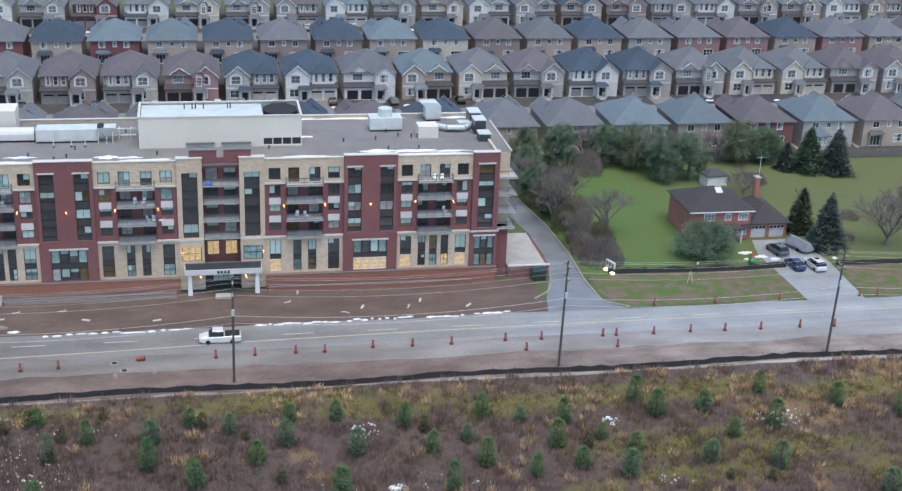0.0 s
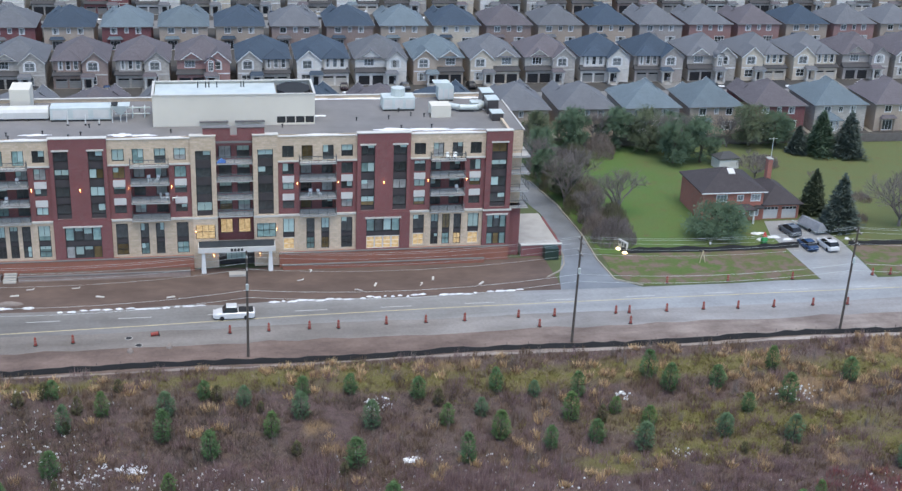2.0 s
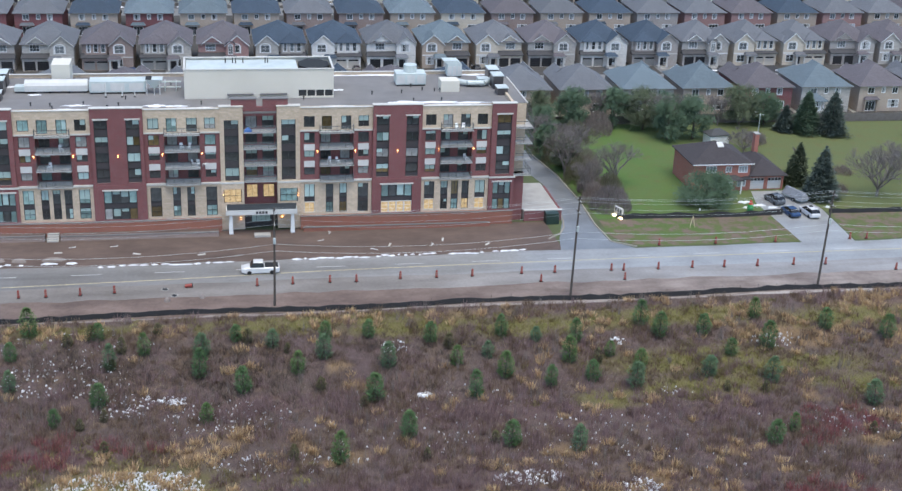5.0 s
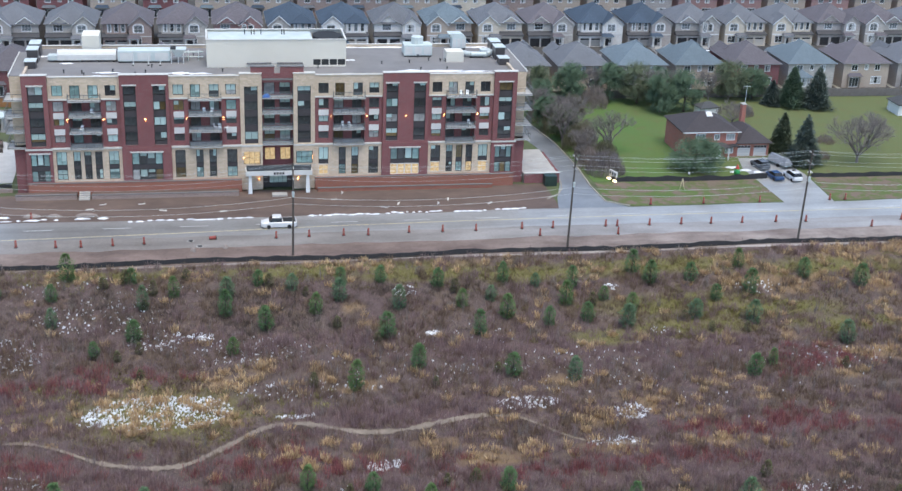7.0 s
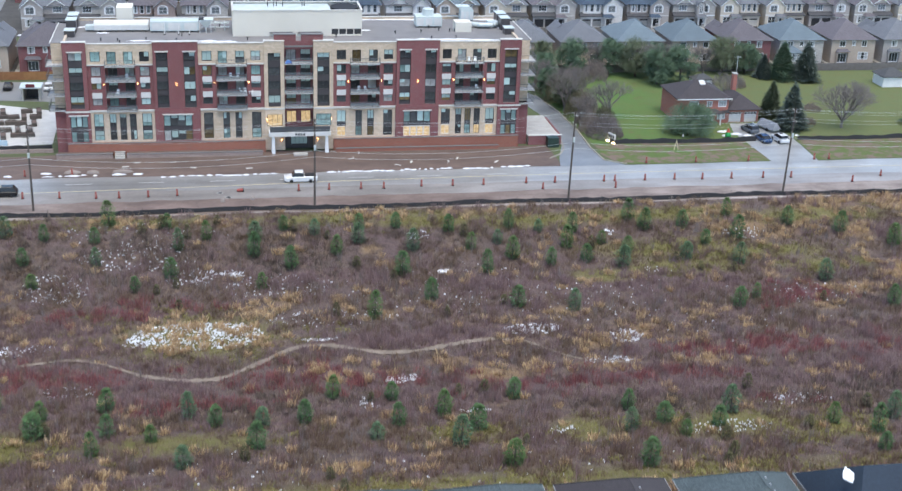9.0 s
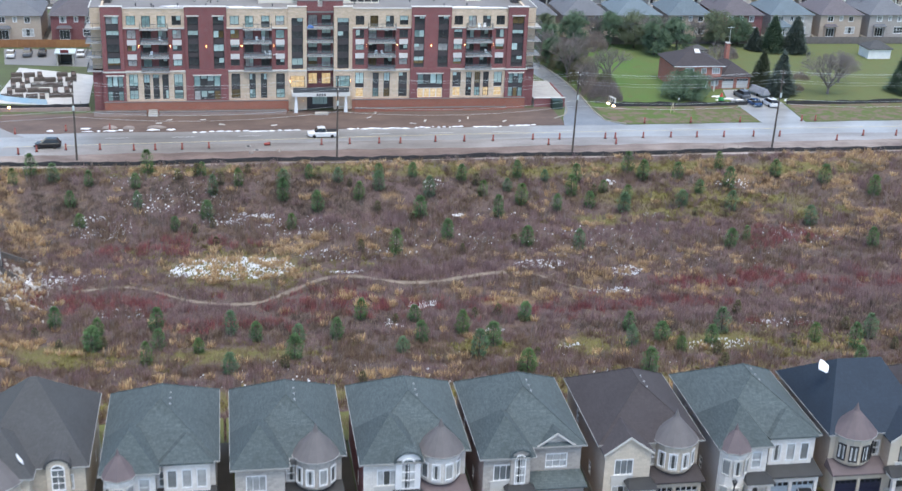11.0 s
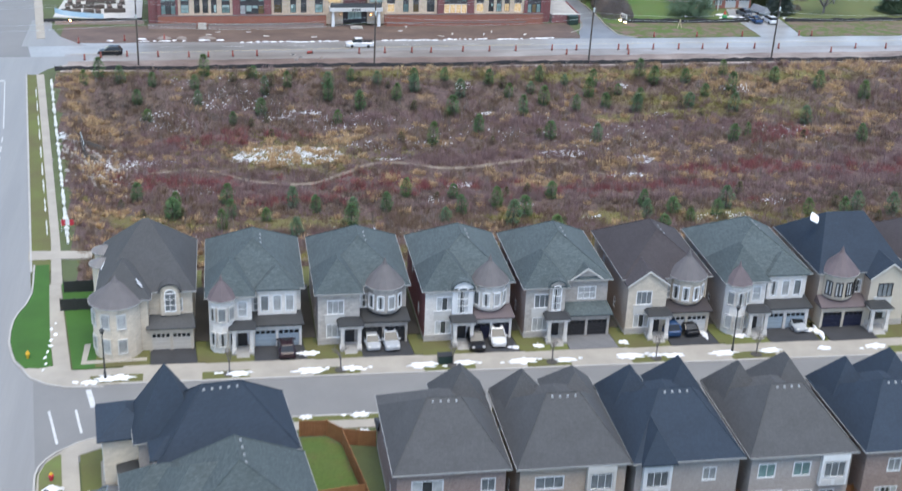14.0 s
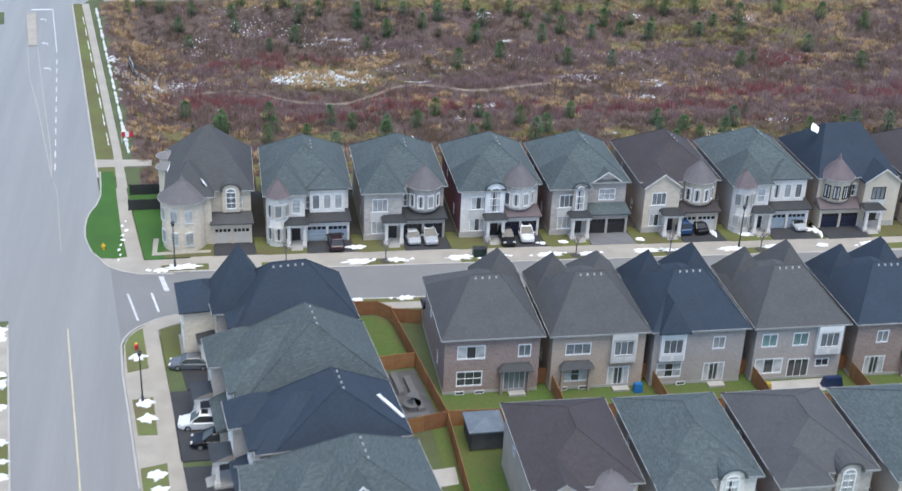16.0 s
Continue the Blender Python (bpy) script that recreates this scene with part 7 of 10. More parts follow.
B_X = [-14.6, -3.1, 8.0, 19.4, 31.0, 42.4]
for i, (spec, x) in enumerate(zip(ROW_B, B_X)):
    place(house(w=10.2, d=15.2, eave=6.9, near=True, head="hip", trim="eave_grey", garage="garage_dark", slope=0.7, vents="row", ridge="rear", seed=40 + i, group=NEAR, **dict(dict(head2="peak", wing_slope=1.38), **spec)), x + 10.2, 30.4 + SLOPE * (x + 15), 180 - 0.8)
# row C: fronts away from the gardens
ROW_C = [
    dict(roof="brown", front="pale_stone", side="beige_stucco", tur="low", head="gable"),
    dict(roof="green", front="white_stone", side="grey_brick", dorm="garage", head="hip"),
    dict(roof="grey", front="grey_stone", side="brown_brick", dorm="garage", head="hip"),
    dict(roof="green", front="pale_stone", side="tan_brick", dorm="porch", head="hip"),
    dict(roof="brown", front="grey_stone", side="grey_brick", dorm="garage", head="hip"),
]
for i, spec in enumerate(ROW_C):
    x = -11.4 + 11.0 * i
    place(house(w=9.4, d=14.6, eave=6.9, near=True, slope=0.52, vents=None, garage="garage_white", seed=60 + i, group=NEAR, bay_back=None, **spec), x, -12.2 + SLOPE * (x + 11), -0.8)
# column D: fronts towards the side street
ROW_D = [
    dict(w=9.8, d=14.2, roof="navy", front="pale_stone", side="grey_brick", head="hip", head2="bay", ridge=("long", 4.9, 4.85), wing_slope=1.92, wing_w=5.8),
    dict(w=10.8, d=16.0, roof="green", front="grey_stone", side="grey_brick", head="hip", head2="bay", ridge=("cross", 5.2, 1.9, 6.9, 4.0)),
    dict(w=8.4, d=15.4, roof="navy", front="white_stone", side="grey_brick", head="hip", head2="bay", ridge=("cross", 4.3, 1.6, 6.4, 3.1)),
    dict(w=10.6, d=16.0, roof="green", front="grey_stone", side="brown_brick", head="gable", head2="gable", ridge=("cross", 4.4, 1.6, 6.9, 3.2)),
    dict(w=10.8, d=16.0, roof="grey", front="pale_stone", side="grey_brick", head="hip", head2="bay", ridge=("cross", 4.4, 1.6, 6.9, 3.2)),
]
D_CORNER = [(-24.2, 31.1), (-22.9, 19.9), (-21.7, 7.9), (-20.4, -2.0), (-19.1, -14.2)]
for i, (spec, (x, y)) in enumerate(zip(ROW_D, D_CORNER)):
    k = spec["d"] + 0.45
    h = place(house(eave=6.9, near=True, trim="eave_grey", garage="garage_dark", seed=80 + i, group=NEAR, bay_back=None, slope=0.78, vents=None, **spec), x - 0.9945 * k + 0.047, y - 0.1045 * k - 0.447, -90 + 6)
    if i == 3:
        # white-edged gable on the flank
        w, u, z = spec["w"] - 0.8, 8.9, 7.0
        g = Shape().solid([(w + 0.1, u - 3.1, z), (w + 0.1, u + 3.1, z), (w + 0.1, u, z + 3.6), (w - 4.5, u - 3.1, z), (w - 4.5, u + 3.1, z), (w - 4.5, u, z + 3.6)], [(0, 1, 2), (3, 5, 4), (0, 3, 4, 1)])
        part("gable_wall", g, M["grey_brick"], h)
        for sgn in (-1, 1):
            g = Shape().solid([(x_, u + sgn * q, z + zz) for x_ in (w - 4.6, w + 0.42) for q, zz in ((0, 3.62), (3.5, -0.42), (3.5, -0.58), (0, 3.46))], [(0, 4, 5, 1), (1, 5, 6, 2), (2, 6, 7, 3), (0, 3, 7, 4), (0, 1, 2, 3), (7, 6, 5, 4)])
            part("gable_roof", g, ROOFS["green"], h)
            g = Shape().solid([(x_, u + sgn * q, z + zz) for x_ in (w + 0.42, w + 0.48) for q, zz in ((0, 3.66), (3.5, -0.38), (3.5, -0.68), (0, 3.36))], [(0, 4, 5, 1), (1, 5, 6, 2), (2, 6, 7, 3), (0, 3, 7, 4), (0, 1, 2, 3), (7, 6, 5, 4)])
            part("bargeboard", g, M["white_paint"], h)
        part("gable_vent", Shape().rod((w + 0.05, u, z + 1.9), (w + 0.16, u, z + 1.9), 0.36, n=12), M["vent_grey"], h)

# a lower wing on the street side of the corner house
wing = thing("house", "low pale-stone wing with a blue-black hip roof", "house", pose(-39.4, 28.2, 0.02, 0, 0, 5), NEAR)
part("wall", wall_ring(Shape(), [(-2.4, -3.0), (2.4, -3.0), (2.4, 3.0), (-2.4, 3.0)], 0, 6.4, {3: [(1.2, 2.6, 4.1, 5.6), (3.6, 5.0, 4.1, 5.6), (1.2, 2.6, 1.0, 2.7), (3.6, 5.0, 1.0, 2.7)]}), M["pale_stone"], wing)
for u in (1.9, 4.3):
    for z, h in ((4.1, 1.5), (1.0, 1.7)):
        add_window(wing, pose(-2.43, 3.0 - u, z, 0, 0, -90), 1.4, h, 2, 2, M["white_paint"], M["glass_split"])
part("roof", Shape().hip(-2.9, -3.5, 2.9, 3.5, 6.4, 0.62), ROOFS["navy"], wing)

# far estate
FAR = "houses of the far estate"
TEMPLATES = {}


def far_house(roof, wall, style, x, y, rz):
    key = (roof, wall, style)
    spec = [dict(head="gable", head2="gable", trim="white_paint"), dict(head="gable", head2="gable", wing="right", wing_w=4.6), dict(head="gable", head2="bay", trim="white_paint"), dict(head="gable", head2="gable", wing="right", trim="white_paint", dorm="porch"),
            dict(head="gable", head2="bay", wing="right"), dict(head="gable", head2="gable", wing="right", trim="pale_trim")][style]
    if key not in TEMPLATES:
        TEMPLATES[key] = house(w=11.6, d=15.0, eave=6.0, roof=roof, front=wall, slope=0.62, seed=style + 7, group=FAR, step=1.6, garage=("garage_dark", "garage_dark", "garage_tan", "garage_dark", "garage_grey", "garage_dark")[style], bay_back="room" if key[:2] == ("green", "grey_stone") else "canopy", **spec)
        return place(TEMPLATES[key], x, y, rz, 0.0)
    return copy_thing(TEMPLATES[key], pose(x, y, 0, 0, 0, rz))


# backs towards the apartment block
F1 = ["grey tan_brick", "brown red_brick", "grey tan_brick", "brown tan_brick", "grey grey_brick", "grey tan_brick", "navy tan_brick", "brown brown_brick", "navy red_brick", "grey tan_brick", "grey tan_brick", "green grey_stone", "green tan_brick",
      "brown red_brick", "green grey_stone", "brown tan_brick", "grey grey_brick"]
for i, rw in enumerate(F1):
    x = -71.4 + 13.9 * i
    far_house(*rw.split(), i % 3, x + 0.9 + 11.6, 273.5, 180)
F2 = ["grey grey_brick", "grey grey_stone", "brown brown_brick", "brown grey_stone", "brown pink_brick", "navy grey_stone", "navy white_stone", "grey white_stone", "green tan_brick", "grey pale_stone", "brown grey_stone", "navy white_stone", "navy grey_brick",
      "grey grey_stone", "grey pale_stone", "grey pale_stone", "brown grey_brick", "brown grey_stone", "grey pale_stone", "brown grey_stone"]
for i, rw in enumerate(F2):
    x = -62.0 + 13.25 * i
    far_house(*rw.split(), (i * 5 + i // 3) % 6, x + 0.9, 299.5, 0)
F3 = ["grey red_brick", "grey red_brick", "navy tan_brick", "green red_brick", "green tan_brick", "navy tan_brick", "grey brown_brick", "navy brown_brick", "green tan_brick", "navy pale_stone", "brown brown_brick", "grey tan_brick", "navy tan_brick",
      "grey grey_brick", "grey pink_brick", "brown pink_brick", "navy tan_brick", "grey pink_brick", "grey tan_brick", "brown tan_brick", "grey grey_brick"]
for i, rw in enumerate(F3):
    x = -67.9 + 13.6 * i
    far_house(*rw.split(), (i * 2) % 3 + (i % 2), x + 0.9 + 11.6, 348.5, 180)
F4 = ["grey grey_brick", "grey white_stone", "grey grey_stone", "brown red_brick", "grey white_stone", "grey pale_stone", "grey grey_stone", "brown grey_brick", "green white_stone", "grey grey_stone", "brown pale_stone", "grey white_stone", "grey grey_stone",
      "navy tan_brick", "brown brown_brick", "grey grey_stone", "grey white_stone", "brown grey_stone", "grey tan_brick", "grey white_stone", "brown tan_brick", "grey grey_stone"]
for i, rw in enumerate(F4):
    x = -75.0 + 13.6 * i
    far_house(*rw.split(), (i * 5 + i // 2) % 6, x + 0.9, 373.0, 0)

# ---- vehicles ----
CAR_PAINT = {}


def paint(colour):
    if colour not in CAR_PAINT:
        rgb = {"white": (0.72, 0.72, 0.72), "black": (0.012, 0.012, 0.014), "silver": (0.42, 0.44, 0.46), "grey": (0.13, 0.14, 0.155), "blue": (0.03, 0.07, 0.16), "maroon": (0.028, 0.012, 0.017), "teal": (0.03, 0.05, 0.06)}[colour]
        CAR_PAINT[colour] = surface("car_paint_" + colour, rgb, tuple(c * 0.85 for c in rgb), 0.6, 20, 0.25, 0.01, 0.1)
    return CAR_PAINT[colour]


def car(colour, style, x, y, rz, label=""):
    """A car, its nose towards +x, middle at the origin."""
    r = thing("pickup_truck" if style == "pickup" else "car", label or f"{colour} {style} parked on a driveway", "pickup truck" if style == "pickup" else "car", pose(x, y, 0.06, 0, 0, rz))
    L, W = {"sedan": (4.7, 1.8), "suv": (4.75, 1.88), "pickup": (5.8, 2.0), "hatch": (4.2, 1.75)}[style]
    H, B = {"sedan": (1.45, 0.92), "suv": (1.75, 1.05), "pickup": (1.9, 1.15), "hatch": (1.5, 0.95)}[style]
    # cabin on the waistline: rear foot, rear top, front top, front foot
    cab = {"sedan": (-1.75, -1.05, 0.35, 1.15), "suv": (-2.2, -1.72, 0.2, 1.2), "pickup": (-0.55, -0.4, 1.0, 1.6), "hatch": (-1.95, -1.35, 0.35, 1.15)}[style]
    h = W / 2

    def loft(profile, s):
        """Cross-section rings along x: (x, half width, z0, z1)."""
        rings = []
        for px, hw, z0, z1 in profile:
            c = min(0.16, (z1 - z0) * 0.3)
            rings.append([(px, -hw, z0), (px, hw, z0), (px, hw, z1 - c), (px, hw - c, z1), (px, -hw + c, z1), (px, -hw, z1 - c)])
        pts = [p for g in rings for p in g]
        n = 6
        fs = [tuple(range(n))[::-1], tuple(range(len(pts) - n, len(pts)))]
        for k in range(len(rings) - 1):
            fs += [(k * n + i, k * n + (i + 1) % n, (k + 1) * n + (i + 1) % n, (k + 1) * n + i) for i in range(n)]
        s.solid(pts, fs)
        return s
    f = L / 2
    body = loft([(-f, h * 0.86, 0.42, B - 0.12), (-f + 0.18, h, 0.28, B), (-1.0, h, 0.24, B + 0.02), (cab[3], h, 0.24, B), (f - 0.5, h * 0.97, 0.26, B - 0.14), (f, h * 0.8, 0.4, B - 0.32)], Shape())
    part("body", body, paint(colour), r)
    glassy = Shape()
    a, b, c, d = cab
    hw, ht = h * 0.95, h * 0.76
    glassy.solid([(a, -hw, B - 0.02), (d, -hw, B - 0.02), (d, hw, B - 0.02), (a, hw, B - 0.02), (b, -ht, H - 0.06), (c, -ht, H - 0.06), (c, ht, H - 0.06), (b, ht, H - 0.06)],
                 [(0, 1, 5, 4), (1, 2, 6, 5), (2, 3, 7, 6), (3, 0, 4, 7), (4, 5, 6, 7)])
    part("glasshouse", glassy, M["car_glass"], r)
    roof = Shape()
    roof.prism([(b - 0.04, -ht - 0.02), (c + 0.06, -ht - 0.02), (c + 0.06, ht + 0.02), (b - 0.04, ht + 0.02)], H - 0.08, H, [(b + 0.1, -ht + 0.1), (c - 0.08, -ht + 0.1), (c - 0.08, ht - 0.1), (b + 0.1, ht - 0.1)])
    part("roof", roof, paint(colour), r)
    near = y < 100
    for sy in (-1, 1) if near else ():
        for fx0, tx0, k in ((a, b, 0.11), (d, c, 0.06)):
            part("pillar", Shape().rod((fx0, sy * hw, B - 0.02), (tx0, sy * ht, H - 0.04), k, n=5), paint(colour), r)
        if style != "pickup":
            part("wing_mirror", Shape().box(d - 0.35, sy * (h + 0.1) - 0.1, B - 0.02, d - 0.2, sy * (h + 0.1) + 0.1, B + 0.14), paint(colour), r)
    if style == "suv":
        part("sunroof", Shape().box(-0.6, -0.4, H, 0.05, 0.4, H + 0.012), M["car_glass"], r)
    if style == "pickup":
        bed = Shape()
        bed.box(-f + 0.2, -h + 0.12, B - 0.04, -0.65, h - 0.12, B + 0.06)
        part("bed_cover", bed, M["rubber"], r)
    wb = L * 0.29
    for sx in (-1, 1):
        for sy in (-1, 1):
            wheel = part("wheel", cached("tyre", lambda: Shape().rod((0, -0.1, 0), (0, 0.1, 0), 0.33, n=14).mesh("wheel", M["rubber"])), None, r, at=pose(sx * wb, sy * (h - 0.08), 0.33))
            if near:
                part("rim", cached("rim", lambda: Shape().rod((0, -0.11, 0), (0, 0.11, 0), 0.2, n=10).mesh("rim", M["rim_metal"])), None, wheel)
            part("headlight" if sx > 0 else "tail_light", Shape().box(sx * (f - 0.14) - 0.1, sy * h * 0.66 - 0.17, B - 0.34 if sx > 0 else B - 0.3, sx * (f - 0.14) + 0.1, sy * h * 0.66 + 0.17, B - 0.2 if sx > 0 else B - 0.14), M["white_panel"] if sx > 0 else M["maroon"], r)
    return r


# ---- planting ----


def blades(centres, n, height, spread, width, seed, lean=1.0):
    """Many thin blades round each centre; returns verts and faces."""
    r = np.random.RandomState(seed)
    c = np.repeat(np.asarray(centres, float), n, 0)
    k = len(c)
    ang = r.uniform(0, 2 * np.pi, k)
    rad = np.sqrt(r.uniform(0, 1, k)) * spread
    base = c + np.stack([np.cos(ang) * rad * 0.6, np.sin(ang) * rad * 0.6, np.full(k, -0.08)], 1)
    h = height * r.uniform(0.45, 1.1, k)
    tip = c + np.stack([np.cos(ang) * rad * 1.2 * lean, np.sin(ang) * rad * 1.2 * lean, h], 1)
    t = r.uniform(0, np.pi, k)
    w = np.stack([np.cos(t), np.sin(t), np.zeros(k)], 1) * (width * r.uniform(0.5, 1.2, k))[:, None]
    v = np.stack([base - w, base + w, tip], 1).reshape(-1, 3)
    return v, np.arange(3 * k).reshape(-1, 3)


def stuff(name, label, category, v, f, mat):
    me = bpy.data.meshes.new(name)
    me.from_pydata(v.tolist(), [], f.tolist())
    me.materials.append(mat)
    return thing(name, label, category, kind="stuff", shape=me)


def leafy(name, base, dark, island=0.35):
    return surface(name, base, dark, 0.6, 5, 1.0, 0, island=island, spec=0.08)


PURPLE = leafy("dogwood_twigs", (0.338, 0.23, 0.222), (0.218, 0.146, 0.142))
BROWN = leafy("brown_twigs", (0.345, 0.272, 0.2052), (0.225, 0.177, 0.1332))
TAN = leafy("dead_grass", (0.60, 0.425, 0.255), (0.44, 0.30, 0.175))
CRIMSON = leafy("red_dogwood_stems", (0.37, 0.14, 0.138), (0.24, 0.09, 0.09))
DARKWEED = leafy("dark_weeds", (0.2, 0.154, 0.1274), (0.127, 0.098, 0.0818))
GREYTWIG = leafy("grey_twigs", (0.32, 0.265, 0.235), (0.21, 0.17, 0.1504))
DARKBRUSH = leafy("dark_brush", (0.255, 0.18, 0.1323), (0.165, 0.114, 0.0846))
OLIVE = leafy("olive_grass", (0.285, 0.25, 0.10), (0.185, 0.162, 0.064))
NEEDLE = leafy("pine_needles", (0.115, 0.185, 0.08), (0.078, 0.13, 0.055), 0.4)
NEEDLE_YOUNG = leafy("young_pine_needles", (0.13, 0.195, 0.075), (0.085, 0.135, 0.05), 0.4)
NEEDLE_PALE = leafy("pale_pine_needles", (0.13, 0.19, 0.105), (0.09, 0.138, 0.074), 0.4)
NEEDLE_DULL = leafy("dull_needles", (0.13, 0.12, 0.06), (0.08, 0.075, 0.042), 0.4)
NEEDLE_DARK = leafy("spruce_needles", (0.118, 0.172, 0.112), (0.088, 0.132, 0.085), 0.2)
NEEDLE_DULLER = leafy("brownish_needles", (0.135, 0.16, 0.10), (0.098, 0.118, 0.074), 0.2)
NEEDLE_BLUE = leafy("blue_spruce_needles", (0.135, 0.165, 0.142), (0.10, 0.126, 0.108), 0.2)


def scatter_field():
    r = np.random.RandomState(11)

    def inside(x, y):
        return (x > verge_x(y) + 1.2) & (y < 164.9) & (np.abs(y - trail_y(x)) > np.where((x > -24) & (x < 24), 0.65, 0.1))

    def fld(x, y, fx, fy, o):
        return np.array([noise.noise(Vector((p * fx, q * fy, o))) for p, q in zip(x, y)])

    def pond(x, y):
        return ((x + 17.3) / 9.8) ** 2 + ((y - 126.8) / 5.0) ** 2 < 1
    # low layers of dead stalks everywhere
    for i, (n, lab, mat, ht) in enumerate(((17000, "thin layer of dead brown stalks", BROWN, 0.45), (9000, "thin layer of dark reddish stalks", PURPLE, 0.45))):
        x, y = r.uniform(-68, 125, n), r.uniform(71, 164.5, n)
        k = inside(x, y)
        x, y = x[k], y[k]
        v, f = blades(np.stack([x, y, lie(x, y)], 1), 6, ht, 0.7, 0.045, 1 + i)
        stuff("dead_stalks", lab, "brush", v, f, mat)
    n = 9800
    x, y = r.uniform(-66, 125, n), r.uniform(71, 164.5, n)
    k = inside(x, y)
    x, y = x[k], y[k]
    a, b = fld(x, y, 0.045, 0.10, 3.1), fld(x, y, 0.10, 0.2, 7.7)
    west = np.clip((-36 - x) / 14, 0, 1)
    dark = patch(x, y, DARKS)
    tan = r.uniform(0, 1, len(x)) < np.clip(patch(x, y, TAN_WEST + TAN_EAST) * 0.5 + 0.15 * west + np.clip(b - 0.1, 0, 1) * 0.8 - 0.6 * dark, 0.03, 0.6)
    tan |= pond(x, y) & (r.uniform(0, 1, len(x)) < 0.55)
    olive = (~tan) & (r.uniform(0, 1, len(x)) < patch(x, y, GREENS) * 0.8)
    rest = ~(tan | olive | pond(x, y))
    weeds = rest & (r.uniform(0, 1, len(x)) < dark * 0.8)
    rest &= ~weeds
    red = rest & (r.uniform(0, 1, len(x)) < patch(x, y, REDS) * 0.7)
    rest &= ~red
    purple = rest & (r.uniform(0, 1, len(x)) < np.clip(patch(x, y, PURPLES) * 0.9 + np.clip(a, 0, 1) * 0.9 + 0.35 * np.exp(-((y - 111) / 10) ** 2), 0.2, 0.92))
    rest &= ~purple
    grey = rest & (r.uniform(0, 1, len(x)) < 0.16)
    brown = rest & ~grey
    for i, (mask, nm, lb, ht, tufts, size, sp, wd, nb, mat) in enumerate((
            (tan, "dead_grass", "clumps of dry tan grass", 0.85, 3, 0.45, 0.75, 0.10, 20, TAN), (olive, "rough_grass", "olive-green rough grass", 0.35, 6, 1.0, 0.7, 0.08, 10, OLIVE),
            (purple, "dogwood_thicket", "leafless purple-grey dogwood thicket", 1.3, 6, 1.1, 0.6, 0.036, 13, PURPLE), (grey, "grey_brush", "pale leafless saplings and brush", 2.1, 3, 0.6, 0.3, 0.022, 11, GREYTWIG),
            (brown, "brown_brush", "low leafless brown brush", 1.0, 5, 1.2, 0.6, 0.045, 12, DARKBRUSH), (red, "red_thicket", "leafless dark red dogwood stems", 1.2, 6, 0.9, 0.6, 0.04, 13, CRIMSON),
            (weeds, "dead_weeds", "dense dark brown weeds near the road", 0.8, 5, 1.1, 0.7, 0.05, 11, DARKWEED))):
        c = np.repeat(np.stack([x[mask], y[mask]], 1), tufts, 0)
        c = c + r.normal(0, size * 0.6, c.shape)
        k = inside(c[:, 0], c[:, 1])
        c = c[k]
        p = np.column_stack([c, lie(c[:, 0], c[:, 1])])
        v, f = blades(p, nb, ht, sp, wd, 30 + i)
        stuff(nm, lb, "brush", v, f, mat)


TRAIL = [(-44, 120.6), (-38.7, 121), (-33.4, 121.6), (-29.3, 119.5), (-24.1, 116), (-18.2, 114), (-13.3, 114.5), (-9.2, 117.9), (-5, 121.8), (-0.7, 123), (3.9, 120.9), (8, 119.6), (13, 119.6), (17.4, 120.9), (22.1, 122.3), (28.6, 121.6), (31.6, 117.8), (34.5, 114.6), (39.6, 113.2), (60, 112.4), (96, 114)]


def trail_y(x):
    """Middle line of the trail."""
    x = np.asarray(x, float)
    return sum(np.interp(x + d, [p[0] for p in TRAIL], [p[1] for p in TRAIL]) for d in (-1.6, -0.8, 0.0, 0.8, 1.6)) / 5


def build_trail():
    s = Shape()
    rnd = random.Random(6)
    xs = np.arange(-44, 44, 0.45)
    ys = trail_y(xs)
    half = [(0.5 + 0.38 * noise.noise(Vector((x * 0.35, 0, 0))) + rnd.uniform(-0.2, 0.2)) * (1 if -24 < x < 24 else 0.55) for x in xs]
    pts = []
    for sg in (-1, 1):
        for x, y, w in zip(xs, ys, half):
            px, py = float(x), float(y) + sg * w
            pts.append((px, py, rough_lie(px, py) + 0.12))
    n = len(xs)
    s.solid(pts, [(i, i + 1, n + i + 1, n + i) for i in range(n - 1)])
    thing("trail", "pale flattened-grass trail winding through the field", "trail", kind="structure", shape=s, material=surface("flattened_grass", (0.27, 0.215, 0.165), (0.155, 0.12, 0.09), 0.6, 1.6, 0.95, 0.5))


def blob(s, x, y, z, rx, ry, h, rnd, n=9):
    """A low irregular heap."""
    ring = []
    for i in range(n):
        t = 2 * math.pi * i / n
        k = rnd.uniform(0.65, 1.15)
        ring.append((x + rx * k * math.cos(t), y + ry * k * math.sin(t)))
    s.prism(ring, z - 0.12, z + h * 0.55, [(x + (px - x) * 0.8, y + (py - y) * 0.8) for px, py in ring])
    top = [(x + (px - x) * 0.8, y + (py - y) * 0.8) for px, py in ring]
    s.prism(top, z + h * 0.55, z + h, [(x + (px - x) * 0.4, y + (py - y) * 0.4) for px, py in ring])


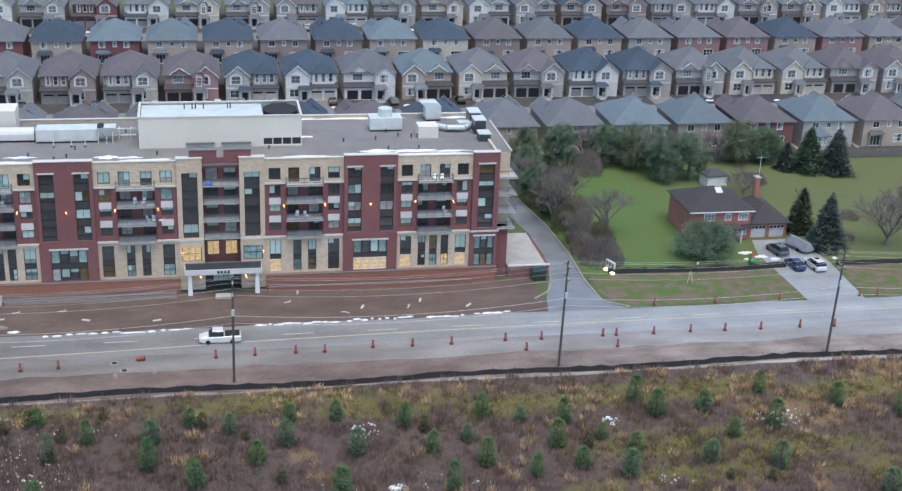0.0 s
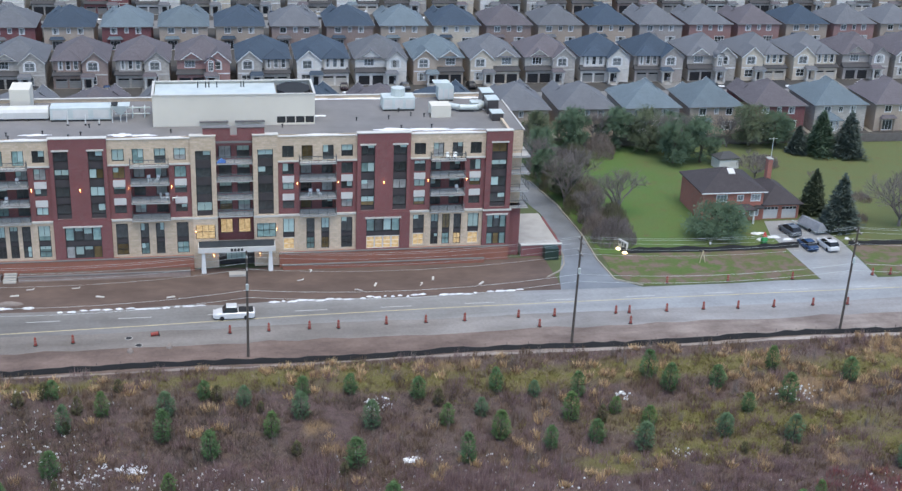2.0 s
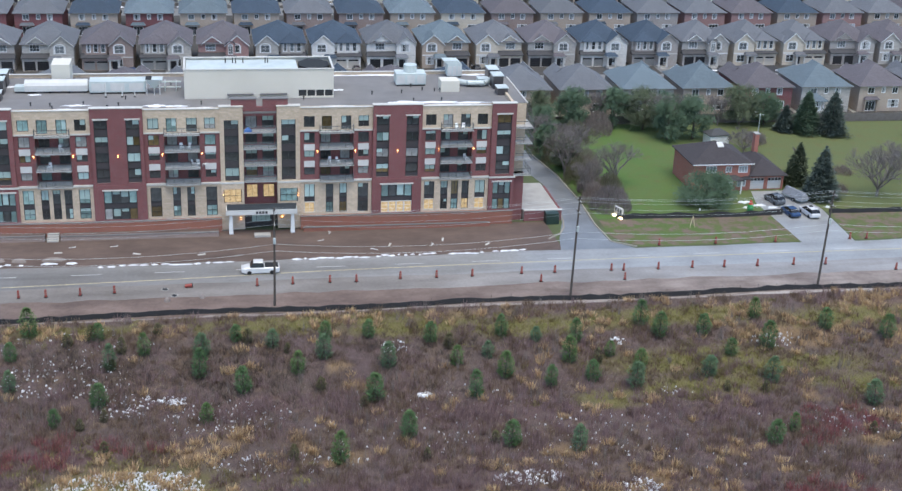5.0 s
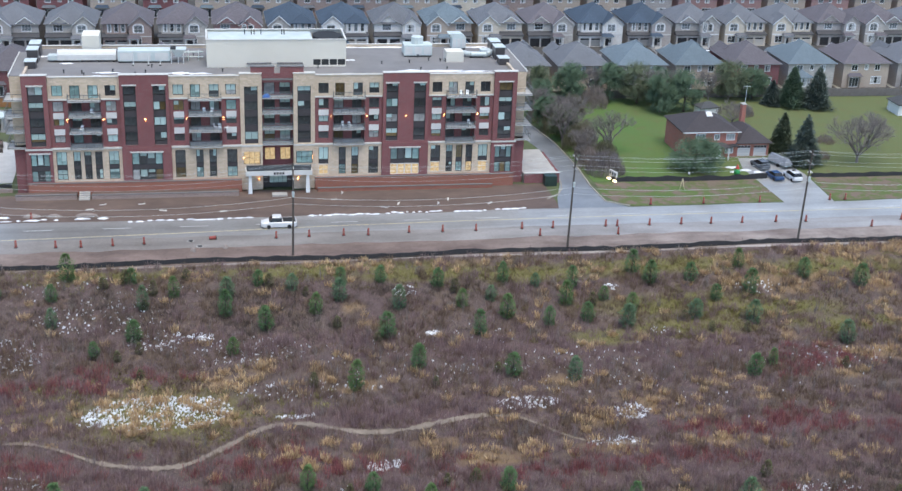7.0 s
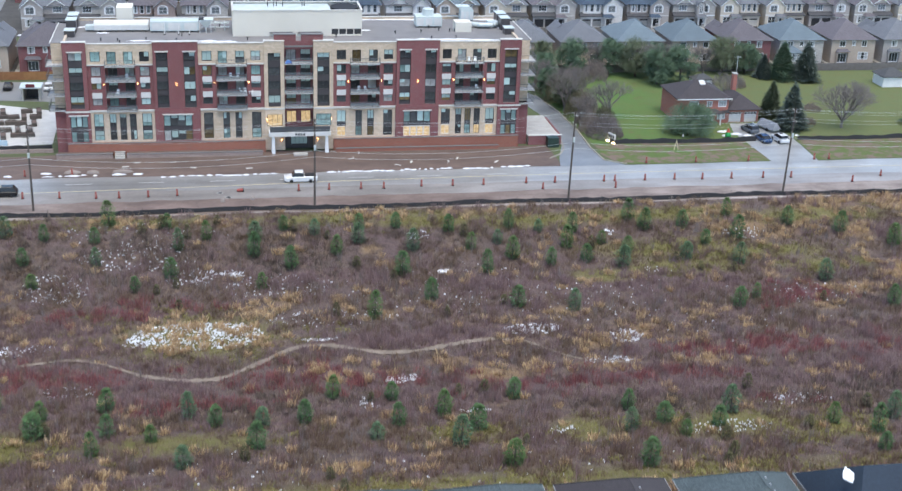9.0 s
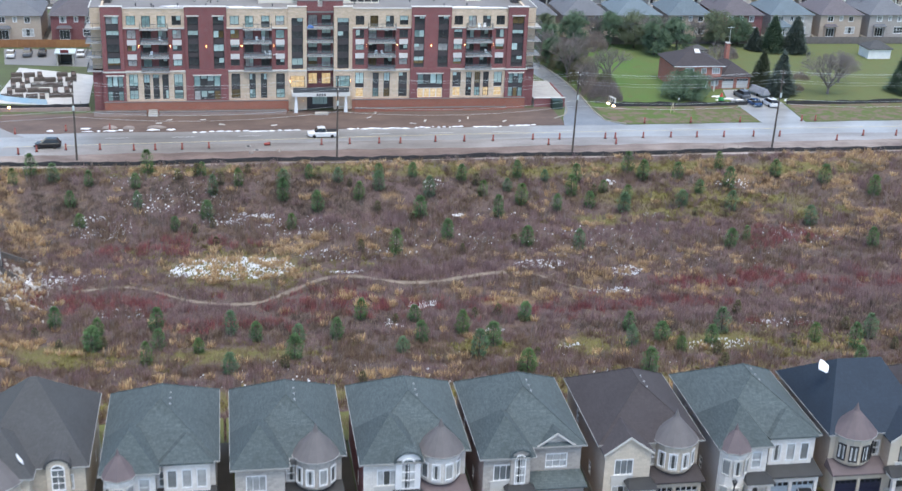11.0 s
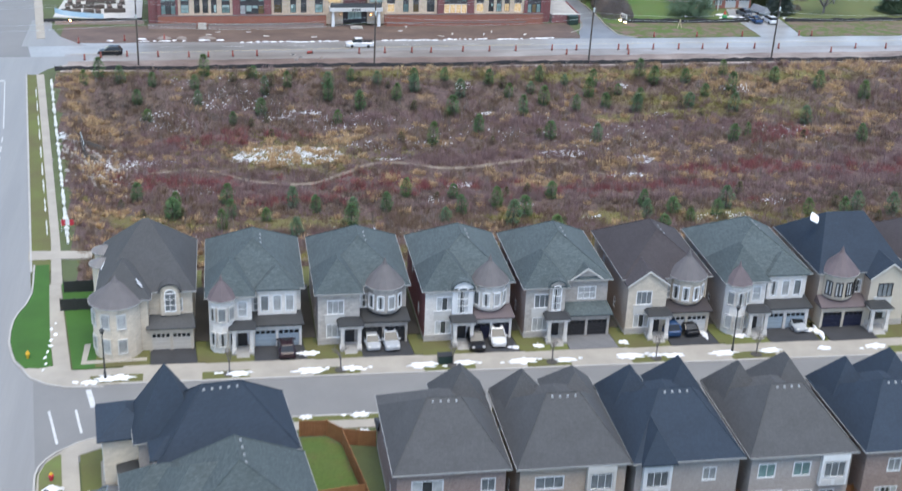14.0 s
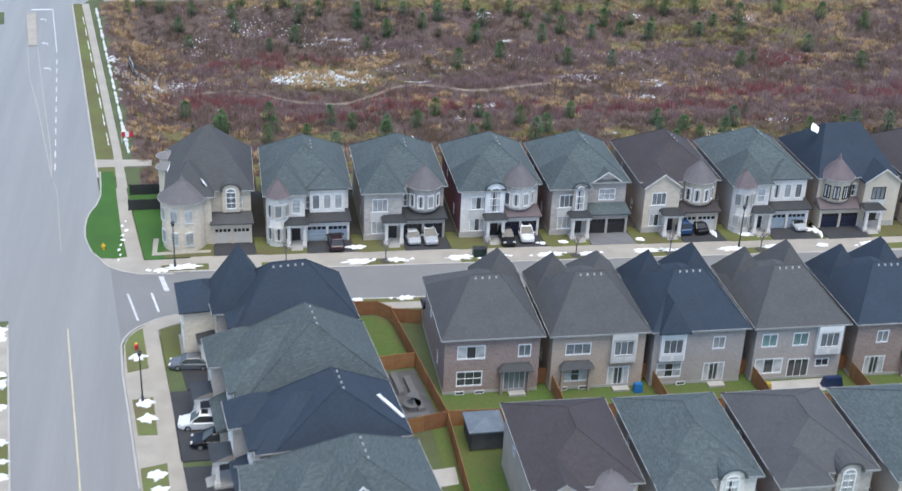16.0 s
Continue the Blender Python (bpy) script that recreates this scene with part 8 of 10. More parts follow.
def scatter_snow():
    rnd = random.Random(3)
    s = Shape()
    spots = [(-17.3, 127.0, 9.4, 4.1, 460, 0.21), (-12.5, 128.6, 4.0, 2.0, 80, 0.24), (-25, 126, 2.5, 2, 40, 0.22), (9.6, 111.8, 2.4, 1.2, 36, 0.3), (30.0, 124.6, 4.5, 1.6, 80, 0.26), (43.2, 121.1, 2.6, 2.0, 70, 0.22), (39, 114.2, 4, 1.2, 45, 0.2), (-38.0, 143.0, 5.5, 4.5, 110, 0.2), (-40, 125, 4, 2, 26, 0.16), (-33, 113, 4, 1.5, 30, 0.2), (-45.4, 115.8, 2.6, 0.8, 44, 0.42), (-48.2, 118.4, 1.2, 0.9, 20, 0.4), (-47.6, 124.0, 1.1, 2.2, 50, 0.4), (-53.6, 129.0, 1.8, 2.2, 34, 0.3), (-43, 124.6, 3, 2, 30, 0.2),
             (-11.9, 145.6, 2.0, 1.0, 34, 0.32), (-18, 145, 4, 3, 60, 0.2), (-26, 151, 9, 4, 100, 0.17), (0, 124.6, 3.0, 0.5, 26, 0.26), (-5, 141.5, 8, 4, 90, 0.17), (4.5, 105.8, 1.6, 2, 18, 0.22), (2, 131, 10, 2.4, 70, 0.15), (18, 154.5, 2, 1.4, 26, 0.22), (20, 139, 16, 8, 80, 0.15), (20.8, 144.6, 0.8, 0.5, 14, 0.5),
             (54, 142.6, 1.5, 1, 10, 0.35), (50, 153.4, 1.5, 0.8, 10, 0.35), (73, 152.6, 4, 1.6, 24, 0.22), (48, 92.8, 6, 1.8, 60, 0.18), (60, 100.4, 5, 1.6, 40, 0.2), (78, 132, 8, 4, 40, 0.18), (26, 95, 3, 1, 20, 0.22), (17.6, 102, 2, 0.8, 14, 0.22), (35, 132, 20, 6, 60, 0.15), (55, 130, 25, 12, 70, 0.14), (-25, 158, 14, 4, 40, 0.15), (0, 88, 40, 8, 60, 0.15)]
    for cx, cy, rx, ry, n, size in spots:
        for _ in range(int(n * 2.1)):
            t, q = rnd.uniform(0, 2 * math.pi), math.sqrt(rnd.random())
            x, y = cx + rx * q * math.cos(t), cy + ry * q * math.sin(t)
            k = size * 0.8 * rnd.uniform(0.2, 1.0) ** 2
            blob(s, x, y, rough_lie(x, y) + 0.1, k * rnd.uniform(0.6, 2.2), k * rnd.uniform(0.4, 1.2), 0.12, rnd, 5)
    thing("snow_scraps", "thin scraps of old snow over the field", "snow", kind="stuff", shape=s, material=M["snow"])


def conifer_mesh(h, w, seed, mat, full=0.8, count=1400, size=0.35, low=0.04, oval=False):
    """A crown of many small drooping sprays, with an uneven outline."""
    r = random.Random(seed)
    v, f = [], []
    lobes = [r.uniform(0, 6.28) for _ in range(4)]
    for _ in range(count):
        u = r.random()
        if oval:
            rel = 0.5 - 0.5 * math.cos(math.pi * (0.08 + 0.9 * u))
            rad = w / 2 * math.sqrt(max(0.01, 1 - ((rel - 0.42) / 0.6) ** 2)) * (1 if rel < 0.5 else 1.15 - 0.3 * rel)
        else:
            rel = 1 - math.sqrt(1 - u)
            rad = w / 2 * (1 - rel) ** full + 0.04
        t = r.uniform(0, 2 * math.pi)
        if not oval:
            rad *= 0.74 + 0.42 * (1 - (rel * 10 + 0.25 * math.sin(2 * t + lobes[3])) % 1.0)
        rad *= 1 + 0.13 * math.sin(3 * t + lobes[0] + rel * 7) + 0.10 * math.sin(5 * t + lobes[1] - rel * 11) + 0.09 * math.sin(rel * 40 + lobes[2] + 2 * t)
        q = rad * r.uniform(0.25, 1.0) ** 0.45
        c = Vector((q * math.cos(t), q * math.sin(t), h * (low + (0.97 - low) * rel) + r.uniform(-0.5, 0.5) * size))
        out = Vector((math.cos(t), math.sin(t), r.uniform(-0.3, 0.9))).normalized()
        side = Vector((-math.sin(t), math.cos(t), r.uniform(-0.5, 0.5))).normalized()
        k = size * r.uniform(0.5, 1.25)
        b = len(v)
        v += [tuple(c - side * k * 0.4 - out * k * 0.3), tuple(c + side * k * 0.4 - out * k * 0.3), tuple(c + out * k)]
        f.append((b, b + 1, b + 2))
    me = bpy.data.meshes.new("crown")
    me.from_pydata(v, [], f)
    me.materials.append(mat)
    return me


def conifer(name, label, h, w, seed, mat, m, group="", **kw):
    r = thing(name, label, "tree", m, group)
    part("trunk", Shape().cyl(0, 0, -0.1, h * 0.9, h * 0.022 + 0.02, 0.015, 7), M["bark"], r)
    part("crown", conifer_mesh(h, w, seed, mat, **kw), None, r)
    return r


def plant_saplings():
    kinds = [conifer("pine_sapling", "young green pine planted among the brush", 3.6, 2.2, 3 + i, (NEEDLE, NEEDLE_YOUNG, NEEDLE, NEEDLE_PALE)[i], pose(0, 0, -50), "planted pines", oval=True, count=1300, size=0.2) for i in range(4)]
    kinds.append(conifer("pine_sapling", "small dull olive-brown sapling among the brush", 2.0, 1.3, 9, NEEDLE_DULL, pose(0, 0, -50), "planted pines", oval=True, count=500, size=0.18))
    rnd = random.Random(8)
    west = [(-40.7, 156.5), (-31.0, 160.8), (-32.9, 155.4), (-32.4, 149.2), (-43.2, 150.1), (-41.3, 143.8), (-22.0, 159.1), (-20.1, 152.8), (-21.2, 145.6), (-15.7, 155.3), (-26.2, 141.9), (-8.2, 154.6), (-8.4, 150.4), (-7.6, 140.8), (-3.5, 157.6), (1.3, 155.8),
            (-2.9, 147.0), (4.4, 150.2), (8.6, 157.2), (8.2, 153.1), (14.7, 157.2), (8.1, 130.5), (14.1, 143.9), (16.6, 150.6), (17.2, 135.1), (-53, 157.0), (-50.5, 160.6), (-46.5, 158)]
    east = [(23.2, 155.4), (26.0, 150.3), (27.5, 143.6), (30.6, 151.6), (33.4, 156.0), (32.2, 147.5), (29.7, 132.1), (38.1, 154.7), (38.1, 145.2), (41.8, 149.9), (43.8, 154.2), (38.0, 130.0), (44.1, 145.7), (47.8, 150.7), (54.1, 157.0), (49.5, 143.9), (56.2, 154.4),
            (51.5, 148.0), (62.9, 154.4), (60.7, 145.6), (65.4, 149.6), (71.8, 157.4), (71.3, 150.9), (69.0, 143.4), (63.4, 128.9), (67.2, 131.4), (81.6, 154.4), (80.9, 136.5), (90.0, 151.6), (97.9, 147.3)]
    south = [(-28.3, 106.9), (-18.2, 104.7), (-36.4, 101.3), (-29.1, 95.3), (-27.8, 100.2), (-18.6, 90.6), (-14.9, 102.0), (-22.5, 98.6), (-10.2, 95.0), (-9.3, 101.0), (-4.0, 101.4), (-0.1, 107.8), (7.4, 106.4), (4.2, 95.3), (7.4, 99.1), (13.4, 101.2), (16.8, 96.6),
             (13.8, 92.2), (23.1, 105.1), (18.8, 85.9), (36.9, 100.1), (35.2, 93.3), (40.3, 95.4), (41.5, 91.0), (46.7, 93.5), (49.7, 97.2), (34.3, 83.6), (61.3, 92.2), (65.5, 88.8), (69.8, 92.8), (63.6, 83.4), (-36.0, 105.3), (-41.8, 109.0)]
    spots = west + east + south + [(76 + 9 * i + rnd.uniform(-3, 3), 90 + (i * 37) % 66) for i in range(5)]
    dull = len(spots)
    spots += [(rnd.uniform(-45, 80), rnd.choice((rnd.uniform(128, 160), rnd.uniform(82, 108)))) for _ in range(44)]
    for i, (x, y) in enumerate(spots):
        k = rnd.uniform(0.72, 1.12)
        m = pose(x, y, float(lie(x, y)) - 0.05, rnd.uniform(-3, 3), rnd.uniform(-3, 3), rnd.uniform(0, 360))
        kind = kinds[4] if i >= dull else kinds[i % 4]
        ob = kind if i < 4 or i == dull else copy_thing(kind, m)
        ob.matrix_basis = m
        ob.scale = (k * rnd.uniform(0.85, 1.1), k, k * rnd.uniform(0.85, 1.15))


def bare_tree_mesh(h, spread, seed, levels=5, limbs=6, low=0.14):
    """Limbs that leave a short trunk low down and fork into fine twigs."""
    s = Shape()
    r = random.Random(seed)

    def grow(p, d, ln, rad, lev):
        q = p + d * ln
        s.rod(p, q, rad, max(rad * 0.6, 0.01), 5 if rad > 0.06 else 3)
        if lev == 0:
            return
        for _ in range(3):
            e = (d + Vector((r.uniform(-1, 1), r.uniform(-1, 1), r.uniform(-0.4, 0.7))) * 0.8).normalized()
            grow(p + d * ln * r.uniform(0.6, 1.0), e, ln * r.uniform(0.62, 0.84), max(rad * 0.58, 0.015), lev - 1)
    for i in range(limbs):
        t = 2 * math.pi * i / limbs + r.uniform(-0.4, 0.4)
        k = spread * r.uniform(0.5, 1.15)
        d = Vector((math.cos(t) * k, math.sin(t) * k, 1)).normalized()
        grow(Vector((0, 0, h * low * r.uniform(0.7, 1.0))), d, h * 0.27, h * 0.015, levels - 1)
    return s


def bare_tree(name, label, h, spread, seed, m, levels=5, limbs=6, low=0.14):
    r = thing(name, label, "tree", m)
    part("trunk", Shape().cyl(0, 0, -0.1, h * low, h * 0.026, h * 0.02, 8), M["grey_bark"], r)
    part("crown", bare_tree_mesh(h, spread, seed, levels, limbs, low), M["grey_bark"], r, "bare grey twigs")
    return r


def leafless_bush(x, y, w, h, seed, mat, label):
    rnd = np.random.RandomState(seed)
    n = int(520 * w * h / 12)
    t = rnd.uniform(0, 2 * np.pi, n)
    q = np.sqrt(rnd.uniform(0, 1, n)) * w / 2
    top = h * np.sqrt(np.clip(1 - (q / (w / 2)) ** 2, 0.05, 1)) * rnd.uniform(0.3, 1.05, n)
    c = np.stack([np.cos(t) * q, np.sin(t) * q, top - 0.5], 1)
    v, f = blades(c, 4, 0.8, 0.45, 0.03, seed)
    me = bpy.data.meshes.new("twigs")
    me.from_pydata(v.tolist(), [], f.tolist())
    me.materials.append(mat)
    r = thing("bush", label, "bush", pose(x, y, 0))
    part("crown", me, None, r)
    s = Shape()
    rr = random.Random(seed)
    for _ in range(7):
        a = rr.uniform(0, 6.28)
        s.rod((0.15 * math.cos(a), 0.15 * math.sin(a), -0.1), (w * 0.3 * math.cos(a), w * 0.3 * math.sin(a), h * 0.7), 0.06, 0.02, 4)
    part("stem", s, M["bark"], r)
    return r


def pine(x, y, h, w, seed, mat=None, label="broad dark green pine"):
    """A rounded evergreen: clumps of needles on short limbs."""
    r = thing("pine_tree", label, "tree", pose(x, y, 0))
    rnd = random.Random(seed)
    s = Shape()
    s.cyl(0, 0, -0.1, h * 0.8, h * 0.03, 0.05, 7)
    v, f = [], []
    for _ in range(int(22 + w * 3)):
        t, z = rnd.uniform(0, 6.28), h * rnd.uniform(0.18, 0.95)
        q = w / 2 * math.sqrt(max(0.05, 1 - ((z / h - 0.4) / 0.62) ** 2)) * rnd.uniform(0.35, 0.95)
        c = Vector((q * math.cos(t), q * math.sin(t), z))
        s.rod((0, 0, z * 0.75), c, 0.06, 0.02, 4)
        for _ in range(210):
            d = Vector((rnd.gauss(0, 1), rnd.gauss(0, 1), rnd.gauss(0, 0.75))) * w * 0.075
            p = c + d
            o = (d + Vector((0, 0, 0.25))).normalized() * 0.34 * rnd.uniform(0.6, 1.3)
            sd = o.orthogonal().normalized() * 0.085
            b = len(v)
            v += [tuple(p - sd), tuple(p + sd), tuple(p + o)]
            f.append((b, b + 1, b + 2))
    part("trunk", s, M["bark"], r)
    me = bpy.data.meshes.new("crown")
    me.from_pydata(v, [], f)
    me.materials.append(mat or NEEDLE_DARK)
    part("crown", me, None, r)


build_trail()
scatter_field()
scatter_snow()
plant_saplings()

# trees round the brick house
M["grey_bark"] = surface("grey_bark", (0.21, 0.185, 0.175), (0.135, 0.12, 0.112), 1.5, 10, 0.9, 0.3)
pine(81.2, 203.0, 5.8, 10.0, 1, NEEDLE_DARK, "wide bushy dark green pine in front of the brick house")
for i, (x, y, h, w) in enumerate(((61.5, 249, 8, 6.5), (69.0, 250, 8.6, 7), (78, 250, 8.4, 7), (84.0, 248, 9, 8), (87.0, 241, 8.2, 7.5), (92.5, 241, 9.6, 7), (106.5, 250.5, 8.6, 8.5), (112, 250, 7.4, 6.5), (60, 240, 7.5, 6), (60.2, 223.5, 6.5, 5.5), (90, 249, 8, 6), (58.6, 230, 7, 5))):
    pine(x, y, h, w, 10 + i, None if i % 3 else NEEDLE_DULLER)
for i, (x, y, h, w, mat) in enumerate(((102.8, 212.5, 8.6, 5.0, NEEDLE_DULLER), (104.0, 204.6, 10.4, 6.6, NEEDLE_BLUE), (118.8, 244.0, 9.6, 6.6, NEEDLE_DARK), (124.0, 242.4, 9.8, 7.0, NEEDLE_BLUE), (114.6, 245.2, 6.0, 4.0, NEEDLE_BLUE), (134, 205.5, 11, 7.5, NEEDLE_DARK))):
    conifer("spruce_tree", "tall dark spruce on the lawn", h, w, 50 + i, mat, pose(x, y, 0), count=11000, size=0.36, full=0.8)
bare_tree("bare_tree", "leafless spreading tree on the lawn", 12.0, 0.85, 4, pose(115.6, 205.0, 0), 6, 9)
bare_tree("bare_tree", "low wide leafless tree behind the brick house", 6.6, 1.5, 9, pose(100.0, 231.5, 0), 6, 9)
for i, (x, y, h, k) in enumerate(((67.0, 213.0, 10.5, 0.5), (59.5, 220.0, 10.5, 0.6), (63.0, 226.0, 10.0, 0.6), (60.5, 210.0, 8.0, 0.6), (58.0, 234.0, 9.5, 0.6), (88.0, 244.0, 11.0, 0.5), (74.0, 251, 9.5, 0.5), (122.5, 214, 8.5, 0.8), (101.5, 250, 8, 0.6), (57.5, 246, 8, 0.6), (110.5, 228.5, 2.6, 1.2))):
    bare_tree("bare_tree", "grey leafless tree among evergreens", h, k, 20 + i, pose(x, y, 0), 6 if h > 4 else 5, 6)
DARK_TWIG = leafy("dark_twigs", (0.245, 0.21, 0.205), (0.16, 0.135, 0.132))
OLIVE_TWIG = leafy("olive_twigs", (0.185, 0.175, 0.11), (0.12, 0.113, 0.073))
for i, (x, y, w, h, mat) in enumerate(((63.2, 202.4, 7.4, 4.6, DARK_TWIG), (64.6, 207.6, 5.6, 4.8, OLIVE_TWIG), (62.0, 211.5, 4.6, 4.6, GREYTWIG), (61.0, 216.5, 5.0, 5.2, OLIVE_TWIG), (66.0, 213, 4, 3.4, DARK_TWIG), (61.2, 206.0, 4.5, 4.2, GREYTWIG), (60.0, 228, 6, 6, OLIVE_TWIG), (64.0, 221.5, 6, 5, GREYTWIG), (62.5, 234, 7, 6, DARK_TWIG), (67.0, 241, 6, 4.5, OLIVE_TWIG), (73.5, 246, 6, 5, GREYTWIG), (58.4, 236, 5, 4.5, GREYTWIG), (105, 238, 5, 2.4, GREYTWIG), (109.5, 208, 3, 1.8, GREYTWIG), (115, 218, 4, 1.8, GREYTWIG))):
    leafless_bush(x, y, w, h, 30 + i, mat, "dense leafless grey-brown bush" if mat is not OLIVE_TWIG else "dense dull olive-brown bush")

# ---- along the main road ----


def silt_fence(x0, x1, y, seed, h=0.85):
    """Black cloth on short stakes."""
    r = thing("silt_fence", "sagging black silt fence on wooden stakes", "fence", pose(0, 0, 0))
    rnd = random.Random(seed)
    n = int((x1 - x0) / 1.5)
    s = Shape()
    row = [(x0 + (x1 - x0) * i / n, y + 0.35 * math.sin(i * 0.21 + seed) + rnd.uniform(-0.08, 0.08), h * rnd.uniform(0.72, 1.1)) for i in range(n + 1)]
    pts = []
    for ax, ay, ah in row:
        za = float(lie(ax, ay))
        pts += [(ax, ay - 0.2, za - 0.05), (ax, ay, za + ah), (ax, ay + 0.03, za + ah), (ax, ay + 0.12, za - 0.05)]
    s.solid(pts, [(4 * i + j, 4 * i + 4 + j, 4 * i + 5 + j, 4 * i + 1 + j) for i in range(n) for j in range(3)])
    part("cloth", s, M["silt_cloth"], r)
    stake = cached("stake", lambda: Shape().box(-0.025, -0.025, -0.1, 0.025, 0.025, 1.1).mesh("stake", M["pole_wood"]))
    for ax, ay, ah in row[::2]:
        part("stake", stake, None, r, at=pose(ax, ay + 0.1, float(lie(ax, ay))))


silt_fence(-59, 190, 165.6, 1)
silt_fence(63, 93.5, 197.3, 2, 1.0)
silt_fence(102.5, 175, 197.4, 3, 0.9)


def traffic_cone():
    r = thing("traffic_cone", "orange-red roadwork marker with pale bands on a black base", "traffic cone", pose(0, 0, -60), "markers along the roadworks")
    part("base", Shape().prism([(-0.24, -0.24), (0.24, -0.24), (0.24, 0.24), (-0.24, 0.24)], 0, 0.08), M["black_plastic"], r)
    part("body", Shape().cyl(0, 0, 0.1, 1.15, 0.2, 0.15, 10).cyl(0, 0, 1.15, 1.25, 0.07, 0.07, 8), M["cone_orange"], r)
    for z in (0.45, 0.8):
        part("band", Shape().cyl(0, 0, z, z + 0.14, 0.195, 0.185, 10), M["cone_band"], r)
    return r


M["cone_band"] = surface("cone_band", (0.42, 0.22, 0.18), (0.3, 0.15, 0.12), 2, 12, 0.5, 0.05)
first = traffic_cone()
CONES = [(-34, 173.6), (-30.2, 173.5), (-25.4, 173.7), (-20.6, 174), (0.1, 174.8), (5.4, 175), (11, 175.1), (15, 174.9), (21.8, 175.5), (27.4, 175.4), (33, 175.4), (40.9, 175.7), (46.2, 175.6), (55.4, 175.6), (57.4, 175.5), (63.1, 175.5), (68.8, 175.6), (74.1, 175.4), (79.7, 175.3),
         (85.9, 175.3), (91.3, 175), (43.2, 172.4), (56.5, 172.0), (102, 171.8), (109, 174.5), (116, 174.2), (76.3, 185), (86.9, 184.9), (66.5, 185.2), (100.5, 185.1), (103.5, 185), (-40, 174.2), (-46, 174.5), (-51, 173.8), (-54, 172.5), (-47, 186), (-39, 186.2), (-56, 184.5)]
for i, (x, y) in enumerate(CONES):
    ob = first if i == 0 else copy_thing(first, pose(x, y, 0.05))
    ob.matrix_basis = pose(x, y, 0.06 if 171 < y < 184 else 0.06 if y < 171 else 0.03, 0, 0, i * 31)


def utility_pole(x, y, h, lean, lamp=False):
    r = thing("utility_pole", "weathered wooden utility pole carrying wires", "utility pole", pose(x, y, 0, 0, lean, 0), "poles along the road")
    part("pole", Shape().cyl(0, 0, -0.3, h, 0.19, 0.13, 9), M["pole_wood"], r)
    for z in (h - 0.7, h - 2.4):
        arm = part("crossarm", Shape().box(-0.07, -1.1, z - 0.07, 0.07, 1.1, z + 0.07), M["pole_wood"], r)
        for yy in (-1.0, -0.4, 0.4, 1.0):
            part("insulator", Shape().cyl(0, yy, z + 0.07, z + 0.3, 0.06, 0.05, 6), M["pale_trim"], arm)
    part("transformer", Shape().cyl(0.0, -0.4, h - 5.3, h - 4.5, 0.2, n=10), M["galvanised"], r)
    return r


POLES = [(-43.6, 168.6, 14.6, 0.4), (2.3, 167.6, 15.2, 0.4), (46.5, 167.2, 15.8, 0.9), (86.3, 167.1, 15.8, 1.2), (127.0, 167.0, 15.8, 1.0)]
for p in POLES:
    utility_pole(*p)
for k, (dz, dy) in enumerate(((-0.4, -1.0), (-0.4, 0.4), (-0.4, 1.0), (-2.1, -1.0), (-2.1, 1.0), (-5.6, 0.2), (-6.6, 0.1))):
    s = Shape()
    ends = [(-140.0, 169.5, 14.6 + dz)] + [(x + h * math.sin(radians(t)), y + dy, h + dz) for x, y, h, t in POLES] + [(300.0, 167.0 + dy, 15.0 + dz)]
    for (ax, ay, az_), (bx, by, bz) in zip(ends, ends[1:]):
        n = 12
        sag = min(1.6, (bx - ax) ** 2 * 0.0006)
        pt = [(ax + (bx - ax) * i / n, ay + (by - ay) * i / n, az_ + (bz - az_) * i / n - 4 * sag * (i / n) * (1 - i / n)) for i in range(n + 1)]
        for a, b in zip(pt, pt[1:]):
            s.rod(a, b, 0.014 if k < 5 else 0.022, n=3)
    thing("power_line", "thin pale grey overhead wire sagging between poles", "wire", None, "wires along the road", shape=s, material=M["galvanised"])

rnd = random.Random(17)


def snow_heap(x, y, rx, ry, h=0.3, n=3, z=0.05, label="patch of old white snow"):
    """One patch with a lobed, uneven edge and a sunken, lumpy top."""
    a, b, c = rnd.uniform(0, 6.28), rnd.uniform(0, 6.28), rnd.uniform(0, 6.28)
    m = 22
    edge = []
    for i in range(m):
        t = 2 * math.pi * i / m
        k = 0.8 + 0.16 * math.sin(n * t + a) + 0.13 * math.sin((n + 2) * t + b) + 0.08 * math.sin(7 * t + c) + rnd.uniform(-0.1, 0.1)
        edge.append((k * math.cos(t), k * math.sin(t)))
    pts = []
    for q, zz in ((1.0, -0.1), (0.96, 0.3), (0.72, 0.75), (0.36, 0.95)):
        pts += [(x + rx * q * u, y + ry * q * v, z + (h * zz * (rnd.uniform(0.6, 1.1)) if zz > 0 else -0.1)) for u, v in edge]
    faces = [(j * m + i, j * m + (i + 1) % m, (j + 1) * m + (i + 1) % m, (j + 1) * m + i) for j in range(3) for i in range(m)]
    s = Shape().solid(pts, faces + [tuple(range(3 * m, 4 * m))])
    return thing("snow_patch", label, "snow", shape=s, material=M["snow"])


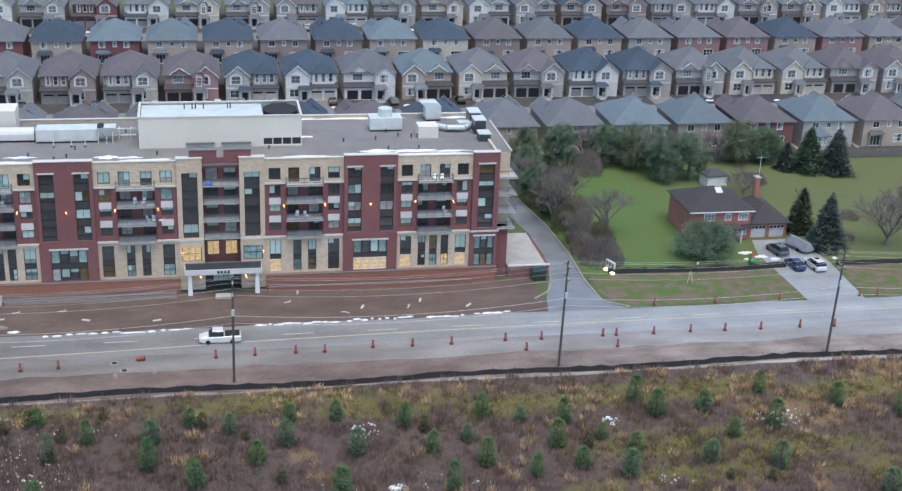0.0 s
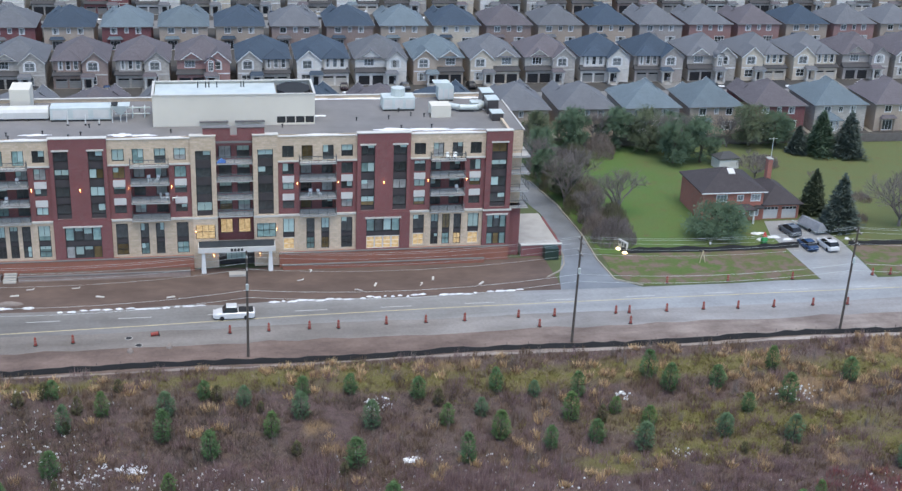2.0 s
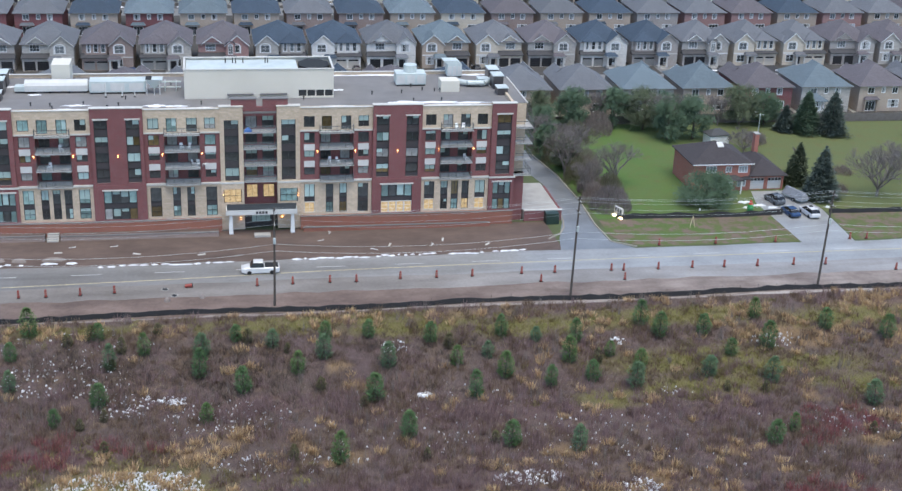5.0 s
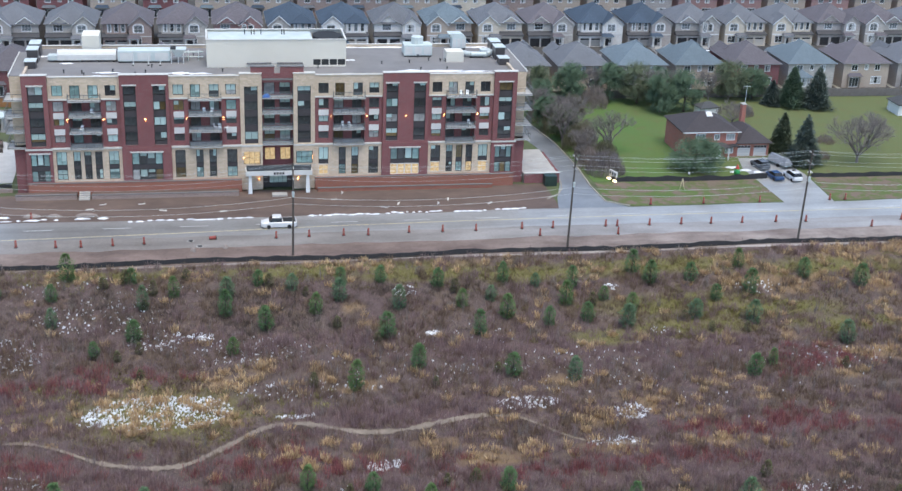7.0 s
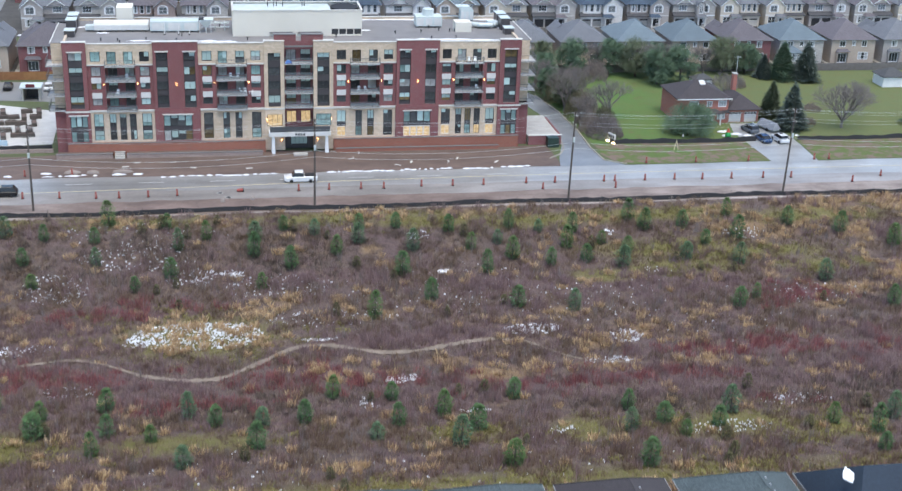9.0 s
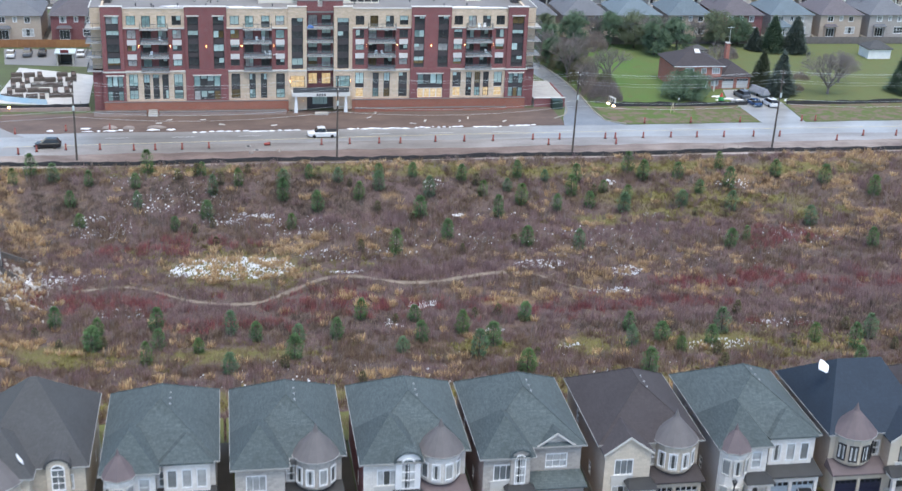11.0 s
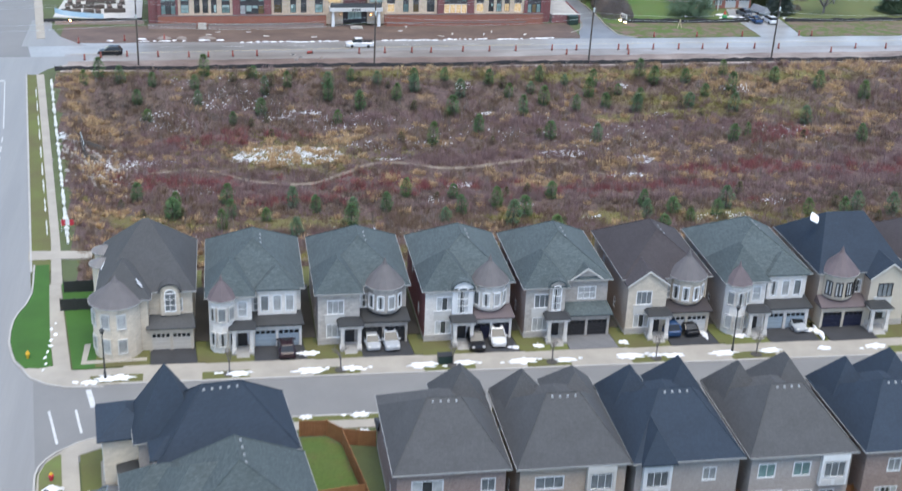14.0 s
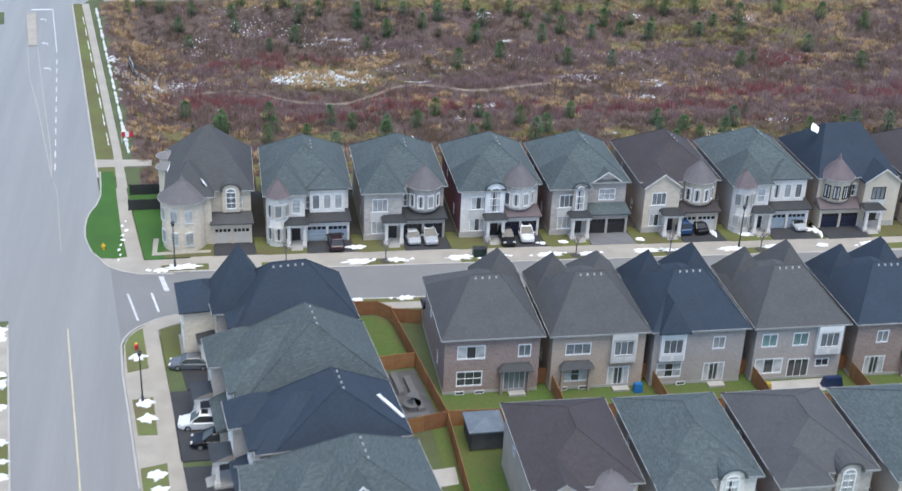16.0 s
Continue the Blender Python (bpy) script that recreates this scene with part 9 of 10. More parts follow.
for x0, x1, y, k in ((6, 18, 184.3, 9), (19, 29, 184.6, 9), (38, 44, 185.1, 4), (-24, -3, 184.0, 13), (-44, -34, 185.6, 5), (31, 37, 184.5, 5)):
    for i in range(k):
        snow_heap(x0 + (x1 - x0) * (i + 0.5) / k, y + rnd.uniform(-0.3, 0.3), (x1 - x0) / k * rnd.uniform(0.2, 0.8), rnd.uniform(0.08, 0.3), 0.2, 4, 0.04, "ridge of dirty snow beside the road")
for x, y, rx in ((52, 168.2, 1.6), (55, 170.5, 2.2), (58.5, 172.1, 1.8), (65, 172.4, 2.4), (50, 166.8, 1.5)):
    s = Shape()
    blob(s, x, y, 0.03, rx, 0.8, 0.02, rnd, 12)
    thing("puddle", "shallow grey puddle on the shoulder", "puddle", shape=s, material=surface("puddle_water", (0.30, 0.32, 0.34), (0.24, 0.25, 0.27), 0.5, 5, 0.12, 0.02))
for x, y in ((-8, 187.5), (22, 189), (31, 190.5), (38, 188), (-30, 190), (-18, 188.6)):
    part("rubble", Shape().box(-0.6, -0.15, 0, 0.6, 0.15, 0.12), M["pale_trim"], thing("rubble", "pale broken kerb piece lying on mud", "rubble", pose(x, y, 0.04, 0, 0, rnd.uniform(0, 180))))
for x, y, rx in ((-39, 187.3, 1.8), (-35.5, 187.0, 1.4), (-30.5, 187.1, 2.0), (-13, 170.6, 0.5), (-8, 171.4, 0.5)):
    s = Shape()
    blob(s, x, y, 0.05, rx, 0.6, 0.5, rnd, 9)
    thing("rubble", "heap of pale broken concrete and earth", "rubble", shape=s, material=M["gravel_shoulder"])
car("white", "pickup", 0.8, 179.9, 180, "white pickup truck with a black bed cover on the road")
car("black", "suv", -49.3, 176.2, 180, "dark car on the wet road")

# ---- the brick house ----


def brick_house():
    r = thing("house", "two-storey orange-red brick house with a brown hip roof", "house", pose(81.1, 209.9, 0))
    br = M["house_brick"]
    W, D, E = 11.0, 10.6, 5.4
    s = Shape()
    wins = [(0, 3.4, 3.6, 1.9, 1.2, 3, 1, "glass_curtain", "white_paint"), (0, 6.8, 3.7, 1.1, 1.0, 2, 1, "glass_curtain", "white_paint"), (0, 9.6, 3.6, 1.7, 1.2, 3, 1, "glass_curtain", "white_paint"), (0, 9.6, 0.9, 1.6, 1.5, 3, 1, "glass_curtain", "white_paint"), (0, 3.4, 0.9, 2.4, 1.4, 3, 1, "glass_dark", "white_paint")]
    put_windows(r, s, [(0, 0), (W, 0), (W, D), (0, D)], 0, E, wins, br)
    part("wall", s, br, r)
    o = 0.5
    part("roof", Shape().hip(-o, -o, W + o, D + o, E, 0.47), R_BROWN, r)
    part("gutter", Shape().box(-o, -o - 0.08, E - 0.16, W + o, -o, E + 0.02), M["white_paint"], r)
    zk = lambda y: E + 0.47 * (y + o)
    part("skylight", Shape().solid([(x, y, zk(y) + z) for z in (-0.02, 0.14) for x, y in ((5.7, 3.6), (6.9, 3.6), (6.9, 4.8), (5.7, 4.8))], [(4, 5, 6, 7), (0, 1, 5, 4), (1, 2, 6, 5), (2, 3, 7, 6), (3, 0, 4, 7)]), M["white_panel"], r, "pale skylight")
    # garage wing
    gx0, gx1, gd = W, W + 7.0, 11.0
    s = Shape()
    wall_ring(s, [(gx0, 0.3), (gx1, 0.3), (gx1, gd), (gx0, gd)], 0, 2.9, {0: [(0.5, 3.2, 0.05, 2.3), (3.9, 6.6, 0.05, 2.3)]})
    part("garage_wall", s, br, r)
    for c in (1.85, 5.25):
        garage_door(r, pose(gx0 + c, 0.45, 0.05), 2.7, 2.25, M["garage_white"])
    s = Shape()
    s.hip(gx0 - 0.2, -0.4, gx1 + 0.5, gd + 0.4, 2.95, 0.6)
    part("garage_roof", s, R_BROWN, r)
    s = Shape()
    s.box(W + 3.4, 7.0, 0, W + 4.2, 8.2, 8.6)
    ch = part("chimney", s, br, r)
    part("chimney_cap", Shape().box(W + 3.3, 6.9, 8.6, W + 4.3, 8.3, 8.75), M["concrete"], ch)
    # porch roof and bay
    s = Shape()
    s.hip(5.6, -2.0, 9.2, 0.6, 2.7, 0.5)
    part("porch_roof", s, R_BROWN, r)
    for x in (5.9, 8.9):
        part("porch_column", Shape().box(x - 0.12, -1.8, 0, x + 0.12, -1.56, 2.7), M["white_paint"], r)
    part("front_door", Shape().box(7.0, -0.08, 0.2, 8.0, 0.05, 2.3), M["white_paint"], r)
    s = Shape()
    s.hip(9.2, -0.9, 11.3, 0.6, 2.55, 0.4)
    part("bay_roof", s, M["dark_metal"], r)
    # aerial on a lattice mast
    part("aerial", Shape().rod((W + 4.6, 8.8, 0), (W + 4.6, 8.8, 12.2), 0.09, 0.05, 4).rod((W + 3.8, 8.8, 11.9), (W + 5.4, 8.8, 11.9), 0.04, n=4), M["galvanised"], r)


brick_house()
car("grey", "suv", 94.6, 203.4, 100, "dark grey car parked by the garage")
car("blue", "sedan", 95.0, 197.2, 95, "dark blue sedan parked on the wet driveway")
car("white", "suv", 98.3, 196.6, 95, "white car parked on the wet driveway")
b = thing("covered_boat", "boat on a trailer under a grey tarpaulin", "boat", pose(99.0, 204.6, 0.06, 0, 0, 108))
part("tarpaulin", Shape().prism([(-2.8, -1.1), (2.2, -1.1), (3.2, 0), (2.2, 1.1), (-2.8, 1.1)], 0.7, 1.9, [(-2.4, -0.35), (1.6, -0.3), (2.4, 0), (1.6, 0.3), (-2.4, 0.35)]), surface("grey_tarpaulin", (0.26, 0.27, 0.29), (0.16, 0.165, 0.18), 0.9, 5, 0.5, 0.4), b)
part("trailer", Shape().box(-2.6, -0.9, 0.4, 3.8, -0.75, 0.55).box(-2.6, 0.75, 0.4, 3.8, 0.9, 0.55).box(-2.6, -0.9, 0.4, -2.4, 0.9, 0.55), M["galvanised"], b)
for sy in (-1, 1):
    part("wheel", Shape().rod((-0.8, sy * 1.0 - 0.1, 0.33), (-0.8, sy * 1.0 + 0.1, 0.33), 0.33, n=12), M["rubber"], b)
for x, y, rx in ((89.0, 203.6, 1.6), (91, 201.8, 1.4), (93, 200.6, 1.0), (88.4, 200.9, 0.8), (103.5, 200, 0.5)):
    snow_heap(x, y, rx, 0.5, 0.3)
deco = thing("lawn_ornament", "green inflatable lawn ornament with a red top", "ornament", pose(88.3, 199.4, 0.04))
part("lower", Shape().cyl(0, 0, 0, 0.7, 0.5, 0.62, 12).cyl(0, 0, 0.7, 1.3, 0.62, 0.4, 12), surface("green_nylon", (0.03, 0.32, 0.08), (0.02, 0.22, 0.06), 1, 6, 0.5, 0.05), deco)
part("top", Shape().cyl(0, 0, 1.3, 2.1, 0.42, 0.08, 12), surface("red_nylon", (0.5, 0.06, 0.04), (0.35, 0.05, 0.03), 1, 6, 0.5, 0.05), deco)
sg = thing("entrance_sign", "white lit sign board on the grass", "sign", pose(63.6, 198.6, 0.03, 0, 0, 20))
part("board", Shape().box(-0.15, -1.1, 0.2, 0.15, 1.1, 1.7), M["white_panel"], sg)
for k in range(3):
    part("letter_bar", Shape().box(-0.17, -0.9 + k * 0.7, 0.9, -0.15, -0.5 + k * 0.7, 1.5), M["dark_metal"], sg)
part("floodlight", Shape().box(-0.7, -1.5, 0.05, -0.3, -0.9, 0.3), M["sign_glow"], sg)
part("floodlight", Shape().box(-0.7, 0.3, 0.05, -0.3, 0.9, 0.3), M["sign_glow"], sg)
mk = thing("survey_stand", "yellow timber frame on the bank", "frame", pose(74.5, 192.5, 0.03))
part("leg", Shape().rod((0, 0, 0), (0.5, 0.2, 2.0), 0.06), M["road_paint_yellow"], mk)
part("leg", Shape().rod((0.9, 0, 0), (0.5, 0.2, 2.0), 0.06), M["road_paint_yellow"], mk)
lp = thing("mailbox", "small pale post lamp beside the silt fence", "post lamp", pose(77.5, 196.2, 0.03))
part("post", Shape().cyl(0, 0, 0, 1.6, 0.06, n=6), M["dark_metal"], lp)
part("head", Shape().cyl(0, 0, 1.6, 1.95, 0.16, n=8), M["white_panel"], lp)
sh = thing("garden_shed", "small pale garden shed", "shed", pose(96.5, 238, 0, 0, 0, 10))
part("wall", Shape().box(-2.2, -1.5, 0, 2.2, 1.5, 2.2), M["white_paint"], sh)
part("roof", Shape().hip(-2.4, -1.7, 2.4, 1.7, 2.2, 0.6), R_GREY, sh)
gz = thing("garden_shed", "grey-roofed garage shed by the fence", "shed", pose(143.5, 238, 0))
part("wall", Shape().box(-3, -2.5, 0, 3, 2.5, 2.6), M["white_paint"], gz)
part("roof", Shape().hip(-3.4, -2.9, 3.4, 2.9, 2.6, 0.55), R_GREY, gz)


def board_fence(pts, h, label, mat, group="", step=2.2):
    """Panels of boards between posts along a line."""
    r = thing("wooden_fence", label, "fence", None, group)
    for (ax, ay), (bx, by) in zip(pts, pts[1:]):
        ln = math.hypot(bx - ax, by - ay)
        n = max(1, round(ln / step))
        rz = math.degrees(math.atan2(by - ay, bx - ax))
        w = ln / n

        def panel():
            k = max(4, int(w / 0.15))
            ring = []
            for i in range(k):
                x, y = w * i / k, -0.03 * (i % 2)
                ring += [(x + 0.004, y), (x + w / k - 0.004, y)]
            return Shape().prism(ring + [(w, 0.04), (0, 0.04)], 0.05, h).mesh("panel", mat)
        me = cached(("panel", round(w, 2), h, mat.name), panel)
        post = cached(("post", h, mat.name), lambda: Shape().box(-0.06, -0.06, 0, 0.06, 0.06, h + 0.12).mesh("post", mat))
        for i in range(n):
            t = i / n
            part("panel", me, None, r, at=pose(ax + (bx - ax) * t, ay + (by - ay) * t, 0.02, 0, 0, rz))
            part("post", post, None, r, at=pose(ax + (bx - ax) * t, ay + (by - ay) * t, 0.02, 0, 0, rz))
        part("post", post, None, r, at=pose(bx, by, 0.02, 0, 0, rz))


GREY_FENCE = surface("weathered_fence", (0.20, 0.18, 0.17), (0.14, 0.125, 0.12), 1, 9, 0.9, 0.2)
board_fence([(-90, 252), (-46, 251)], 1.9, "brown board fence behind the parking area", M["fence_wood"], step=4.4)
board_fence([(58, 252.4), (160, 251.0)], 1.8, "weathered grey board fence behind gardens", GREY_FENCE, step=4.4)

# odds and ends on the roadworks
for x, y in ((-13.4, 174.7), (-12.0, 172.4)):
    mh = thing("manhole_cover", "dark iron manhole cover in the sandy strip", "manhole cover", pose(x, y, 0.056))
    part("cover", Shape().cyl(0, 0, 0, 0.05, 0.42, n=14), M["dark_metal"], mh)
    part("collar", Shape().cyl(0, 0, -0.02, 0.03, 0.55, n=14), M["concrete"], mh)
br_ = thing("barrel", "fallen orange-red roadwork barrel", "barrel", pose(-10.0, 175.1, 0.36, 0, 0, 12))
part("body", Shape().rod((-0.5, 0, 0), (0.5, 0, 0), 0.24, 0.3, 12), M["cone_orange"], br_)
part("base", Shape().rod((0.5, 0, 0), (0.62, 0, 0), 0.36, n=8), M["black_plastic"], br_)
for x, y, a in ((11.0, 191.7, 20), (12.8, 194.9, 70), (19.4, 187.3, 140), (28.9, 188.4, 60), (-28.1, 192.0, 10), (-21.7, 191.9, 5)):
    lt = thing("litter", "white broken plastic pipe lying on mud", "litter", pose(x, y, 0.05, 0, 0, a))
    part("pipe", Shape().rod((-0.5, 0, 0.06), (0.5, 0, 0.06), 0.07, n=6), M["white_panel"], lt)
    part("elbow", Shape().rod((0.5, 0, 0.06), (0.62, 0.4, 0.06), 0.07, n=6), M["white_panel"], lt)

# ---- the residential street ----


def lot_y(x):
    """Front line of row A."""
    return 53.0 + SLOPE * (x + 30)


CARS_A = [None, ("maroon", "suv", -22.6, 51.6, 90), ("silver", "hatch", -12.5, 52.2, -88), ("black", "suv", -0.2, 51.0, -90), None, ("blue", "suv", 24.2, 52.0, 93), ("silver", "sedan", 40.6, 51.5, -84), None, None, None]
for i, (x, w) in enumerate(zip(A_X, A_W)):
    y = lot_y(x)
    spec = ROW_A[i]
    a = spec.get("wing_w") or w * 0.46
    g0, g1 = (x + a, x + w) if spec.get("wing") != "right" else (x, x + w - a)
    edge = 49.7 + SLOPE * (x + 35)
    slab("driveway", "dark asphalt driveway" if i != 4 else "grey paved driveway", [(g0 + 0.1, edge - 0.1), (g1 + 0.4, edge - 0.1), (g1 + 0.1, y + 0.6), (g0 + 0.1, y + 0.6)], 0.15, M["asphalt_drive"] if i != 4 else M["paver_drive"], category="driveway")
    l0, l1 = (x - 0.6, g0) if g0 > x + 1 else (g1 + 0.2, x + w + 0.6)
    slab("front_lawn", "small front lawn in autumn", [(l0, edge), (l1, edge), (l1, y + 0.6), (l0, y + 0.6)], 0.14, M["lawn"], category="lawn")
    slab("front_lawn", "strip of lawn beside the driveway", [(g1 + 0.45, edge), (x + w + 1.4, edge), (x + w + 1.4, y + 1.5), (g1 + 0.15, y + 1.5)] if g0 > x + 1 else [(x - 1.0, edge), (g0 - 0.3, edge), (g0, y + 1.5), (x - 1.0, y + 1.5)], 0.135, M["lawn"], category="lawn")
    # island of grass in the verge
    kerb = 45.95 + SLOPE * (x + 30)
    slab("verge", "grass verge between driveways with old snow", [(x - 1.0, kerb), (g0 - 0.6, kerb), (g0 - 0.6, kerb + 1.6), (x - 1.0, kerb + 1.6)] if g0 > x + 1 else [(g1 + 0.6, kerb), (x + w + 0.4, kerb), (x + w + 0.4, kerb + 1.6), (g1 + 0.6, kerb + 1.6)], 0.145, M["lawn"], category="verge")
    m0 = (x + g0) / 2 - 1 if g0 > x + 1 else (g1 + x + w) / 2
    if i not in (0, 7):
        thing("mulch_bed", "round bed of dark mulch under a street tree", "mulch", pose(m0 + 0.6, kerb + 0.85, 0.12), shape=Shape().cyl(0, 0, 0, 0.1, 0.75, 0.55, 12), material=M["dark_yard"])
        bare_tree("street_tree", "thin leafless street tree", 3.6, 0.35, 90 + i, pose(m0 + 0.6, kerb + 0.9, 0.13), 3, 4, 0.4)
    # dark strip between this house and the next
    if i < 9:
        slab("side_yard", "narrow dark strip between houses", [(x + w + 0.1, y + 1.6), (A_X[i + 1] - 0.1, y + 1.6), (A_X[i + 1] - 0.1, y + 15.9), (x + w + 0.1, y + 15.9)], 0.142, M["dark_yard"], category="side yard")
    # backyard lawn
    slab("back_lawn", "narrow back lawn", [(x - 0.6, y + 16.0), (x + w + 1.0, y + 16.0), (x + w + 1.0, 74.6), (x - 0.6, 74.6)], 0.06, M["lawn"], category="lawn")
    if CARS_A[i]:
        c, st, cx, cy, rz = CARS_A[i]
        car(c, st, cx, cy, rz, f"{c} {st} parked in front of the garage")
car("silver", "suv", -10.3, 52.2, -88, "silver car parked in front of the garage")
car("white", "suv", 2.6, 51.7, -94, "large white car parked in front of the garage")
car("black", "sedan", 26.5, 51.9, 97, "black sedan parked in front of the garage")
snow_heap(43.0, 49.2, 0.6, 2.0, 0.3, 4, 0.13, "long heap of snow beside the driveway")
snow_heap(28.4, 50.2, 0.5, 1.3, 0.3, 3, 0.13, "long heap of snow beside the driveway")
for x, y, r in ((-15.7, 36.6, 1.2), (-15.8, 33.2, 1.0), (-21.6, 36.7, 0.7), (-42.0, 47.3, 2.4), (-44.6, 46.6, 1.1), (-20.0, 50.6, 1.3), (-28.4, 46.8, 1.6), (-20.1, 46.6, 2.2), (-15.5, 46.6, 1.5), (-7.2, 46.5, 2.0), (-2.4, 46.5, 1.6), (4.6, 46.2, 2.0), (9.7, 45.9, 1.4),
                (4.4, 49.4, 0.5), (7.3, 49.6, 0.7), (17.6, 46.0, 2.0), (20.6, 45.8, 1.0), (22.9, 45.5, 1.3), (17.8, 49.4, 0.7), (29.1, 45.5, 1.9), (35.0, 45.5, 1.5), (32.9, 49.4, 1.2), (42.0, 45.3, 0.9), (48.6, 45.2, 1.5), (42.4, 50.0, 0.8)):
    snow_heap(x, y, r * 1.05, 0.4 + 0.2 * r, 0.26, 6, 0.12, "patch of old snow melting by the sidewalk")
    for k in range(2):
        snow_heap(x + rnd.uniform(-1.5, 1.5) * r, y + rnd.uniform(-0.5, 0.5), 0.35, 0.25, 0.14, 3, 0.12, "scrap of old snow by the sidewalk")
# snow on roofs: middle, half sizes, turn, and the plane of the shingles
def roof_snow(x, y, rx, ry, turn, height):
    k, q = math.cos(radians(turn)), math.sin(radians(turn))
    ring = []
    for s_, t in ((1.0, 0.1), (0.8, 0.9), (1.05, 1.7), (0.85, 2.6), (1.1, 3.4), (0.75, 4.2), (1.0, 5.0), (0.9, 5.7)):
        u, v = rx * s_ * math.cos(t), ry * s_ * math.sin(t)
        ring.append((x + u * k - v * q, y + u * q + v * k))
    n = len(ring)
    s = Shape().solid([(px, py, height(px, py) + z) for z in (-0.02, 0.1) for px, py in ring], [tuple(range(n - 1, -1, -1)), tuple(range(n, 2 * n))] + [(i, (i + 1) % n, n + (i + 1) % n, n + i) for i in range(n)])
    thing("roof_snow", "left-over slab of snow lying on shingles", "snow", shape=s, material=M["snow"])


roof_snow(44.8, 58.5, 0.62, 0.68, 0, lambda x, y: 6.93 + 5.2 / 7.35 * (y - 51.95))
roof_snow(-39.0, 54.1, 0.25, 0.5, 40, lambda x, y: 6.93 + 1.15 * (-37.7 - x))
roof_snow(-43.5, 60.9, 0.12, 0.9, -12, lambda x, y: 6.93 + 6.2 / 5.35 * (x + 44.05))
roof_snow(-10.4, 65.7, 0.22, 0.7, 20, lambda x, y: 6.93 + 0.7 * (-7.75 - x))
bin_ = thing("utility_box", "dark green utility box on the verge", "utility box", pose(-4.6, 46.9, 0.13))
part("cabinet", Shape().box(-0.8, -0.5, 0, 0.8, 0.5, 1.0), surface("box_green", (0.02, 0.05, 0.045), (0.015, 0.035, 0.03), 1, 8, 0.5, 0.03), bin_)
part("lid", Shape().box(-0.85, -0.55, 1.0, 0.85, 0.55, 1.08), M["dark_metal"], bin_)


def street_lamp(x, y, h):
    r = thing("street_lamp", "dark slender street lamp post", "street lamp", pose(x, y, 0.1), "street lamps")
    part("post", Shape().cyl(0, 0, 0, h, 0.1, 0.06, 8).cyl(0, 0, 0, 0.9, 0.17, 0.14, 8), M["dark_metal"], r)
    part("head", Shape().cyl(0, 0, h, h + 0.45, 0.16, 0.26, 8).cyl(0, 0, h + 0.45, h + 0.7, 0.3, 0.05, 8), M["dark_metal"], r)


street_lamp(-42.9, 47.3, 5.7)
street_lamp(30.2, 45.6, 5.7)
street_lamp(-45.9, 17.2, 5.7)
street_lamp(-63.0, 30.0, 5.7)
hy = thing("fire_hydrant", "red fire hydrant with a yellow cap on the grass", "hydrant", pose(-46.9, 28.0, 0.13))
part("barrel", Shape().cyl(0, 0, 0, 0.75, 0.17, n=8).cyl(0, 0, 0.45, 0.6, 0.27, n=8), M["flag_red"], hy)
part("cap", Shape().cyl(0, 0, 0.75, 0.95, 0.2, 0.05, 8), M["hydrant_yellow"], hy)
hy = thing("fire_hydrant", "yellow hydrant on the grass corner", "hydrant", pose(-51.8, 53.0, 0.13))
part("barrel", Shape().cyl(0, 0, 0, 0.75, 0.17, n=8).cyl(0, 0, 0.45, 0.6, 0.27, n=8), M["hydrant_yellow"], hy)
part("cap", Shape().cyl(0, 0, 0.75, 0.95, 0.2, 0.05, 8), M["hydrant_yellow"], hy)
fl = thing("flag", "red and white flag lying low on a short staff", "flag", pose(-51.1, 88.6, 0.12))
part("staff", Shape().cyl(0, 0, 0, 1.9, 0.035, n=6), M["galvanised"], fl)
for k, mt in ((0, "flag_red"), (1, "white_paint"), (2, "flag_red")):
    part("stripe", Shape().box(0.02 + k * 0.55, -0.015, 1.0, 0.57 + k * 0.55, 0.015, 1.85), M[mt], fl)
# lawn beside the corner house, and its dark fence
slab("side_lawn", "green lawn beside the corner house", [(-46.6, 49.8), (-43.4, 49.8), (-43.9, 72.8), (side_x(72, 3.7), 72.8)], 0.135, M["turf"], category="lawn")
slab("garden_path", "pale concrete garden path", [(-45.8, 50.8), (-38.5, 51.0), (-38.5, 51.7), (-45.2, 51.6), (-45.0, 55.6), (-45.7, 55.6)], 0.15, M["sidewalk_concrete"], category="path")
for y in (64.5, 69.5):
    f = thing("metal_fence", "black metal garden fence", "fence", pose(0, 0, 0))
    part("rail", Shape().box(-49.2, y - 0.03, 0.2, -44.0, y + 0.03, 1.7), M["black_plastic"], f)
    for k in range(4):
        part("post", Shape().box(-49.2 + k * 1.7, y - 0.06, 0.05, -49.08 + k * 1.7, y + 0.06, 1.85), M["black_plastic"], f)


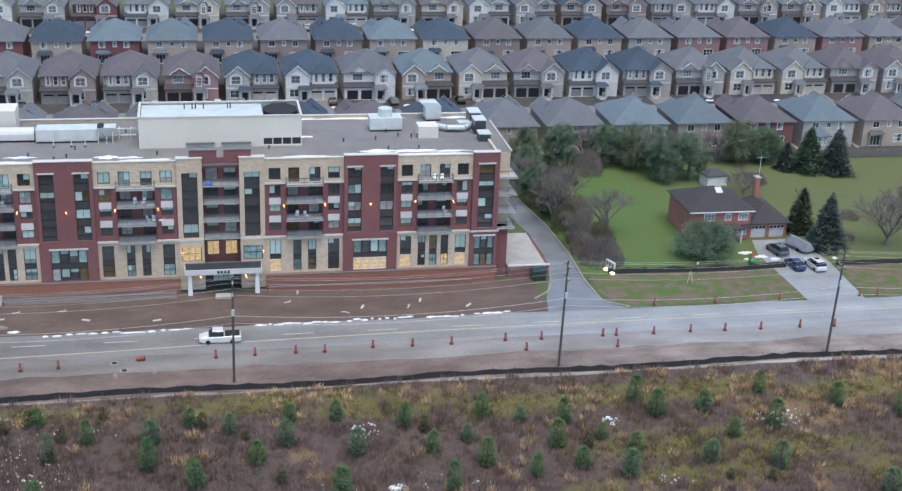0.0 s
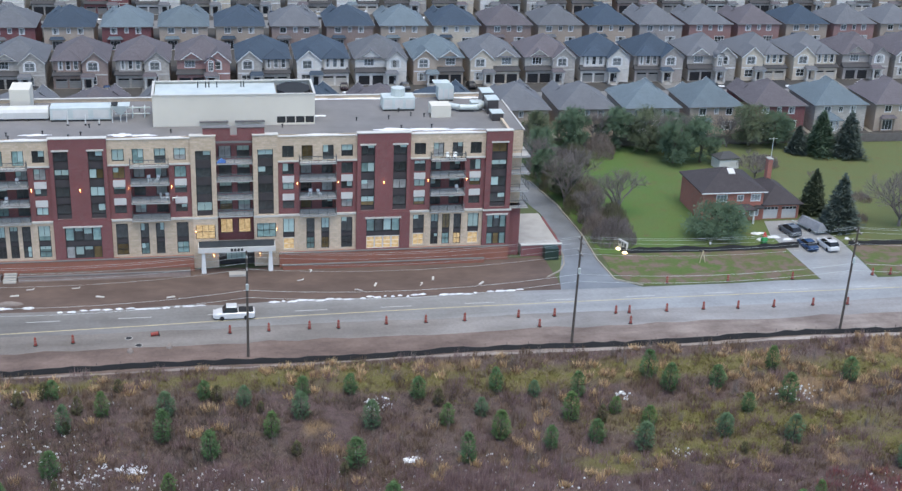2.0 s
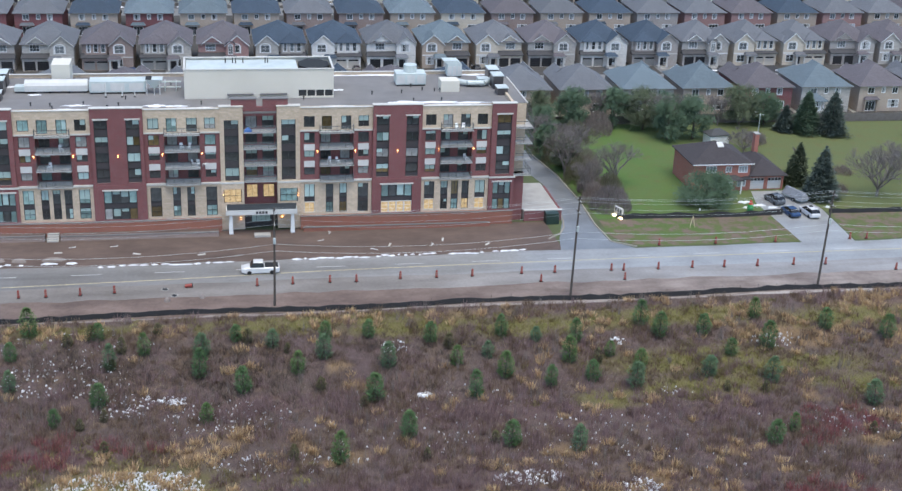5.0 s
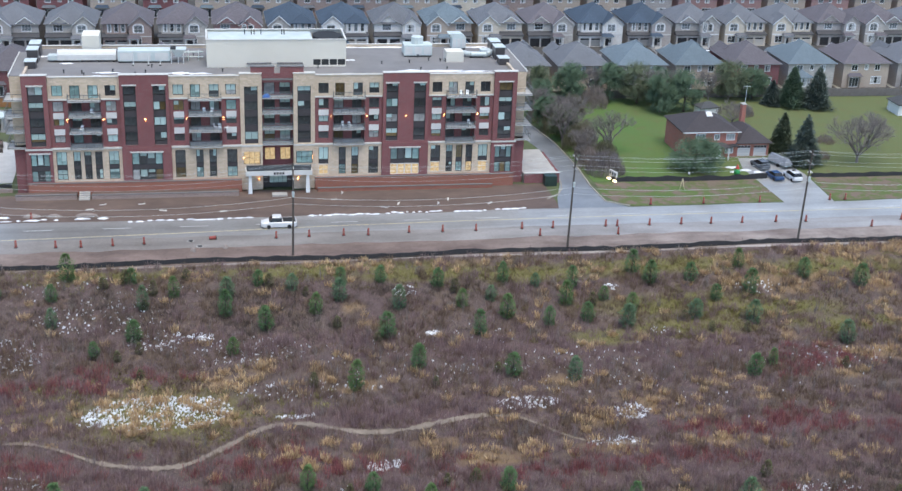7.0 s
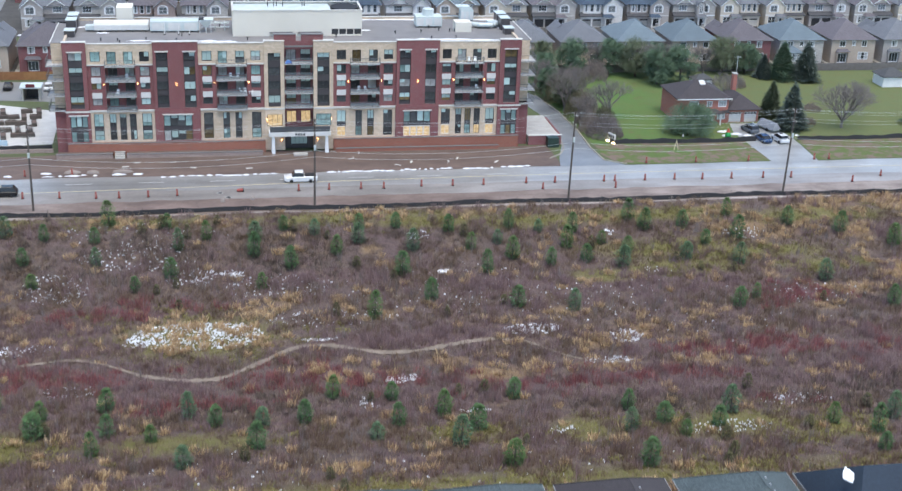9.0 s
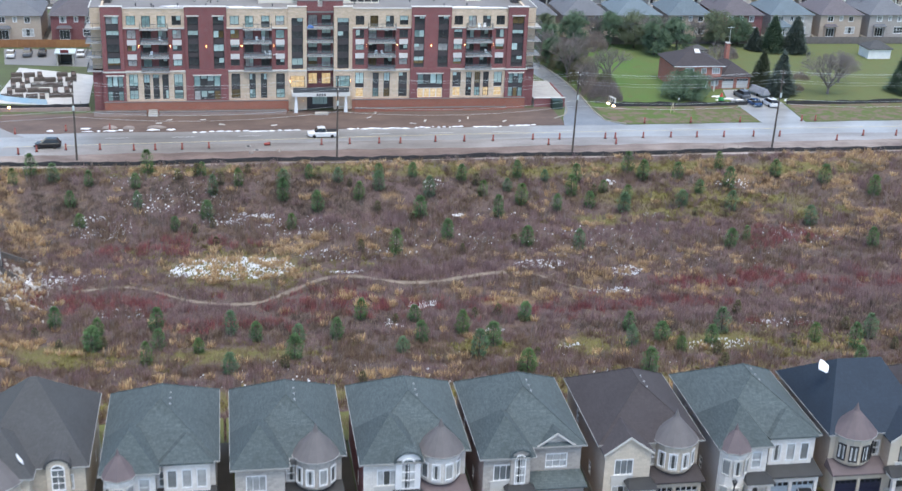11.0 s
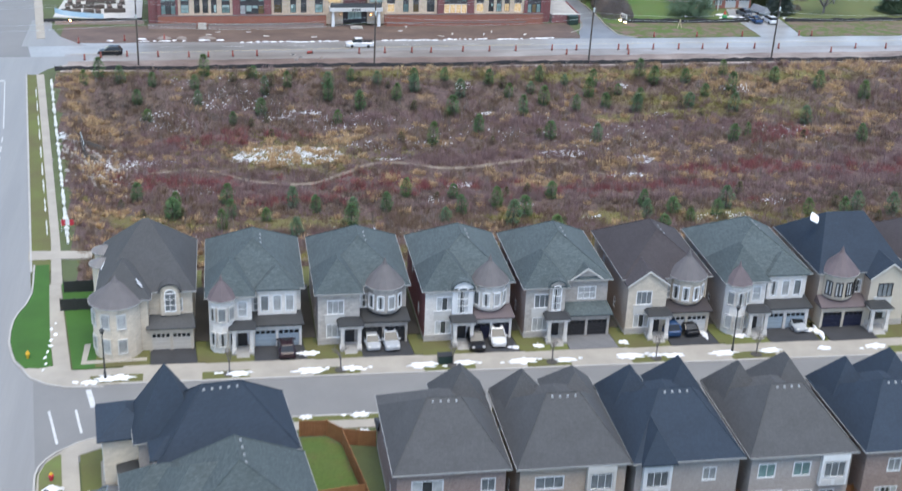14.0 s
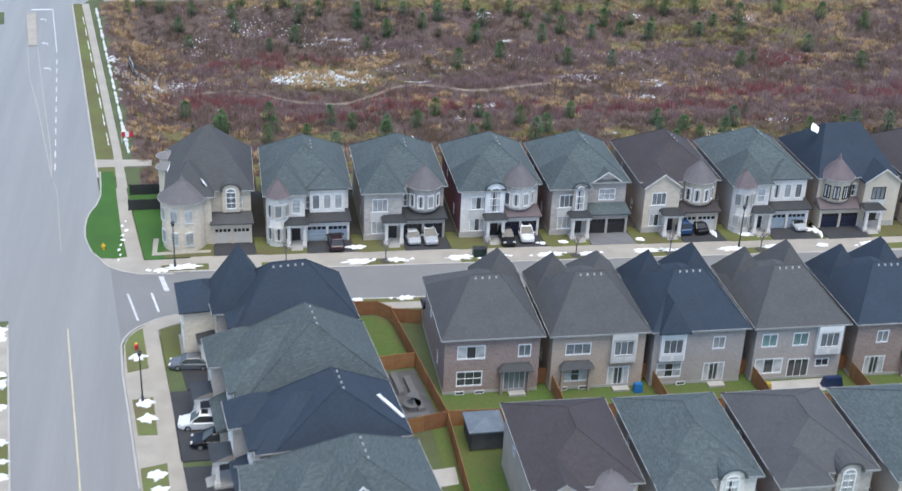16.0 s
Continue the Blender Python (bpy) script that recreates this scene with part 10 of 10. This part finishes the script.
def snow_strip(x0, y0, x1, y1, width, label):
    """A length of thin, frayed snow along a line, its edges eaten away."""
    n = max(6, int(abs(y1 - y0) / 0.35))
    west, east = [], []
    for i in range(n + 1):
        t = i / n
        x, y = x0 + (x1 - x0) * t, y0 + (y1 - y0) * t
        k = width * (0.32 + 0.5 * abs(noise.noise(Vector((y * 0.55, x0, 0)))) + rnd.uniform(-0.12, 0.2)) * min(1.0, 6 * t + 0.1, 6 * (1 - t) + 0.1)
        west.append((x - k, y + rnd.uniform(-0.1, 0.1)))
        east.append((x + k * rnd.uniform(0.6, 1.1), y + rnd.uniform(-0.1, 0.1)))
    pts = [(x, y, float(lie(x, y)) + z) for z in (0.02, 0.2) for x, y in east + west[::-1]]
    m = len(pts) // 2
    sh = Shape().solid(pts, [(i, (i + 1) % m, m + (i + 1) % m, m + i) for i in range(m)] + [(m + i, m + i + 1, 2 * m - 2 - i, 2 * m - 1 - i) for i in range(n)])
    return thing("snow_patch", label, "snow", shape=sh, material=M["old_snow"])


for i in range(11):
    y = 84.5 + i * 6.9
    snow_strip(-50.1 - 0.122 * (y - 86), y, -50.1 - 0.122 * (y + 6.5 - 86), y + 6.5, 0.5, "frayed ridge of old snow beyond the sidewalk")
for i in range(9):
    y = 88 + i * 7.6 + rnd.uniform(-0.6, 0.6)
    snow_strip(-52.7 - 0.125 * (y - 85.7), y, -52.7 - 0.125 * (y + 5.4 - 85.7), y + 5.4, 0.22, "thin snow along the edge of the sidewalk")
for i in range(9):
    snow_heap(-49.6 + rnd.uniform(-0.5, 0.5), 50 + i * 1.4, rnd.uniform(0.15, 0.4), rnd.uniform(0.2, 0.5), 0.12, 2, 0.12, "scrap of snow on the grass")
for y in (26.3, 14.2, 17.0, 2.0, 4.5):
    snow_heap(side_x(y, 1.5), y, 1.1, 0.9, 0.4, 4, 0.13, "heap of old snow on the verge")
for y, r in ((33.4, 1.3), (31.8, 0.9), (24.2, 0.6), (22.4, 1.2), (17.9, 0.6), (11.6, 0.6), (8.4, 0.4), (5.9, 0.7), (1.0, 1.0)):
    snow_heap(side_x(y, 1) - 0.9, y, 0.85, r, 0.4, 4, 0.12, "heap of old snow on the verge")
# column D: driveways, lawns and cars
slab("drive", "dark driveways in front of the corner houses", [(-41.4, 19.2), (-39.6, 19.2), (-38.4, 25.6), (-42.4, 25.6)], 0.14, M["asphalt_drive"], category="driveway")
slab("drive", "dark driveways in front of the corner houses", [(-42.0, 6.5), (-37.2, 6.5), (-38.0, 19.0), (-43.2, 19.0)], 0.14, M["asphalt_drive"], category="driveway")
slab("drive", "dark driveways in front of the corner houses", [(-40.4, -6.0), (-35.8, -6.0), (-36.8, 5.5), (-41.8, 5.5)], 0.14, M["asphalt_drive"], category="driveway")
slab("front_lawn", "corner lawn with a path", [(-43.6, 24.0), (-39.6, 24.0), (-39.8, 34.3), (-41.1, 33.8), (-44.5, 32.1)], 0.138, M["lawn"], category="lawn")
slab("garden_path", "short pale path on the corner lawn", [(-41.9, 25.0), (-41.2, 25.0), (-41.6, 30.2), (-40.4, 30.6), (-40.4, 31.3), (-42.4, 30.8)], 0.15, M["sidewalk_concrete"], category="path")
car("grey", "sedan", -41.0, 23.9, 175, "grey sedan parked beside the porch")
car("white", "suv", -39.9, 12.4, 176, "white car parked with a roof rack")
car("black", "suv", -38.7, 9.0, 176, "black car parked beside the steps")
# fences and gardens between the houses
FENCE = "brown garden fences"
board_fence([(-22.4, 33.2), (-19.6, 33.0), (-18.2, 31.4), (-16.9, 21.2), (-15.4, 9.5), (-15.6, -4.0), (-15.8, -16.0)], 1.9, "reddish-brown board fence between gardens", M["fence_wood"], FENCE)
board_fence([(-21.6, 20.6), (-16.9, 21.2)], 1.9, "reddish-brown board fence between gardens", M["fence_wood"], FENCE)
board_fence([(-20.6, 8.2), (-15.4, 9.5)], 1.9, "reddish-brown board fence between gardens", M["fence_wood"], FENCE)
board_fence([(-18.2, 31.2), (-14.8, 30.4)], 1.9, "reddish-brown board fence beside the house", M["fence_wood"], FENCE)
board_fence([(-15.4, 9.5), (62, 6.8)], 1.9, "reddish-brown board fence behind gardens", M["fence_wood"], FENCE)
for x in (-3.7, 7.5, 18.8, 30.2, 41.8):
    y = 14.6 + SLOPE * (x + 15)
    board_fence([(x - 0.7, y + 2.2), (x + 0.6, y + 2.2), (x + 0.7, y - 5.2)], 1.9, "reddish-brown board fence between gardens", M["fence_wood"], FENCE)
slab("garden_turf", "flat green turf garden inside a board fence", [(-22.0, 21.0), (-17.1, 21.5), (-18.2, 30.8), (-19.6, 32.6), (-22.2, 32.8)], 0.07, M["garden_grass"], category="lawn")
M["bed_stone"] = courses("bed_stone", (0.24, 0.24, 0.245), (0.18, 0.18, 0.185), (0.13, 0.13, 0.13), 0.5, 0.25, 0.02)
M["dark_stone"] = courses("dark_stone", (0.10, 0.10, 0.105), (0.075, 0.075, 0.08), (0.08, 0.08, 0.08), 0.6, 0.6, 0.02)
slab("patio", "grey stone patio with raised beds", [(-20.8, 9.0), (-15.8, 9.9), (-17.0, 20.6), (-21.2, 20.2)], 0.07, M["dark_stone"], category="patio")
for x, y, rx, ry in ((-17.9, 15.5, 0.35, 3.2), (-18.3, 11.2, 1.4, 0.35), (-19.4, 17.6, 0.3, 2.0)):
    box_thing("raised_bed", "grey stone raised garden bed", "planter", (-rx, -ry, 0, rx, ry, 0.5), M["bed_stone"], pose(x, y, 0.07, 0, 0, 6))
slab("patio", "pale concrete garden patio", [(-19.0, -0.6), (-15.9, -0.2), (-15.8, 2.5), (-18.8, 2.2)], 0.08, M["concrete"], category="patio")
ft = thing("fountain", "round tiered stone garden fountain", "fountain", pose(-18.4, 13.4, 0.07))
part("basin", Shape().cyl(0, 0, 0, 0.5, 0.9, 0.95, 16), M["bed_stone"], ft)
part("pedestal", Shape().cyl(0, 0, 0.5, 1.3, 0.2, 0.15, 10), M["bed_stone"], ft)
part("bowl", Shape().cyl(0, 0, 1.3, 1.5, 0.2, 0.55, 14), M["bed_stone"], ft)
M["netting"] = surface("netting", (0.085, 0.085, 0.09), (0.055, 0.055, 0.058), 1.2, 5, 0.8, 0.2)
gz = thing("gazebo", "grey-roofed garden gazebo with dark netting", "gazebo", pose(-12.2, 6.6, 0.05))
part("roof", Shape().hip(-1.9, -1.9, 1.9, 1.9, 2.3, 0.3), surface("gazebo_cloth", (0.15, 0.18, 0.21), (0.10, 0.12, 0.145), 1, 7, 0.7, 0.05), gz)
for x in (-1.6, 1.6):
    for y in (-1.6, 1.6):
        part("post", Shape().box(x - 0.06, y - 0.06, 0, x + 0.06, y + 0.06, 2.3), M["dark_metal"], gz)
for dims in ((-1.55, -1.62, 0.1, 1.55, -1.58, 2.2), (-1.55, 1.58, 0.1, 1.55, 1.62, 2.2), (-1.62, -1.55, 0.1, -1.58, 1.55, 2.2), (1.58, -1.55, 0.1, 1.62, 1.55, 2.2)):
    part("netting", Shape().box(*dims), M["netting"], gz)
for i, x in enumerate(B_X):
    y = 14.9 + SLOPE * (x + 15)
    if i < 3:
        box_thing("step", "concrete doorstep behind the house", "step", (-0.9, -0.9, 0, 0.9, 0, 0.22), M["concrete"], pose(x + 10.2 * (0.75, 0.74, 0.7)[i], y + 0.1, 0.05))
        for u in ((0.15, 0.36), (0.12, 0.34), (0.06, 0.32))[i]:
            bw = thing("basement_window", "low white-framed basement window", "window", pose(x + 10.2 * u, y + 0.2, 0.06))
            part("frame", Shape().lattice([-0.5, -0.43, 0.43, 0.5], [0.0, 0.06, 0.34, 0.4], -0.05, 0.04), M["white_paint"], bw)
            part("pane", Shape().box(-0.43, -0.02, 0.06, 0.43, 0.0, 0.34), M["glass_dark"], bw)
        continue
    slab("patio", "small concrete patio behind the house", [(x + 5.8 if i != 3 else x + 1, y - 2.4), (x + 9.0, y - 2.4), (x + 9.0, y), (x + 5.8 if i != 3 else x + 1, y)], 0.09, M["concrete"], category="patio")
for name, lb, x, y, w, h, rgb in (("toy_box", "blue plastic barrel by the house", 6.2, 13.6, 0.5, 1.0, (0.02, 0.16, 0.42)), ("toy_box", "turquoise plastic tub in a garden", 21.6, 11.0, 1.1, 0.5, (0.03, 0.35, 0.33)), ("toy_box", "yellow plastic play slide", 20.4, 12.4, 0.5, 0.8, (0.45, 0.34, 0.05)), ("covered_grill", "dark blue covered grill", 28.0, 12.3, 1.2, 1.1, (0.015, 0.03, 0.09)), ("chest", "dark covered chair set", 40.0, 12.0, 1.0, 1.0, (0.03, 0.03, 0.035))):
    r = thing(name, lb, "garden item", pose(x, y, 0.06))
    part("body", Shape().prism([(-w, -0.4), (w, -0.4), (w, 0.4), (-w, 0.4)], 0, h, [(-w * 0.8, -0.3), (w * 0.8, -0.3), (w * 0.8, 0.3), (-w * 0.8, 0.3)]), surface(name + "_plastic_" + str(int(x)), rgb, tuple(c * 0.7 for c in rgb), 1, 8, 0.45, 0.03), r)
s = Shape()
ring = [(-23.6, 3.0), (-22.6, 2.1), (-21.4, 1.0), (-21.1, 1.4), (-22.2, 2.7), (-23.2, 3.5)]
ring = [(x, y, 7.0 + 4.3 / 6.4 * max(0.1, (-21.2 - 0.105 * (y - 3.2)) - x)) for x, y in ring]
n = len(ring)
s.solid([(x, y, z - 0.03) for x, y, z in ring] + [(x, y, z + 0.09) for x, y, z in ring], [tuple(range(n - 1, -1, -1)), tuple(range(n, 2 * n))] + [(i, (i + 1) % n, n + (i + 1) % n, n + i) for i in range(n)])
thing("roof_snow", "left-over slab of snow lying on shingles", "snow", shape=s, material=M["snow"])

# ---- the garden and car park beside the apartment block ----
slab("patio", "pale paved roof garden beside the block", [(-63.0, 205.5), (-52.6, 203.6), (-44.2, 204.4), (-44.6, 226), (-61.0, 233)], 0.08, M["pale_paving"], category="patio")
slab("car_park", "grey asphalt car park", [(-64.5, 236), (-44, 233), (-44, 249), (-66.5, 250)], 0.05, M["asphalt_street"], category="car park")
for j in range(5):
    for i in range(7):
        x, y = -60.5 + i * 2.3 + rnd.uniform(-0.3, 0.3), 209 + j * 4.1 + rnd.uniform(-0.5, 0.5)
        if rnd.random() < 0.9 and x < -47:
            k = rnd.random() < 0.5
            r = thing("raised_bed", "dark timber raised planter with bare soil", "planter", pose(x, y, 0.08, 0, 0, 8), "raised planters")
            w, d = (1.15, 0.55) if k else (0.5, 1.5)
            part("box", Shape().box(-w, -d, 0, w, -d + 0.12, 0.75).box(-w, d - 0.12, 0, w, d, 0.75).box(-w, -d, 0, -w + 0.12, d, 0.75).box(w - 0.12, -d, 0, w, d, 0.75), M["pole_wood"], r)
            part("soil", Shape().box(-w + 0.12, -d + 0.12, 0, w - 0.12, d - 0.12, 0.6), M["mud"], r)
hoard = thing("hoarding", "blue and white printed site hoarding", "hoarding", pose(0, 0, 0))
blue = surface("hoarding_blue", (0.30, 0.50, 0.66), (0.58, 0.66, 0.70), 0.3, 3, 0.6, 0.02)
for (ax, ay), (bx, by) in (((-62.9, 208.9), (-60.4, 206.6)), ((-60.4, 206.6), (-57.4, 205.2)), ((-57.4, 205.2), (-52.2, 203.7))):
    part("panel", Shape().solid([(ax, ay, 0.1), (bx, by, 0.1), (bx, by, 1.15), (ax, ay, 1.15), (ax, ay + 0.06, 0.1), (bx, by + 0.06, 0.1), (bx, by + 0.06, 1.15), (ax, ay + 0.06, 1.15)], [(0, 1, 2, 3), (7, 6, 5, 4), (3, 2, 6, 7), (0, 3, 7, 4), (1, 5, 6, 2)]), blue, hoard)
silt_fence(-64.5, -44, 201.8, 5, 0.7)
w = thing("terrace_wall", "brown garden retaining wall", "retaining wall", pose(-53, 199.2, 0))
part("brickwork", Shape().box(-9, 0, 0, 9.5, 0.35, 0.7), M["brown_brick"], w)
for i, (c, st, x, y) in enumerate((("grey", "suv", -60.5, 244), ("black", "sedan", -57.3, 244.2), ("white", "sedan", -48.8, 243.5), ("white", "suv", -64.0, 243))):
    car(c, st, x, y, 92, f"{c} car parked beside the block")
# parked cars along the far estate
for i in range(20):
    c = ("grey", "white", "black", "silver", "blue", "maroon", "silver")[i % 7]
    row = i % 2
    x = -58 + 13.25 * (i // 2) + rnd.uniform(6.5, 10)
    car(c, ("sedan", "suv")[i % 2], x, 296.6 if row == 0 else 369.8, 90 + rnd.uniform(-3, 3), f"{c} car parked in front of a garage")
for i in range(40):
    x = -60 + i * 5.9 + rnd.uniform(-1, 1)
    snow_heap(x, (294.2, 282.6, 368.0)[i % 3] + rnd.uniform(-0.6, 0.6), rnd.uniform(0.6, 1.6), rnd.uniform(0.4, 0.8), 0.3, 2, 0.03, "patch of old snow by the kerb")
for i in range(17):
    x = -71.4 + 13.9 * i + 13.6
    slab("side_yard", "pale paved side yard between houses", [(x, 258), (x + 1.0, 258), (x + 1.0, 282), (x, 282)], 0.03, M["sidewalk_concrete"], category="path")
for i in range(18):
    x = -62 + 13.25 * i
    slab("driveway", "asphalt driveway of the far estate", [(x + 6.5, 292), (x + 12.0, 292), (x + 12.0, 299.6), (x + 6.5, 299.6)], 0.045, M["asphalt_drive"] if i % 3 else M["asphalt_street"], category="driveway")
# snow on the flat roof
for x, y, rx, ry in ((-30, 199.1, 5, 0.5), (-21, 198.8, 1.2, 0.45), (24, 199.2, 3.5, 0.7), (31, 199, 6, 0.45), (14, 219.3, 7, 0.5), (24, 219.3, 9, 0.5), (41, 219, 4, 0.6), (43.5, 207, 1.0, 0.4), (42.6, 212, 0.6, 1.2), (15.5, 210, 1.2, 0.5), (-38, 214, 2.5, 0.5), (-34, 209.0, 1.2, 0.4), (-8, 199.0, 5, 0.4), (-28, 200.4, 4.5, 0.5), (-9, 200.4, 5.5, 0.5), (15, 200.4, 4.5, 0.5), (33, 200.4, 7.5, 0.45), (44.0, 209, 0.7, 2.0), (-3, 201.0, 1.2, 0.4), (-14.5, 201.9, 2.2, 0.9), (-11.5, 201.6, 2.4, 0.5), (26.0, 202.1, 3.4, 1.0), (31.5, 201.9, 4.0, 0.8), (37.0, 201.5, 3.4, 0.5), (-27.0, 202.6, 2.6, 0.5)):
    snow_heap(x, y, rx, ry, 0.12, 4, DECK, "drift of snow on the flat roof")

# entrance pavilion of the car park, and a roadwork warning lamp
pv = thing("pavilion", "small grey flat-roofed garage entrance", "pavilion", pose(-51.4, 236.0, 0.05))
for x in (-1.9, 1.5):
    part("side_wall", Shape().box(x, -1.6, 0, x + 0.4, 1.8, 2.7), M["concrete"], pv)
part("back_wall", Shape().box(-1.5, 1.4, 0, 1.5, 1.8, 2.7), M["concrete"], pv)
part("door", Shape().box(-1.2, 1.2, 0, 1.2, 1.39, 2.3), M["door_dark"], pv)
part("roof", Shape().box(-2.2, -2.0, 2.7, 2.2, 2.0, 3.0), M["galvanised"], pv, "pale grey flat roof")
part("sign_board", Shape().box(-0.9, -2.08, 3.0, 0.9, -1.95, 3.7), M["maroon"], pv, "red sign board")
wl_ = thing("warning_lamp", "amber roadwork warning lamp on a post", "warning lamp", pose(-58.6, 197.0, 0.03))
part("post", Shape().cyl(0, 0, 0, 1.3, 0.04, n=6), M["dark_metal"], wl_)
part("lamp", Shape().cyl(0, 0, 1.3, 1.36, 0.2, n=10).rod((0, -0.09, 1.55), (0, 0.09, 1.55), 0.2, n=12), M["lamp_glow"], wl_)
for x, y, rx in ((-49.8, 185.9, 0.9), (-43.5, 187.0, 1.4), (-38.3, 185.4, 0.8), (-31.0, 185.7, 1.6), (-27.6, 185.6, 1.2)):
    snow_heap(x, y, rx * 0.8, 0.35, 0.25, 3, 0.05, "small heap of dirty snow by the roadworks")

# ---- culvert at the end of the stream bed ----
M["old_concrete"] = surface("old_concrete", (0.15, 0.132, 0.118), (0.095, 0.083, 0.075), 0.6, 4, 0.9, 0.3)
cv = thing("culvert", "concrete culvert headwall with wing walls and guard rail", "culvert", pose(0, 0, 0))


def wing_wall(name, a, b, top_a, top_b, deep=3.0):
    (ax, ay), (bx, by) = a, b
    n = Vector((by - ay, ax - bx, 0)).normalized() * 0.2
    q = [(ax - n.x, ay - n.y), (bx - n.x, by - n.y), (bx + n.x, by + n.y), (ax + n.x, ay + n.y)]
    tops = (top_a, top_b, top_b, top_a)
    s = Shape().solid([(x, y, t - deep) for (x, y), t in zip(q, tops)] + [(x, y, t) for (x, y), t in zip(q, tops)], [(3, 2, 1, 0), (4, 5, 6, 7), (0, 1, 5, 4), (1, 2, 6, 5), (2, 3, 7, 6), (3, 0, 4, 7)])
    part(name, s, M["old_concrete"], cv)


wing_wall("headwall", (-51.6, 129.4), (-50.6, 123.4), -0.7, -0.7, 3.6)
wing_wall("wing_wall", (-51.6, 129.4), (-48.0, 131.0), -0.8, -3.0)
wing_wall("wing_wall", (-50.6, 123.4), (-48.0, 124.6), -0.8, -3.3)
# black disc on the wall stands for the shade within the pipe
part("pipe_mouth", Shape().rod((-50.95, 126.3, -2.3), (-50.75, 126.34, -2.3), 0.95, n=16), M["rubber"], cv, "black disc for the shaded pipe mouth")
for k in range(6):
    x, y = -51.6 + k * 0.2, 129.4 - k * 1.2
    part("rail_post", Shape().box(x - 0.04, y - 0.04, -0.75, x + 0.04, y + 0.04, 0.4), M["dark_metal"], cv)
for z in (-0.1, 0.36):
    part("rail", Shape().rod((-51.6, 129.4, z), (-50.6, 123.4, z), 0.04, n=6), M["galvanised"], cv)
s = Shape()
rr = random.Random(44)
for _ in range(260):
    x, y = rr.gauss(-48.5, 2.6), rr.gauss(121.5, 4.2)
    blob(s, x, y, rough_lie(x, y) + 0.05, rr.uniform(0.15, 0.45), rr.uniform(0.15, 0.4), rr.uniform(0.15, 0.4), rr, 6)
thing("riprap", "loose grey stones round the culvert", "stones", kind="stuff", shape=s, material=M["grey_stone"])
